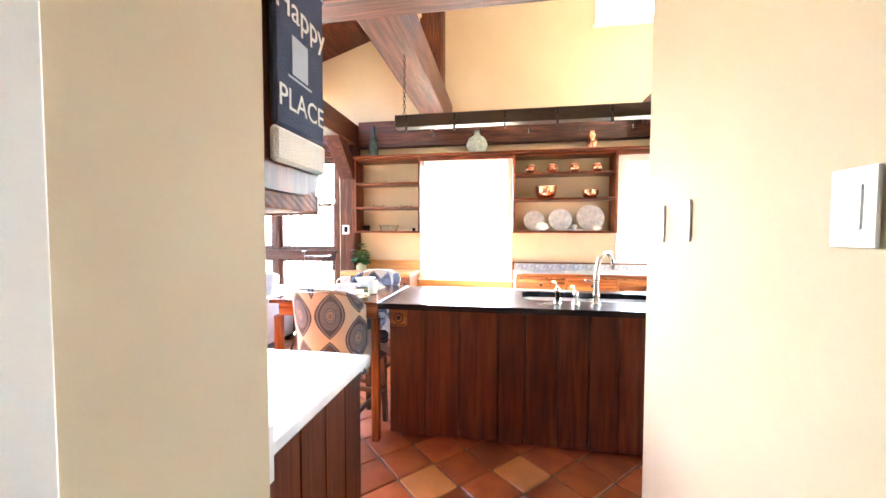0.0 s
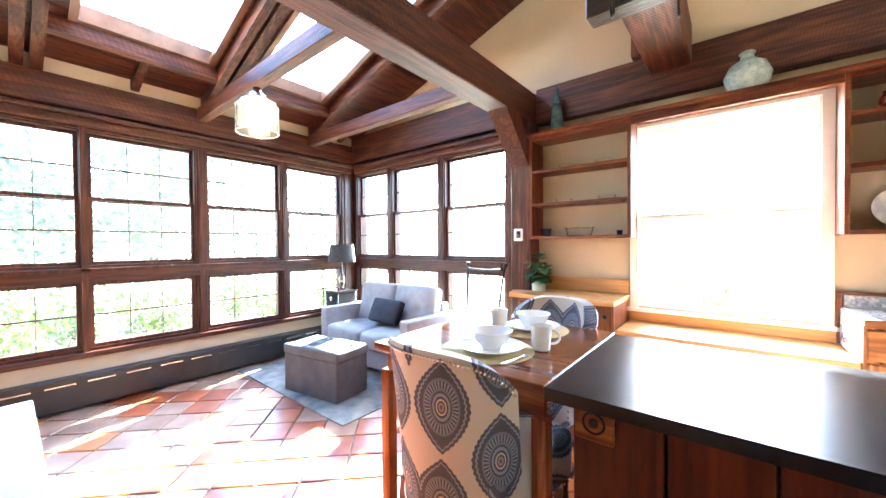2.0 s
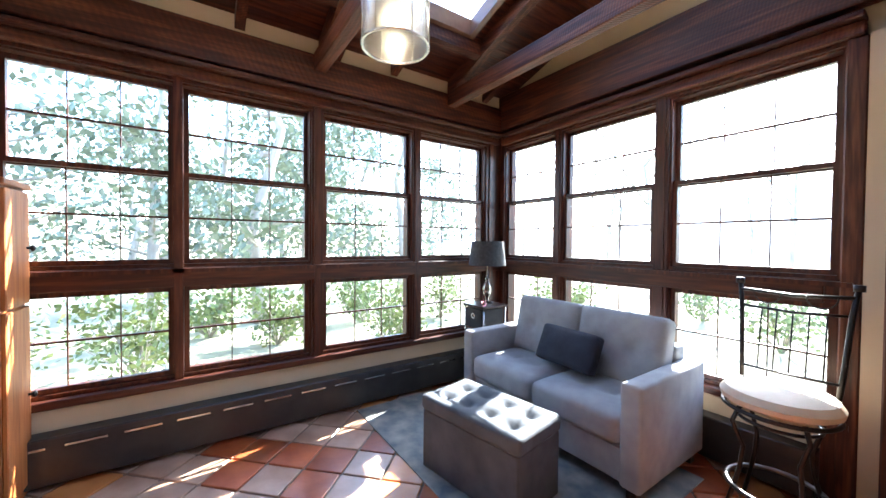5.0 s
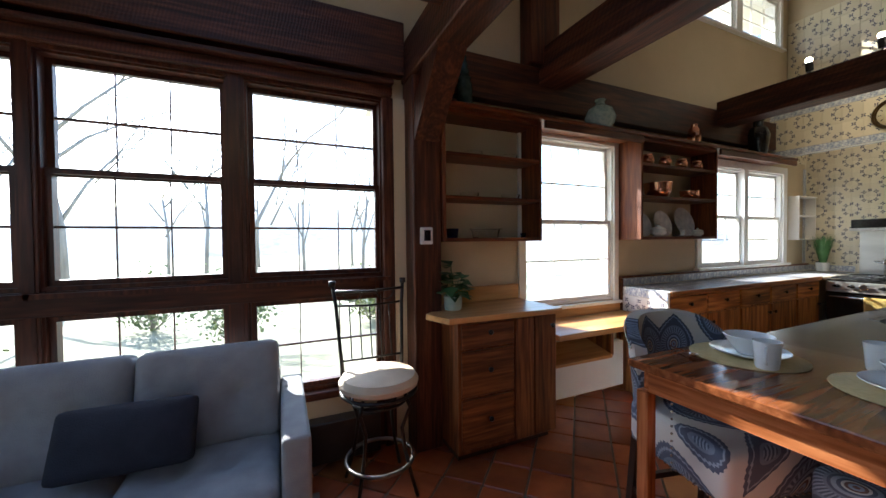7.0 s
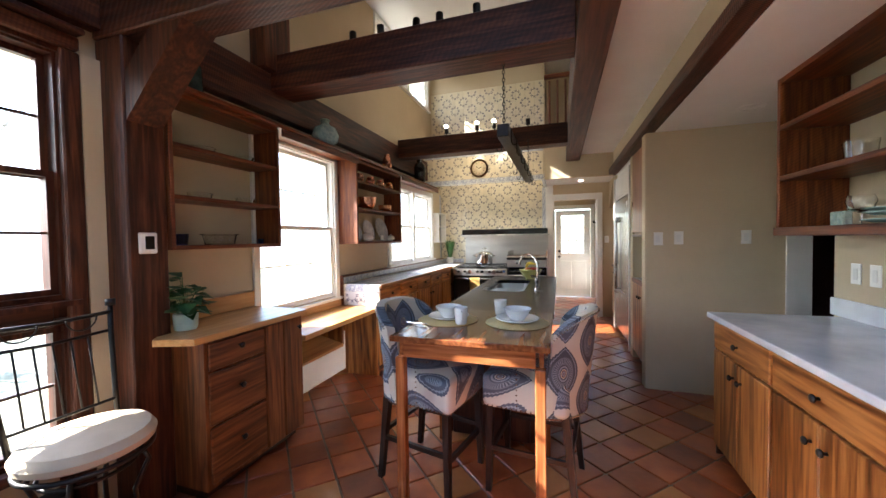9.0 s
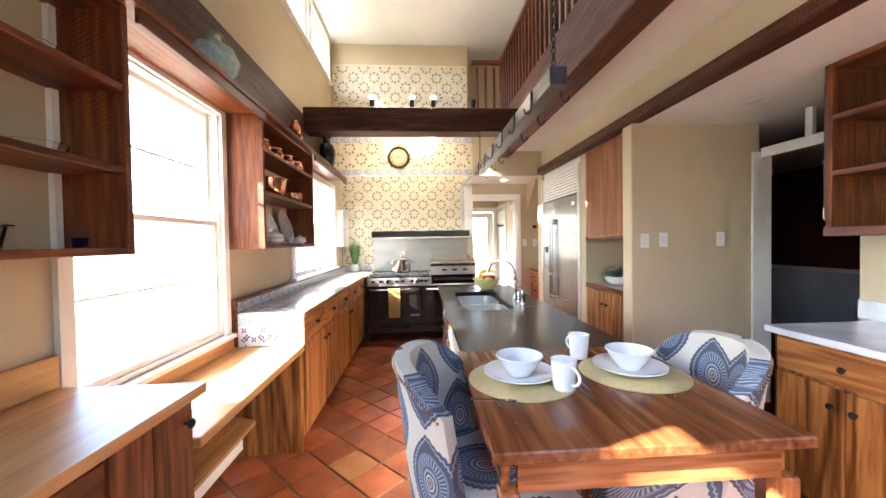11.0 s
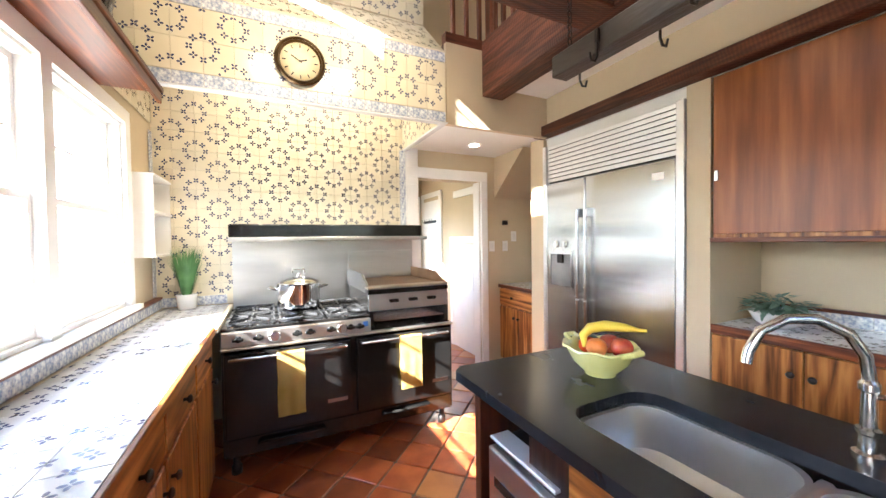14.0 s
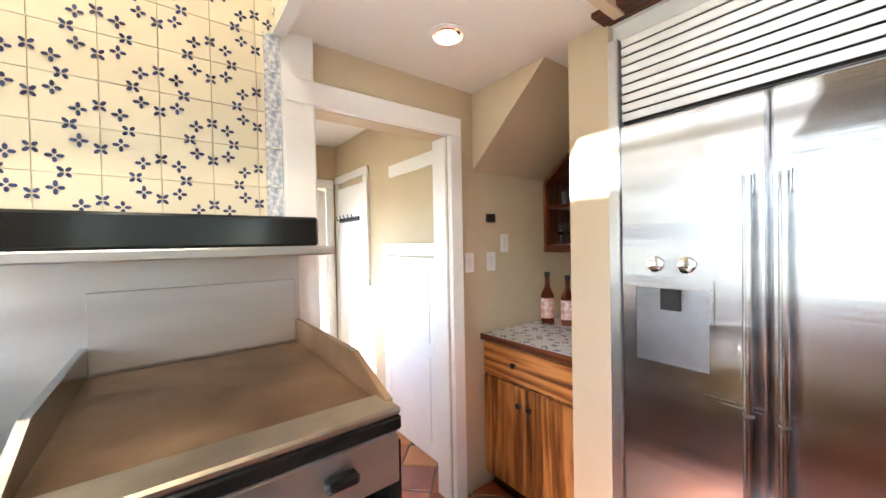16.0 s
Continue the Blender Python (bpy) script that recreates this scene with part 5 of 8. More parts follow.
def glass_cup(name, x, y, z, r, h, label, stem=False, mat=None):
    bm_ = bmesh.new()
    if stem:
        p = [(0, 0), (r * .8, 0), (r * .8, .004), (.005, .010), (.005, h * .45), (r * .8, h * .55), (r, h * .8), (r * .85, h), (r * .82, h), (r * .95, h * .8), (r * .7, h * .58), (0, h * .5)]
    else:
        p = [(0, 0), (r * .85, 0), (r, h), (r * .95, h), (r * .8, .008), (0, .008)]
    lathe(bm_, p, 18, c=(0, 0, 0))
    ob = link_bm(name, bm_, mat or GLASS, None, label, smooth=True, loc=(x, y, z))
    return tagged(ob, category="glass")


for k in range(4):
    glass_cup("wine_glass", 3.67 + .085 * k, 1.26, 1.451, .034, .15, "clear stemmed wine glass on the bar shelf", True)
for k in range(3):
    glass_cup("tumbler", 3.72 + .09 * k, 1.25, 1.721, .032, .10, "clear glass tumbler on the bar shelf")

# --- island
isl = empty("kitchen_island", (0, 0, 0), "kitchen island clad in dark rough-sawn boards", "island")
for b_ in ((-.36, .48, 3.02, 3.56, .05, .875), (.481, 1.44, 3.051, 3.529, .05, .68), (.481, 1.44, 3.02, 3.05, .05, .875), (.481, 1.44, 3.53, 3.56, .05, .875), (1.441, 1.50, 3.02, 3.56, .05, .875), (1.501, 1.78, 3.02, 3.04, .05, .875)):
    part("carcase_panel", boxes(b_), WALNUT[2], isl)
rb = random.Random(5)
x = -.385
while x < 1.78:
    w_ = rb.choice((.15, .19, .22, .17, .25))
    x1 = min(x + w_, 1.80)
    part("cladding_board", boxes((x + .0045, x1 - .0045, 2.99 - rb.uniform(0, .006), 3.018, .02, .876), bevel=.003), REDW[2], isl)
    x = x1
y = 3.02
while y < 3.57:
    y1 = min(y + .18, 3.58)
    part("cladding_board", boxes((-.385 - rb.uniform(0, .004), -.362, y + .003, y1 - .003, .02, .876), bevel=.003), REDW[2], isl)
    y = y1
part("end_panel", boxes((1.76, 1.80, 3.02, 3.58, .02, .876), bevel=.003), REDW[2], isl)
op = part("outlet_plate", boxes((-.37, -.26, 2.968, 2.983, .745, .855), bevel=.003), OAK[0], isl)
bm = bmesh.new()
lathe(bm, [(0, .004), (.014, .004), (.014, 0)], 20, m=pose(-.315, 2.968, .80, 90, 0, 0))
tube(bm, [(-.315 + .030 * math.cos(t), 2.967, .80 + .030 * math.sin(t)) for t in [i * 2 * math.pi / 20 for i in range(20)]], .004, 6, closed=True)
part("outlet_ring", bm, BLACK, op)
front("false_drawer", isl, "y", 3.56, .53, 1.32, .72, .865, 1, OAK[0])
bm = bmesh.new()
tube(bm, [(1.01, 3.578, .80), (1.005, 3.60, .80), (.98, 3.612, .795), (.87, 3.612, .795), (.845, 3.60, .80), (.84, 3.578, .80)], .0085, 8)
part("cup_pull", bm, BLACK, isl)
front("door", isl, "y", 3.56, .92, 1.32, .08, .71, 1, OAK[2], [(.96, .60)])
front("door", isl, "y", 3.56, .53, .92, .08, .71, 1, OAK[2], [(.88, .60)])
dw = empty("dishwasher", (0, 0, 0), "stainless steel dishwasher built into the island", "dishwasher")
part("door", boxes((-.12, .515, 3.561, 3.605, .10, .85), bevel=.008), SINKST, dw)
bm = bmesh.new()
tube(bm, [(-.08, 3.60, .79), (-.07, 3.625, .79), (.2, 3.63, .79), (.46, 3.625, .79), (.47, 3.60, .79)], .010, 10)
part("door_handle", bm, STEEL, dw, smooth=True)
part("kick_plate", boxes((-.12, .515, 3.55, 3.56, .0, .095)), BLACK, dw)
tc = empty("trash_compactor", (0, 0, 0), "narrow stainless steel trash compactor in the island", "compactor")
part("body", boxes((1.36, 1.70, 3.10, 3.55, .06, .715), bevel=.006), BLACK, tc)
part("front_panel", boxes((1.36, 1.70, 3.551, 3.585, .08, .69), bevel=.008, seg=2), SINKST, tc)
# Light on the compactor's top edge is put into the strip's pale colour.
part("control_strip", boxes((1.365, 1.695, 3.50, 3.58, .716, .728), bevel=.003), SLAT, tc)
part("recessed_grip", boxes((1.40, 1.66, 3.5855, 3.588, .565, .60), bevel=.001), ENAMEL, tc)
# top with a rounded sink opening
bm = bmesh.new()
out = [(-.42, 2.86), (1.86, 2.86), (1.90, 2.90), (1.90, 3.59), (1.86, 3.63), (-.42, 3.63)]
sx0, sx1, sy0, sy1, R = .50, 1.42, 3.14, 3.50, .09


def rounded(x0, x1, y0, y1, r, n_=6):
    pts_ = []
    for cx, cy, a0_ in ((x1 - r, y1 - r, 0), (x0 + r, y1 - r, 90), (x0 + r, y0 + r, 180), (x1 - r, y0 + r, 270)):
        pts_ += [(cx + r * math.cos(radians(a0_ + 90 * k / n_)), cy + r * math.sin(radians(a0_ + 90 * k / n_))) for k in range(n_ + 1)]
    return pts_


hole = rounded(sx0, sx1, sy0, sy1, R)


def slab_with_hole(bm, outline, inner, z0, z1):
    for z in (z0, z1):
        o_ = [bm.verts.new((x, y, z)) for x, y in outline]
        h_ = [bm.verts.new((x, y, z)) for x, y in inner]
        es = [bm.edges.new((o_[i], o_[(i + 1) % len(o_)])) for i in range(len(o_))]
        es += [bm.edges.new((h_[i], h_[(i + 1) % len(h_)])) for i in range(len(h_))]
        bmesh.ops.triangle_fill(bm, edges=es, use_beauty=True)
        if z == z0:
            lo_ = (o_, h_)
        else:
            for a_, b_ in zip(lo_, (o_, h_)):
                for i in range(len(a_)):
                    bm.faces.new((a_[i], a_[(i + 1) % len(a_)], b_[(i + 1) % len(b_)], b_[i]))


slab_with_hole(bm, out, hole, .878, .915)
it = link_bm("island_worktop", bm, SOAP, None, "matt black soapstone worktop with a sink cut-out")
tagged(it, category="worktop")
sk = empty("kitchen_sink", (0, 0, 0), "double-bowl stainless steel sink under the worktop", "sink")
for x0, x1 in ((.515, .945), (.975, 1.405)):
    bm = bmesh.new()
    rings = []
    for inset, z in ((-.012, .877), (0, .875), (.006, .74), (.05, .705), (.16, .70)):
        rings.append([bm.verts.new((px, py, z)) for px, py in rounded(x0 + inset, x1 - inset, 3.155 + inset, 3.485 - inset, max(.08 - inset * .3, .02))])
    for a_, b_ in zip(rings, rings[1:]):
        for i in range(len(a_)):
            bm.faces.new((a_[i], a_[(i + 1) % len(a_)], b_[(i + 1) % len(b_)], b_[i]))
    bm.faces.new(rings[-1])
    part("bowl", bm, SINKST, sk, smooth=True)
    bm = bmesh.new()
    lathe(bm, [(0, .702), (.02, .702), (.035, .706), (.037, .701)], 18, c=((x0 + x1) / 2, 3.32, 0))
    part("drain", bm, CHROME, sk)
part("rim", boxes((.945, .975, 3.15, 3.49, .80, .874), bevel=.006), SINKST, sk)
fc = empty("bridge_faucet", (.93, 3.035, .915), "nickel gooseneck kitchen faucet with turned base", "faucet")
bm = bmesh.new()
lathe(bm, [(0, 0), (.028, 0), (.028, .008), (.018, .014), (.016, .05), (.022, .055), (.022, .065), (.015, .07), (.014, .15), (.019, .155), (.019, .17), (.011, .18), (.010, .20)], 18)
part("base", bm, NICKEL, fc, smooth=True)
bm = bmesh.new()
tube(bm, [(0, 0, .18), (.005, .006, .235), (.025, .032, .285), (.062, .080, .316), (.100, .130, .315), (.132, .172, .285), (.147, .192, .235), (.15, .197, .205)], .0125, 12)
part("spout", bm, NICKEL, fc, smooth=True)
bm = bmesh.new()
tube(bm, [(0, 0, .14), (-.05, -.01, .15), (-.075, -.01, .155)], .007, 8)
part("lever", bm, NICKEL, fc, smooth=True)
for x, y, h in ((.81, 3.037, .085), (.70, 3.036, .11)):
    t_ = empty("soap_dispenser" if h > .09 else "side_spray", (x, y, .915), "small nickel deck fitting beside the faucet", "faucet fitting")
    bm = bmesh.new()
    lathe(bm, [(0, 0), (.024, 0), (.022, .01), (.015, .014), (.014, h * .6), (.018, h * .65), (.018, h * .8), (.008, h), (0, h)], 16)
    part("base", bm, NICKEL, t_, smooth=True)
    bm = bmesh.new()
    tube(bm, [(0, 0, h * .95), (-.01, .02, h + .02), (-.02, .05, h + .018)], .007, 8)
    part("lever", bm, NICKEL, t_, smooth=True)

# fruit bowl
fb = empty("fruit_bowl", (1.58, 3.155, .916), "yellow-green ceramic bowl with a fluted rim", "bowl")
bm = bmesh.new()
n_ = 40
pr = [(.0, .0), (.055, .0), (.06, .012), (.10, .05), (.125, .10), (.137, .105), (.135, .112), (.118, .104), (.09, .055), (.0, .02)]
rings = lathe(bm, pr, n_)
for v_ in bm.verts:
    v_.co.z *= 1.0
for ring in rings:
    for i, v_ in enumerate(ring):
        if len(ring) > 1 and v_.co.z > .09:
            v_.co.z += .004 * math.sin(i * 5)
part("bowl_body", bm, noise_mat("yellow_glaze", (.66, .60, .18), (.76, .70, .30), .12, scale=6), fb, smooth=True)
for s in (-1, 1):
    bm = bmesh.new()
    tube(bm, [(s * .12, -.03, .10), (s * .155, -.02, .115), (s * .155, .02, .115), (s * .12, .03, .10)], .011, 8)
    part("bowl_ear", bm, MATS["yellow_glaze"], fb, smooth=True)


def fruit(name, x, y, z, r, mat, label, squash=(1, 1, .92)):
    bm_ = bmesh.new()
    bmesh.ops.create_icosphere(bm_, subdivisions=3, radius=r)
    for v_ in bm_.verts:
        d_ = math.hypot(v_.co.x, v_.co.y)
        if v_.co.z > 0:
            v_.co.z -= .25 * r * math.exp(-(d_ / (r * .35)) ** 2)
        v_.co = Vector((v_.co.x * squash[0], v_.co.y * squash[1], v_.co.z * squash[2]))
    ob = link_bm(name, bm_, mat, None, label, smooth=True, loc=(x, y, z))
    return tagged(ob, category="fruit")


RED = noise_mat("apple_skin", (.38, .02, .02), (.62, .16, .05), .25, scale=14)
ORANGE = noise_mat("orange_skin", (.62, .16, .02), (.72, .24, .04), .4, scale=30, bump=.3, fine=300)
fruit("apple", 1.510, 3.125, 1.028, .04, RED, "red apple in the fruit bowl")
fruit("apple", 1.580, 3.105, 1.023, .04, RED, "dark red apple in the fruit bowl")
fruit("orange", 1.570, 3.185, 1.023, .038, ORANGE, "small orange in the fruit bowl")
fruit("tomato", 1.620, 3.175, 1.018, .036, noise_mat("tomato_skin", (.6, .07, .02), (.7, .12, .03), .2, scale=9), "orange-red tomato in the fruit bowl")
fruit("avocado", 1.660, 3.125, 1.018, .036, noise_mat("avocado_skin", (.01, .03, .01), (.03, .07, .02), .4, scale=30, bump=.3), "dark green avocado in the fruit bowl", (1.3, .9, .85))
bm = bmesh.new()
tube(bm, [(1.60, 3.215, 1.02), (1.615, 3.205, 1.06), (1.595, 3.19, 1.09), (1.55, 3.165, 1.105), (1.50, 3.13, 1.105), (1.46, 3.10, 1.10), (1.44, 3.085, 1.10)], [.007, .016, .020, .020, .016, .007, .005], 10)
ob = link_bm("banana", bm, noise_mat("banana_skin", (.70, .48, .03), (.78, .58, .06), .45, scale=10), None, "ripe yellow banana on top of the fruit", smooth=True)
tagged(ob, category="fruit")

# pot rack
pk = empty("pot_rack", (0, 0, 0), "black wooden bar hung on chains with iron hooks", "pot rack")
part("bar", boxes((-.39, 1.76, 3.14, 3.22, 2.09, 2.175), bevel=.004), noise_mat("blackened_wood", (.02, .014, .010), (.06, .04, .03), .35, scale=8, stretch=(.2, 1, 1), bump=.4), pk)
for k in range(13):
    x = -.30 + k * .166
    s = 1 if k % 2 else -1
    bm = bmesh.new()
    yb = 3.18 + s * .046
    tube(bm, [(x, yb, 2.16), (x, yb, 2.07), (x, yb + s * .012, 2.05), (x, yb + s * .030, 2.05), (x, yb + s * .038, 2.075)], .0045, 6)
    add_box(bm, x - .008, x + .008, yb - .004, yb + .004, 2.12, 2.165)
    part("hook", bm, BLACK, pk)
link_me = bmesh.new()
tube(link_me, [(.009 * math.cos(t), 0, .017 * math.sin(t)) for t in [i * 2 * math.pi / 10 for i in range(10)]], .0028, 5, closed=True)
proto = part("chain_link", link_me, BLACK, pk)
for x, top in ((-.33, 2.66), (1.70, 2.62)):
    for k in range(int((top - 2.17) / .027)):
        lk = proto if (x < 0 and k == 0) else new("chain_link", proto.data)
        lk.parent = pk
        lk.matrix_local = pose(x, 3.18, 2.19 + k * .027, 0, 0, 90 * (k % 2))


def medallion_mat(name, a, b, cream, ink, pale, sx=.36, sy=.34):
    """Cloth printed with staggered oval medallions, in the plane of the axes a and b of the object."""
    m, n, l, bs = base_mat(name, 0.9)
    tc = n.new("ShaderNodeTexCoord")
    sp = n.new("ShaderNodeSeparateXYZ")
    l.new(tc.outputs["Object"], sp.inputs[0])

    def mth(op, x, y=None):
        q = n.new("ShaderNodeMath")
        q.operation = op
        for i, v_ in enumerate((x, y)):
            if v_ is None:
                continue
            if isinstance(v_, (int, float)):
                q.inputs[i].default_value = v_
            else:
                l.new(v_, q.inputs[i])
        return q.outputs[0]

    if b == 2:
        cu, cv = mth("ADD", mth("ABSOLUTE", sp.outputs[0]), sp.outputs[1]), sp.outputs[2]
    else:
        cu = mth("ADD", sp.outputs[0], mth("MULTIPLY", sp.outputs[2], .9))
        cv = mth("ADD", sp.outputs[1], mth("MULTIPLY", sp.outputs[2], .7))
    u, v_ = mth("DIVIDE", cu, sx), mth("DIVIDE", cv, sy)
    fs, es, ks = [], [], []
    for off in (0.0, 0.5):
        fu = mth("SUBTRACT", mth("FRACT", mth("ADD", u, off + 0.25)), 0.5)
        fv = mth("SUBTRACT", mth("FRACT", mth("ADD", v_, off + 0.1)), 0.5)
        du, dv = mth("ABSOLUTE", mth("MULTIPLY", fu, 4.1)), mth("ABSOLUTE", mth("MULTIPLY", fv, 2.08))
        fs.append(mth("ADD", mth("MULTIPLY", du, .98), mth("POWER", dv, 1.9)))
        es.append(mth("SQRT", mth("ADD", mth("POWER", du, 2.0), mth("POWER", mth("MULTIPLY", dv, 1.1), 2.0))))
        ks.append(mth("SINE", mth("MULTIPLY", mth("ARCTAN2", mth("MULTIPLY", fv, sy / sx), fu), 34.0)))
    near = mth("LESS_THAN", fs[0], fs[1])

    def pick(pair):
        return mth("ADD", pair[1], mth("MULTIPLY", near, mth("SUBTRACT", pair[0], pair[1])))

    f_, e_, k_ = pick(fs), pick(es), pick(ks)
    mid = tuple((p + q) / 2 for p, q in zip(ink, pale))
    r1 = ramp(n, [(0.0, ink), (1.0, cream)])
    r1.color_ramp.interpolation = "CONSTANT"
    for p, c in ((.80, pale), (.86, ink), (.985, cream)):
        r1.color_ramp.elements.new(p).color = (*c, 1)
    l.new(mth("ADD", f_, mth("MULTIPLY", k_, .022)), r1.inputs[0])
    r2 = ramp(n, [(0.0, (.16, .09, .07)), (1.0, mid)])
    r2.color_ramp.interpolation = "CONSTANT"
    for p, c in ((.05, pale), (.10, (.16, .09, .07)), (.15, cream), (.19, ink), (.25, pale), (.32, ink), (.37, mid), (.42, ink), (.60, mid), (.66, ink)):
        r2.color_ramp.elements.new(p).color = (*c, 1)
    l.new(e_, r2.inputs[0])
    spoke = mth("MULTIPLY", mth("MULTIPLY", mth("GREATER_THAN", e_, .42), mth("LESS_THAN", e_, .60)), mth("GREATER_THAN", k_, 0.1))
    mx1 = n.new("ShaderNodeMix")
    mx1.data_type = "RGBA"
    l.new(mth("LESS_THAN", e_, .70), mx1.inputs[0])
    l.new(r1.outputs[0], mx1.inputs[6])
    l.new(r2.outputs[0], mx1.inputs[7])
    r = n.new("ShaderNodeMix")
    r.data_type = "RGBA"
    l.new(spoke, r.inputs[0])
    l.new(mx1.outputs[2], r.inputs[6])
    r.inputs[7].default_value = (*pale, 1)
    nz = n.new("ShaderNodeTexNoise")
    nz.inputs["Scale"].default_value = 300
    l.new(tc.outputs["Object"], nz.inputs["Vector"])
    l.new(r.outputs[2], bs.inputs["Base Color"])
    bp = n.new("ShaderNodeBump")
    bp.inputs["Strength"].default_value, bp.inputs["Distance"].default_value = .3, .002
    l.new(nz.outputs[0], bp.inputs["Height"])
    l.new(bp.outputs[0], bs.inputs["Normal"])
    return m


# Bluish window light is added to the blue-grey print, most in the seat copy.
CR, IN, PA = (.56, .50, .41), (.070, .078, .10), (.25, .28, .34)
BACKC = medallion_mat("printed_cloth_back", 0, 2, CR, IN, PA, .47, .30)
SEATC = medallion_mat("window_lit_cloth_seat", 0, 1, (.57, .55, .50), (.085, .10, .14), (.28, .32, .38), .50, .36)


# ---- dining corner ----
tb = empty("pub_table", (-.795, 3.26, 0), "square reddish pine table with straight legs against the island", "table")
part("tabletop", boxes((-.385, .374, -.395, .395, .888, .918), bevel=.004), TABTOP, tb)
part("apron", boxes((-.355, -.333, -.33, .33, .805, .886)), TABLE[1], tb)
part("apron", boxes((-.33, .36, -.365, -.343, .805, .886)), TABLE[0], tb)
part("apron", boxes((-.33, .36, .343, .365, .805, .886)), TABLE[0], tb)
for x in (-.34, .345):
    for y in (-.35, .35):
        part("leg", boxes((x - .024, x + .024, y - .024, y + .024, 0, .804), bevel=.004), TABLE[2], tb)


def bar_chair(x, y, rz):
    """A counter chair: wrap-round nailed back to -y, seat, four legs and stretchers."""
    c = empty("bar_chair", (x, y, 0), "counter chair covered in cream cloth printed with blue-grey medallions", "chair", "chairs at the table", rz)
    bm = bmesh.new()
    n_, k_ = 20, 8
    inner, outer = [], []
    for i in range(n_ + 1):
        t = -1 + 2 * i / n_
        a = t * 1.25
        cx, cy = .265 * math.sin(a) / math.sin(1.25) * 1.0, .13 - .33 * (math.cos(a) ** .8 if math.cos(a) > 0 else 0)
        cx = max(-.25, min(.25, cx))
        top = 1.03 - .10 * abs(t) ** 4 - .02 * t * t
        lean = -.06
        ri, ro = [], []
        for j in range(k_ + 1):
            z = .47 + (top - .47) * j / k_
            f = lean * j / k_
            ro.append(bm.verts.new((cx * 1.0 * (.93 + .07 * j / k_), cy + f, z)))
            d_ = Vector((cx, cy - .10, 0)).normalized() * .05
            ri.append(bm.verts.new((cx * (.93 + .07 * j / k_) - d_.x, cy + f - d_.y, z if j < k_ else z - .004)))
        outer.append(ro)
        inner.append(ri)
    for i in range(n_):
        for j in range(k_):
            bm.faces.new((outer[i][j], outer[i + 1][j], outer[i + 1][j + 1], outer[i][j + 1]))
            bm.faces.new((inner[i][j], inner[i][j + 1], inner[i + 1][j + 1], inner[i + 1][j]))
        bm.faces.new((outer[i][k_], outer[i + 1][k_], inner[i + 1][k_], inner[i][k_]))
        bm.faces.new((outer[i][0], inner[i][0], inner[i + 1][0], outer[i + 1][0]))
    for q in (0, n_):
        bm.faces.new(outer[q] + inner[q][::-1])
    pts = [(v_.co.x * 1.01, v_.co.y - .004, v_.co.z) for v_ in [o[k_] for o in outer]]
    low = [(v_.co.x * 1.01, v_.co.y - .004, v_.co.z + .01) for v_ in [o[0] for o in outer]]
    part("backrest", bm, BACKC, c, smooth=True)
    bm = bmesh.new()
    for chain_ in (pts, low):
        for p, q in zip(chain_, chain_[1:]):
            for s in range(3):
                z = Vector(p).lerp(Vector(q), s / 3) - Vector((0, 0, .018 if chain_ is pts else 0))
                bmesh.ops.create_icosphere(bm, subdivisions=1, radius=.0055, matrix=Matrix.Translation(z))
    for s in (-1, 1):
        for k in range(16):
            bmesh.ops.create_icosphere(bm, subdivisions=1, radius=.0055, matrix=Matrix.Translation((s * .245, .13, .495 + .028 * k)))
        for k in range(14):
            bmesh.ops.create_icosphere(bm, subdivisions=1, radius=.0055, matrix=Matrix.Translation((s * .232, -.02 + k * .026, .495)))
    for k in range(18):
        bmesh.ops.create_icosphere(bm, subdivisions=1, radius=.0055, matrix=Matrix.Translation((-.215 + k * .0253, .333, .495)))
    part("nail_trim", bm, NICKEL, c, kind="stuff")
    bm = bmesh.new()
    add_box(bm, -.228, .228, -.13, .33, .475, .665, bevel=.035, seg=4)
    part("seat", bm, SEATC, c, smooth=True)
    for sx_ in (-1, 1):
        for sy_ in (-1, 1):
            bm = bmesh.new()
            x0, y0 = sx_ * .19, .09 + sy_ * .20
            x1, y1 = sx_ * .205, .09 + sy_ * (.21 if sy_ > 0 else .25)
            vs = add_box(bm, -.02, .02, -.02, .02, 0, .49)
            for v_ in vs:
                top_ = v_.co.z > .3
                w_ = 1 if top_ else .75
                v_.co.x, v_.co.y = v_.co.x * w_ + (x0 if top_ else x1), v_.co.y * w_ + (y0 if top_ else y1)
            part("leg", bm, WALNUT[2], c)
    part("stretcher", boxes((-.195, .195, .285, .305, .20, .23)), WALNUT[0], c)
    part("stretcher", boxes((-.195, .195, -.145, -.125, .27, .295)), WALNUT[0], c)
    for s in (-1, 1):
        part("stretcher", boxes((s * .20 - .01, s * .20 + .01, -.12, .28, .235, .26)), WALNUT[1], c)
    return c


bar_chair(-.71, 2.885, -7)
bar_chair(-.78, 3.64, 167)

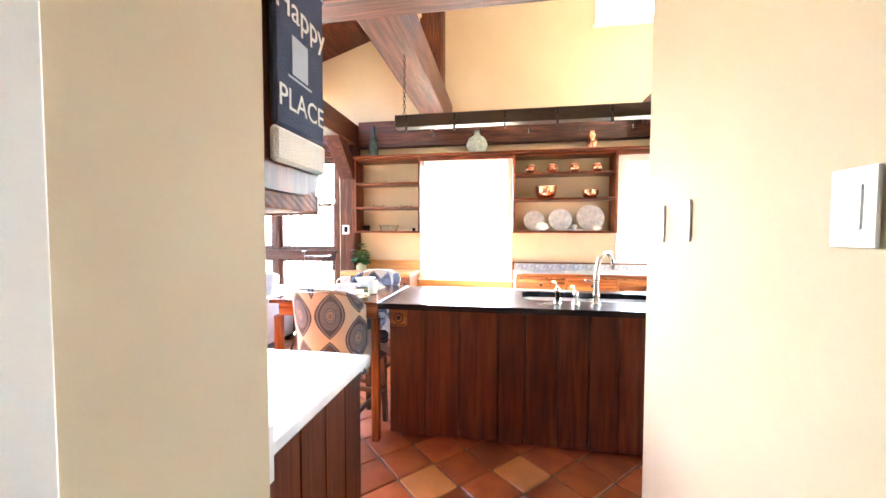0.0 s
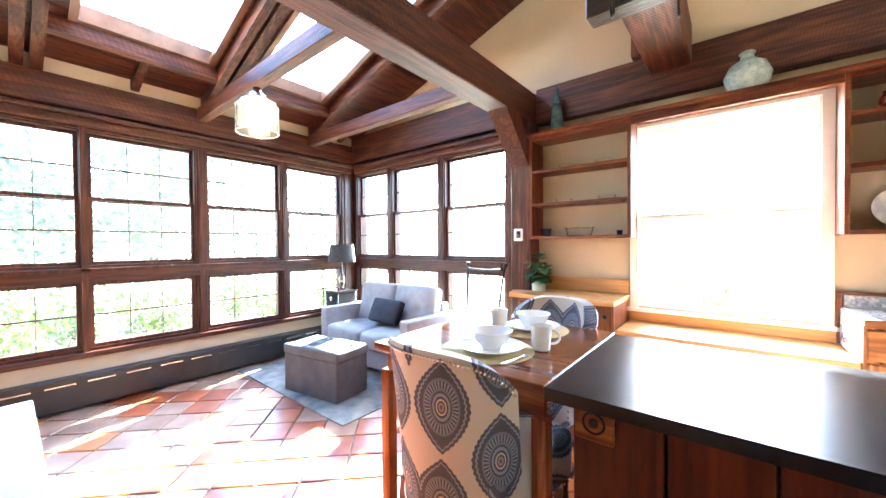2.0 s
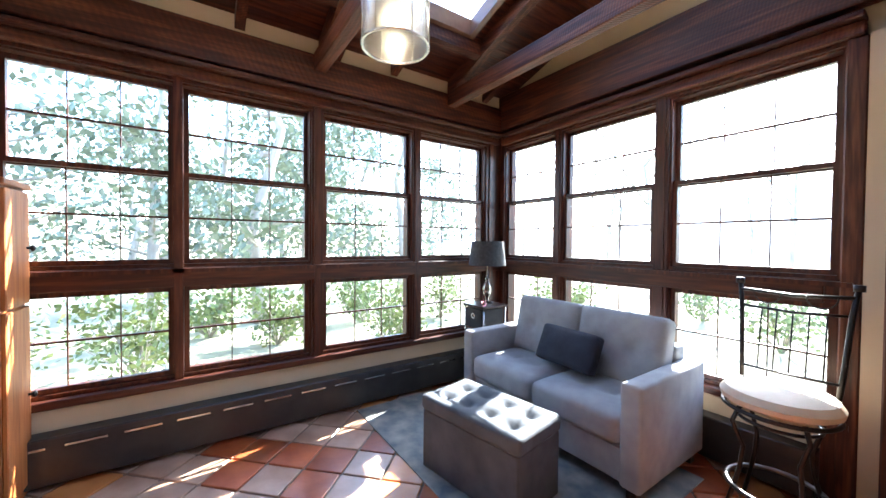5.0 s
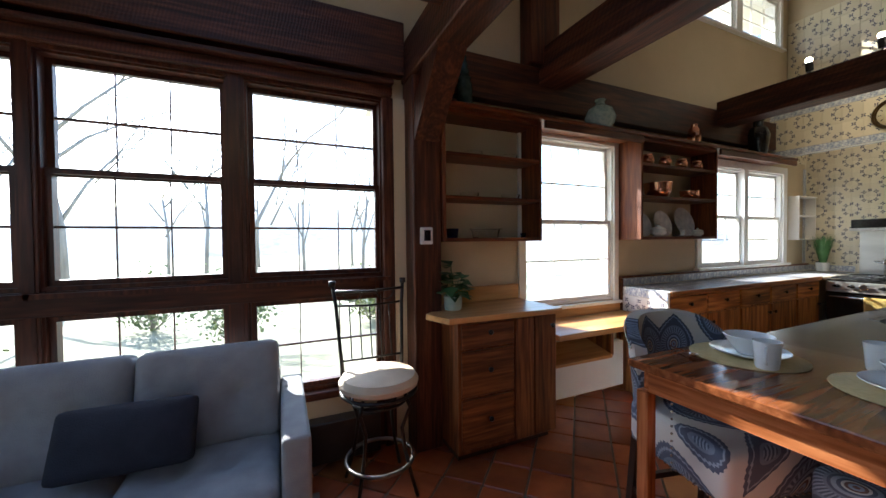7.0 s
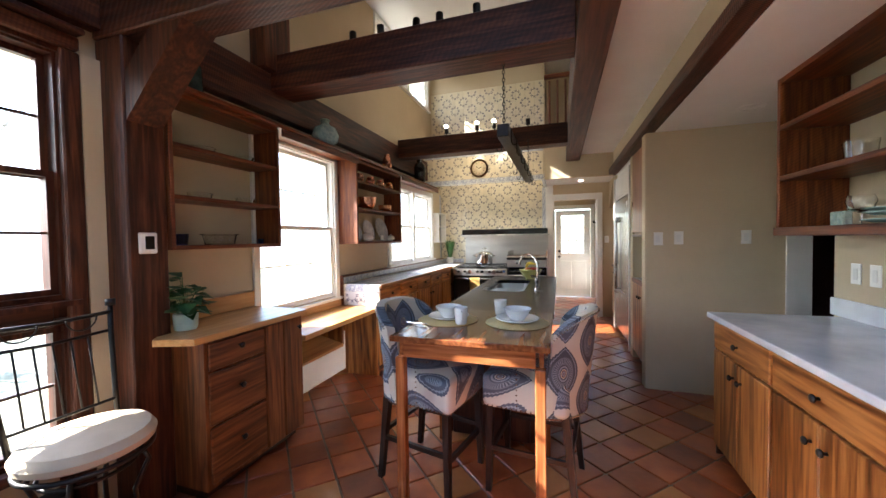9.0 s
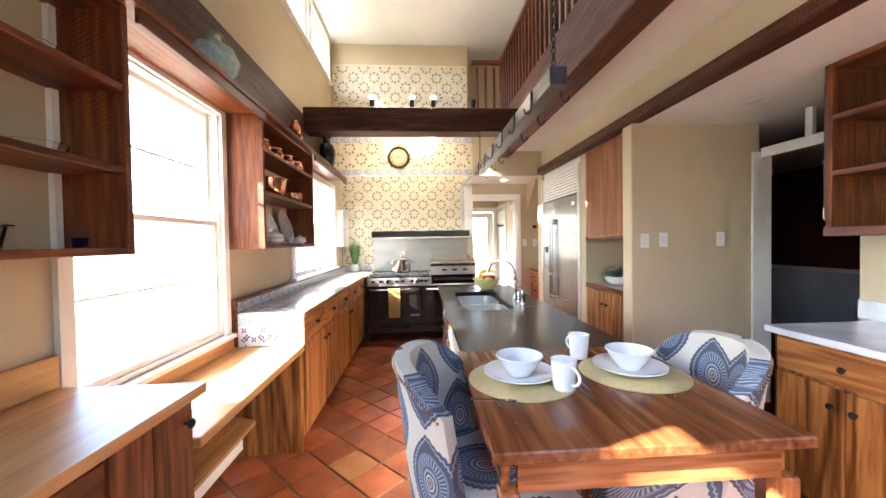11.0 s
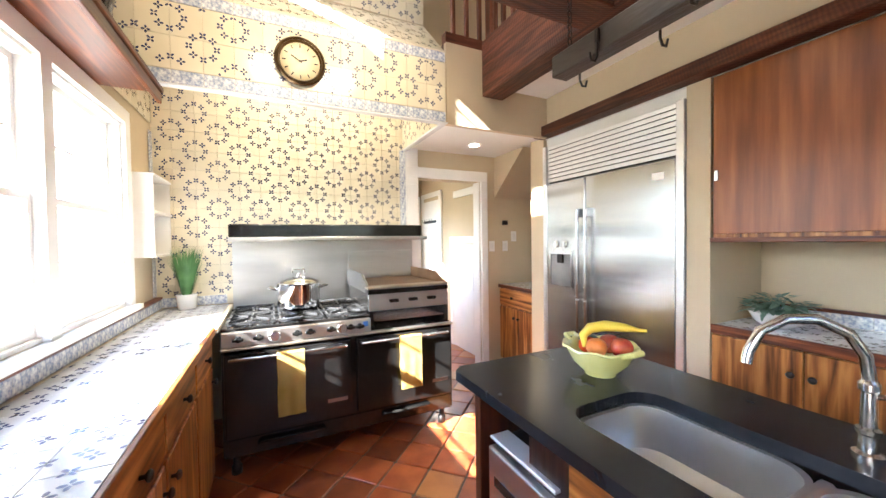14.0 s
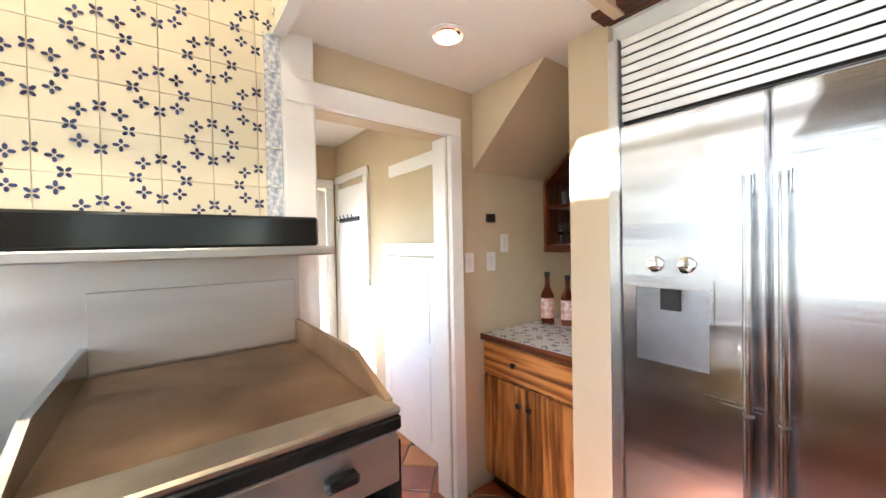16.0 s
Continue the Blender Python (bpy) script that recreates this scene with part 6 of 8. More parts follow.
PLATEC = noise_mat("gold_placemat", (.50, .38, .16), (.58, .45, .21), .7, scale=60, bump=.5, fine=300)
for x, y in ((-.74, 3.06), (-.76, 3.47)):
    bm = bmesh.new()
    lathe(bm, [(0, 0), (.18, 0), (.181, .002), (.18, .004), (0, .004)], 40, c=(0, 0, 0))
    for v_ in bm.verts:
        v_.co.x *= 1.0
    tagged(link_bm("placemat", bm, PLATEC, None, "round gold woven placemat on the table", loc=(x, y, .919)), category="placemat")
    bm = bmesh.new()
    lathe(bm, [(0, 0), (.07, 0), (.11, .012), (.125, .020), (.124, .023), (.105, .016), (.07, .006), (0, .005)], 36)
    tagged(link_bm("saucer", bm, CHINA, None, "white china plate on the placemat", smooth=True, loc=(x + .02, y, .9235)), category="plate")
    bm = bmesh.new()
    lathe(bm, [(0, 0), (.035, 0), (.04, .006), (.062, .035), (.078, .066), (.081, .068), (.079, .071), (.074, .066), (.056, .034), (.03, .012), (0, .010)], 36)
    tagged(link_bm("cereal_bowl", bm, CHINA, None, "white china bowl standing on the plate", smooth=True, loc=(x + .02, y, .9295)), category="bowl")


def mug(x, y, z, rz, mat=None, name="mug", label="white china mug on the placemat", s=1.0, belly=False):
    g = empty(name, (x, y, z), label, "mug", "", rz)
    bm_ = bmesh.new()
    if belly:
        lathe(bm_, [(0, 0), (.026 * s, 0), (.040 * s, .012 * s), (.047 * s, .035 * s), (.042 * s, .060 * s), (.033 * s, .070 * s), (.036 * s, .082 * s), (.033 * s, .081 * s), (.030 * s, .070 * s), (.040 * s, .035 * s), (0, .008 * s)], 28)
    else:
        lathe(bm_, [(0, 0), (.030 * s, 0), (.033 * s, .005 * s), (.040 * s, .09 * s), (.041 * s, .095 * s), (.038 * s, .094 * s), (.030 * s, .010 * s), (0, .008 * s)], 28)
    part("cup", bm_, mat or CHINA, g, smooth=True)
    bm_ = bmesh.new()
    tube(bm_, [((.036 + .032 * math.sin(t)) * s, 0, (.051 + .027 * math.cos(t)) * s) for t in [k * math.pi / 12 for k in range(13)]], .0045 * s, 8)
    part("mug_handle", bm_, mat or CHINA, g, smooth=True)
    return g


for sx_, sy_, sr in ((-.585, 3.00, 75), (-.93, 3.60, 255)):
    bm = bmesh.new()
    tube(bm, [(-.07, 0, .004), (-.03, 0, .004), (.02, 0, .007), (.035, 0, .006)], [.0035, .0025, .0022, .0035], 8)
    bmesh.ops.create_icosphere(bm, subdivisions=2, radius=1, matrix=pose(.050, 0, .007) @ Matrix.Diagonal((.020, .013, .004, 1)))
    ob = link_bm("teaspoon", bm, CHROME, None, "small polished steel spoon on the table", smooth=True, loc=(sx_, sy_, .9232))
    ob.rotation_euler = (0, 0, radians(sr))
    tagged(ob, category="spoon")
mug(-.86, 3.36, .9235, 200)
mug(-.57, 3.18, .9235, 20)

# ---- contents of the shelves ----
for k in range(4):
    mug(.66 + .24 * k, 4.91, 2.046, 20 + 10 * k, COPPER, "copper_mug", "small round-bellied copper mug on the top shelf", 1.15, True)
for x, r, h in ((.84, .125, .135), (1.32, .092, .085)):
    bm = bmesh.new()
    lathe(bm, [(0, 0), (r * .40, 0), (r * .66, h * .07), (r * .83, h * .24), (r * .91, h * .5), (r * .95, h * .96), (r * 1.0, h), (r * .93, h * .98), (r * .88, h * .5), (r * .78, h * .24), (0, .008)], 30)
    tagged(link_bm("copper_bowl", bm, COPPER, None, "polished copper bowl on the middle shelf", smooth=True, loc=(x, 4.94, 1.761)), category="bowl")
PRINT = noise_mat("patterned_china", (.50, .52, .56), (.76, .76, .75), .15, scale=22, bump=0, detail=3)
for x, r in ((.72, .118), (1.01, .128), (1.34, .150)):
    bm = bmesh.new()
    lathe(bm, [(0, 0), (r * .6, 0), (r, .016), (r, .019), (r * .6, .005), (0, .005)], 40, m=pose(0, 0, 0, 75, 0, 0))
    tagged(link_bm("display_plate", bm, PRINT, None, "patterned china plate propped against the shelf back", smooth=True, loc=(x, 5.02, 1.397 + r * .97)), category="plate")
for x, pot_size in ((.80, 1.6), (1.38, 1.2)):
    g = empty("sugar_pot" if x > 1 else "small_pot", (x, 4.90, 1.397), "small white china pot with a lid", "pot")
    bm = bmesh.new()
    lathe(bm, [(0, 0), (.030, 0), (.026, .006), (.040, .014), (.044, .026), (.038, .036), (.043, .040)], 24)
    bmesh.ops.scale(bm, vec=(pot_size, pot_size, pot_size), verts=bm.verts)
    part("pot_body", bm, CHINA, g, smooth=True)
    bm = bmesh.new()
    lathe(bm, [(.043, .040), (.034, .050), (.016, .057), (.006, .060), (.009, .067), (0, .071)], 24)
    bmesh.ops.scale(bm, vec=(pot_size, pot_size, pot_size), verts=bm.verts)
    part("pot_lid", bm, CHINA, g, smooth=True)
    for side_ in (-1, 1):
        bm = bmesh.new()
        tube(bm, [(side_ * .040, 0, .030), (side_ * .052, 0, .032), (side_ * .050, 0, .022), (side_ * .040, 0, .018)], .0035, 6)
        bmesh.ops.scale(bm, vec=(pot_size, pot_size, pot_size), verts=bm.verts)
        part("pot_ear", bm, CHINA, g, smooth=True)
bm = bmesh.new()
lathe(bm, [(0, 0), (.06, 0), (.09, .010), (.09, .014), (.06, .006), (0, .006)], 32)
tagged(link_bm("side_plate", bm, PRINT, None, "grey patterned plate lying flat on the shelf", smooth=True, loc=(1.15, 4.90, 1.397)), category="plate")
mug(1.15, 4.90, 1.4045, 30, CHINA, "teacup", "white teacup on a flat plate", .62)
for x, z in ((-1.12, 1.971), (-.82, 1.971), (-1.15, 1.681), (-.80, 1.681)):
    glass_cup("glass_dish", x, 4.96, z, .07, .035, "shallow clear glass dish on the shelf")
bm = bmesh.new()
lathe(bm, [(0, 0), (.10, 0), (.115, .06), (.13, .062), (.13, .066), (.11, .066), (.095, .006), (0, .006)], 32)
for v_ in bm.verts:
    v_.co.y *= .62
tagged(link_bm("casserole_dish", bm, GLASS, None, "oval clear glass baking dish on the lowest shelf", smooth=True, loc=(-1.02, 4.96, 1.396)), category="dish")
BLUEG = glass_mat("cobalt_glass", (.04, .06, .45))
glass_cup("blue_jar", -1.30, 4.94, 1.396, .045, .065, "cobalt blue glass jar on the lowest shelf", mat=BLUEG)
glass_cup("blue_tumbler", -.70, 4.94, 1.396, .022, .035, "tiny blue glass on the lowest shelf", mat=BLUEG)

TEAL = noise_mat("dark_teal_glaze", (.02, .045, .045), (.06, .11, .10), .12, scale=20, bump=.2)
SEAG = noise_mat("pale_green_glass", (.28, .38, .34), (.50, .58, .50), .12, scale=30, bump=.9, fine=60)


def turned(name, x, y, z, prof, mat, label, category, n_=28):
    bm_ = bmesh.new()
    lathe(bm_, prof, n_)
    return tagged(link_bm(name, bm_, mat, None, label, smooth=True, loc=(x, y, z)), category=category)


turned("tall_bottle", -1.20, 4.93, 2.286, [(0, 0), (0.05362, 0), (0.0585, 0.0312), (0.05362, 0.1716), (0.04388, 0.2028), (0.04875, 0.2184), (0.02925, 0.2496), (0.03413, 0.2652), (0.02145, 0.2964), (0.02535, 0.312), (0.01462, 0.3432), (0.01755, 0.3666), (0, 0.4056)], TEAL, "dark teal glazed bottle with ridged neck on the ledge", "bottle")
turned("glass_flask", .06, 4.90, 2.286, [(0, 0), (0.065, 0), (0.1105, 0.052), (0.1235, 0.104), (0.0975, 0.169), (0.039, 0.208), (0.0338, 0.234), (0.0442, 0.247), (0.039, 0.2535), (0, 0.247)], SEAG, "textured pale green glass flask on the ledge", "bottle")
turned("copper_jug", 1.32, 4.90, 2.286, [(0, 0), (.045, 0), (.05, .01), (.06, .08), (.05, .15), (.028, .18), (.032, .20), (.02, .21), (0, .215)], COPPER, "polished copper jug on the ledge", "jug")
turned("black_vase", 2.52, 4.93, 2.286, [(0, 0), (.07, 0), (.075, .02), (.10, .16), (.105, .24), (.08, .31), (.045, .34), (.045, .39), (.07, .42), (.062, .425), (.035, .40), (0, .39)], ENAMEL, "tall glossy black vase on the ledge", "vase")


# ---- plants ----
def leafy(name, x, y, z, pot_prof, pot_mat, label, n_leaf, spread, height, leaf_len, leaf_w, seed, mat=None, upright=False):
    p = empty(name, (x, y, z), label, "plant")
    bm_ = bmesh.new()
    lathe(bm_, pot_prof, 24)
    part("planter", bm_, pot_mat, p, smooth=True)
    r_ = random.Random(seed)
    bm_ = bmesh.new()
    top = max(q[1] for q in pot_prof)
    for _ in range(n_leaf):
        a = r_.uniform(0, 6.283)
        rad = spread * math.sqrt(r_.random())
        if upright:
            base = Vector((math.cos(a) * spread * .25 * r_.random(), math.sin(a) * spread * .25 * r_.random(), top - .01))
            tip = Vector((math.cos(a) * rad, math.sin(a) * rad, top + height * r_.uniform(.7, 1)))
            side = Vector((-math.sin(a), math.cos(a), 0)) * leaf_w / 2
            mid = base.lerp(tip, .5) + Vector((0, 0, height * .06))
            vs = [bm_.verts.new(q) for q in (base - side, base + side, mid + side, tip, mid - side)]
            bm_.faces.new(vs)
            continue
        c_ = Vector((math.cos(a) * rad, math.sin(a) * rad, top + height * r_.random() * (1.1 - rad / spread * .6)))
        d_ = Vector((math.cos(a + r_.uniform(-.6, .6)), math.sin(a + r_.uniform(-.6, .6)), r_.uniform(-.7, .4))).normalized()
        s_ = d_.cross(Vector((0, 0, 1))).normalized() * leaf_w * r_.uniform(.35, .6)
        up_ = Vector((0, 0, leaf_w * .12))
        L = leaf_len * r_.uniform(.6, 1.1)
        a0_, t_ = bm_.verts.new(c_), bm_.verts.new(c_ + d_ * L)
        m1, m2 = bm_.verts.new(c_ + d_ * L * .4 + s_ + up_), bm_.verts.new(c_ + d_ * L * .4 - s_ + up_)
        mm = bm_.verts.new(c_ + d_ * L * .45)
        for q in ((a0_, m1, mm), (m1, t_, mm), (t_, m2, mm), (m2, a0_, mm)):
            bm_.faces.new(q)
        tube(bm_, [(0, 0, top - .02), tuple(c_ * .5 + Vector((0, 0, top * .5))), tuple(c_)], .0012, 3)
    part("foliage", bm_, mat or LEAF, p)
    return p


POTG = noise_mat("sage_pot_glaze", (.45, .55, .46), (.66, .70, .60), .3, scale=12)
leafy("potted_pothos", -1.34, 4.86, .915, [(0, 0), (.052, 0), (.058, .01), (.062, .09), (.056, .09), (.05, .07), (0, .07)], POTG, "green leafy pothos in a small sage pot", 46, .065, .24, .10, .11, 3)
leafy("potted_grass", 3.88, 4.86, .945, [(0, 0), (.058, 0), (.068, .11), (.062, .11), (.056, .09), (0, .09)], CHINA, "upright grass plant in a white pot", 320, .13, .36, .1, .008, 5, noise_mat("grass_blade", (.06, .16, .05), (.14, .30, .10), .5, scale=9), True)
SUCC = noise_mat("succulent_leaf", (.05, .11, .07), (.20, .30, .22), .5, scale=9)
leafy("succulent_bowl", 1.58, 1.80, .935, [(0, 0), (.06, 0), (.10, .03), (.13, .085), (.122, .085), (.09, .03), (0, .03)], CHINA, "mixed succulents in a white oval bowl", 150, .13, .10, .07, .03, 7, SUCC)
leafy("lavender_pot", -4.03, 1.50, 1.602, [(0, 0), (.06, 0), (.075, .12), (.066, .12), (.06, .10), (0, .10)], noise_mat("wicker_pot", (.16, .11, .07), (.30, .22, .14), .8, scale=40, bump=.8), "lavender in a woven pot on the pine cabinet", 160, .14, .26, .1, .010, 9, noise_mat("lavender_leaf", (.14, .18, .14), (.30, .26, .36), .7, scale=7), True)

# thermostat, switches, outlets
tm = empty("thermostat", (-1.53, 4.858, 1.41), "white wall thermostat with a dark screen on the post", "thermostat")
part("case", boxes((-.043, .043, -.018, 0, -.055, .055), bevel=.006), TRIM, tm)
part("screen", boxes((-.018, .026, -.0195, -.0182, -.032, .036)), ENAMEL, tm)


def switch(x, y, z, axis, out, label, n_=1, kind="light_switch"):
    s = empty(kind, (x, y, z), label, "switch" if kind == "light_switch" else "outlet")
    w_ = .036 + .023 * (n_ - 1)

    def b3(a0_, a1_, d0, d1, z0, z1):
        d0, d1 = sorted((d0 * out, d1 * out))
        return (a0_, a1_, d0, d1, z0, z1) if axis == "y" else (d0, d1, a0_, a1_, z0, z1)

    part("cover_plate", boxes(b3(-w_, w_, .001, .007, -.058, .058), bevel=.002), TRIM, s)
    for k in range(n_):
        c_ = (k - (n_ - 1) / 2) * .046
        part("rocker", boxes(b3(c_ - .016, c_ + .016, .0060, .0095, -.033, .033), bevel=.002), CHINA, s)
    return s


switch(.86, 1.975, 1.38, "x", -1, "cream wall switch plate on the beige wall")
switch(.86, 1.815, 1.385, "x", -1, "white rocker switch on the beige wall")
switch(.86, 1.32, 1.385, "x", -1, "white rocker switch near the doorway")
switch(4.02, 1.86, 1.36, "x", -1, "white rocker switch in the alcove")
switch(4.02, 2.04, 1.36, "x", -1, "white rocker switch beside the hall door")
switch(4.02, 1.74, 1.47, "x", -1, "cream switch plate in the alcove")
tagged(box_thing("wall_sensor", (4.0, 4.019, 1.83, 1.90, 1.60, 1.65), BLACK, "small black wall sensor", "sensor", bevel=.003))
for x in (-.205, -.337, -.484):
    switch(x, 1.24, 1.176, "y", 1, "white outlet plate over the marble counter", kind="wall_outlet")
box_thing("motion_sensor", (-4.128, -4.09, 1.37, 1.42, 2.50, 2.59), TRIM, "small white motion sensor on the beam", "sensor", bevel=.004)

# ---- marble counter and the shelf above ----
for i, (a, b) in enumerate(((-1.455, -.80), (-.80, -.15))):
    c = cabinet("oak base cabinet, drawer over two doors, marble on top", (a + .001, b - .001, 1.25, 1.88, 0, .878), OAK[2], "base cabinets under the marble")
    front("drawer", c, "y", 1.88, a + .01, b - .01, .70, .868, 1, OAK[0], [((a + b) / 2, .785)])
    m_ = (a + b) / 2
    front("door", c, "y", 1.88, a + .01, m_, .09, .69, 1, OAK[2], [(m_ - .045, .60)])
    front("door", c, "y", 1.88, m_, b - .01, .09, .69, 1, OAK[2], [(m_ + .045, .60)])
ep = empty("cabinet_end", (0, 0, 0), "end of the cabinet clad in dark upright boards", "panel")
for k in range(5):
    y = 1.25 + .126 * k
    part("cladding_board", boxes((-.148, -.132, y + .002, y + .124, .01, .877), bevel=.002), REDW[2], ep)
it = link_bm("marble_worktop", boxes((-1.475, -.115, 1.245, 1.925, .880, .915), bevel=.006, seg=2), MARBLE, None, "white veined marble worktop")
tagged(it, category="worktop")
tagged(link_bm("marble_upstand", boxes((-1.475, -.035, 1.243, 1.262, .916, 1.02), bevel=.003), MARBLE, None, "white marble upstand against the wall"), category="upstand")
us = open_shelf("dark wooden wall shelf with glasses and green plates", -1.46, -.12, 1.245, 1.57, 1.40, 2.33, (1.40, 1.72, 2.02), SHELF, t=.03)
part("shelf_top", boxes((-1.43, -.15, 1.245, 1.565, 2.30, 2.33)), SHELF[0], us)
part("front_rail", boxes((-1.46, -.12, 1.571, 1.585, 1.395, 1.445), bevel=.003), SHELF[0], us)
for k, (r, z) in enumerate(((.12, 1.431), (.125, 1.452), (.12, 1.485), (.125, 1.503))):
    turned("green_plate", -.72, 1.40, z, [(0, 0), (r * .7, 0), (r, .012), (r, .016), (r * .7, .005), (0, .005)], noise_mat("celadon", (.30, .42, .38), (.38, .50, .45), .2, scale=6), "pale green plate in a stack on the shelf", "plate")
glass_cup("glass_vase", -.52, 1.42, 1.431, .055, .16, "clear stemmed glass on the shelf", True)
glass_cup("round_glass", -.48, 1.40, 1.751, .065, .11, "round clear glass on the shelf", False)
box_thing("glass_block", (-.44, -.34, 1.40, 1.44, 1.431, 1.52), SEAG, "small square block of patterned glass", "ornament", bevel=.006)
bm = bmesh.new()
add_box(bm, -.15, .15, -.08, .08, 0, .03, bevel=.012, m=pose(0, 0, .0, ry=-8))
tagged(link_bm("serving_tray", bm, ENAMEL, None, "black serving tray on the top shelf", loc=(-.85, 1.38, 2.075)), category="tray")
bm = bmesh.new()
r_ = random.Random(8)
hy = empty("hydrangea_vase", (-1.06, 1.42, .916), "blue hydrangea in a small white vase", "plant")
lathe(bm, [(0, 0), (.035, 0), (.045, .04), (.03, .09), (.034, .10), (.026, .10), (0, .08)], 20)
part("vase_body", bm, CHINA, hy, smooth=True)
bm = bmesh.new()
for _ in range(160):
    d_ = Vector([r_.gauss(0, 1) for _ in range(3)]).normalized() * .06
    c_ = Vector((0, 0, .16)) + d_
    u_ = d_.orthogonal().normalized() * .014
    w_ = d_.cross(u_).normalized() * .014
    bm.faces.new([bm.verts.new(c_ + q) for q in (u_, w_, -u_, -w_)])
part("blossom", bm, noise_mat("hydrangea_petal", (.05, .08, .42), (.18, .25, .62), .6, scale=25), hy)

# cutting board and towel on the end of the shelf
bm = bmesh.new()
outline = [(1.24, 2.35), (1.24, 1.50), (1.27, 1.455), (1.33, 1.435), (1.48, 1.435), (1.53, 1.455), (1.55, 1.50), (1.55, 2.35)]
a = [bm.verts.new((-.118, y, z)) for y, z in outline]
b = [bm.verts.new((-.098, y, z)) for y, z in outline]
bm.faces.new(a)
bm.faces.new(b[::-1])
for i in range(len(a)):
    bm.faces.new((a[i], a[(i + 1) % len(a)], b[(i + 1) % len(b)], b[i]))
tagged(link_bm("cutting_board", bm, SHELF[2], None, "large wooden board with rounded corners on the shelf's end"), category="board")
tw_ = empty("kitchen_towel", (0, 0, 0), "navy kitchen towel with white lettering and a white hem", "towel")
bm = bmesh.new()
NB = noise_mat("navy_towel_cloth", (.030, .040, .085), (.045, .058, .115), .9, scale=12, bump=.6, fine=260)
WB = noise_mat("white_towel_cloth", (.66, .64, .60), (.74, .72, .68), .9, scale=12, bump=.6, fine=260)
add_box(bm, -.094, -.078, 1.345, 1.535, 1.56, 2.25, bevel=.006)
part("cloth", bm, NB, tw_)
part("hem", boxes((-.095, -.076, 1.342, 1.538, 1.488, 1.558), bevel=.007), WB, tw_)


def text(parent, body, size, m, mat, name="lettering"):
    cu = bpy.data.curves.new(name, "FONT")
    cu.body, cu.size, cu.extrude, cu.align_x = body, size, .0006, "CENTER"
    cu.materials.append(mat)
    ob = new(name, cu)
    ob.parent = parent
    ob.matrix_local = m
    return ob


TM = Matrix.Translation((-.0765, 1.44, -.035)) @ Euler((radians(90), 0, radians(90))).to_matrix().to_4x4()
text(tw_, "PLACE", .062, Matrix.Translation((0, 0, 1.635)) @ TM, WB)
text(tw_, "Happy", .075, Matrix.Translation((0, 0, 1.82)) @ TM, WB)
text(tw_, "WELCOME", .042, Matrix.Translation((0, 0, 1.935)) @ TM, WB)
part("printed_cup", boxes((-.0775, -.0765, 1.40, 1.46, 1.675, 1.755), (-.0775, -.0765, 1.385, 1.475, 1.665, 1.67)), noise_mat("print_grey", (.3, .33, .4), (.4, .43, .5), .9), tw_)

# ---- sitting corner ----
def cushion(bm_, x0, x1, y0, y1, z0, z1, puff=.03, tufts=(), n_=14, m=None):
    """A soft block: rounded edges, a domed top, and buttons that draw it in."""
    vs = []
    cx, cy, cz = (x0 + x1) / 2, (y0 + y1) / 2, (z0 + z1) / 2
    old = set(bm_.verts)
    r = bmesh.ops.create_cube(bm_, size=2)
    fs = list({f for v_ in r["verts"] for f in v_.link_faces})
    es = list({e_ for f in fs for e_ in f.edges})
    bmesh.ops.subdivide_edges(bm_, edges=es, cuts=n_, use_grid_fill=True)
    vs = [v_ for v_ in bm_.verts if v_ not in old]
    hx, hy_, hz = (x1 - x0) / 2, (y1 - y0) / 2, (z1 - z0) / 2
    rr = min(hx, hy_, hz) * .55
    for v_ in vs:
        u_, w_, t_ = v_.co
        p = Vector((u_ * hx, w_ * hy_, t_ * hz))
        q = Vector((max(-hx + rr, min(hx - rr, p.x)), max(-hy_ + rr, min(hy_ - rr, p.y)), max(-hz + rr, min(hz - rr, p.z))))
        d_ = p - q
        if d_.length > 1e-6:
            p = q + d_.normalized() * rr
        dome = (1 - u_ * u_) * (1 - w_ * w_)
        p.z += puff * dome * (1 if t_ > 0 else .3) * abs(t_)
        for tx, ty in tufts:
            dd = math.hypot((u_ - tx) * hx, (w_ - ty) * hy_)
            p.z -= (.040 * math.exp(-(dd / .035) ** 2) + .022 * math.exp(-(dd / .10) ** 2)) * (1 if t_ > .5 else 0)
        v_.co = p + Vector((cx, cy, cz))
    if m is not None:
        bmesh.ops.transform(bm_, matrix=m, verts=vs)


SX0, SX1, SY0, SY1 = -3.70, -2.29, 4.18, 4.93
so = empty("loveseat", (0, 0, 0), "light grey linen loveseat with tufted cushions", "sofa")
part("base", boxes((SX0 + .11, SX1 - .11, SY0 + .03, SY1, .08, .27), bevel=.012), SOFA_M, so)
part("back_frame", boxes((SX0 + .11, SX1 - .11, SY1 - .12, SY1, .27, .70), bevel=.02, seg=3), SOFA_M, so)
for x in (SX0, SX1 - .11):
    bm = bmesh.new()
    vs = add_box(bm, x, x + .11, SY0, SY1, .08, .62, bevel=.018, seg=3)
    part("arm", bm, SOFA_M, so, smooth=True)
mx = (SX0 + SX1) / 2
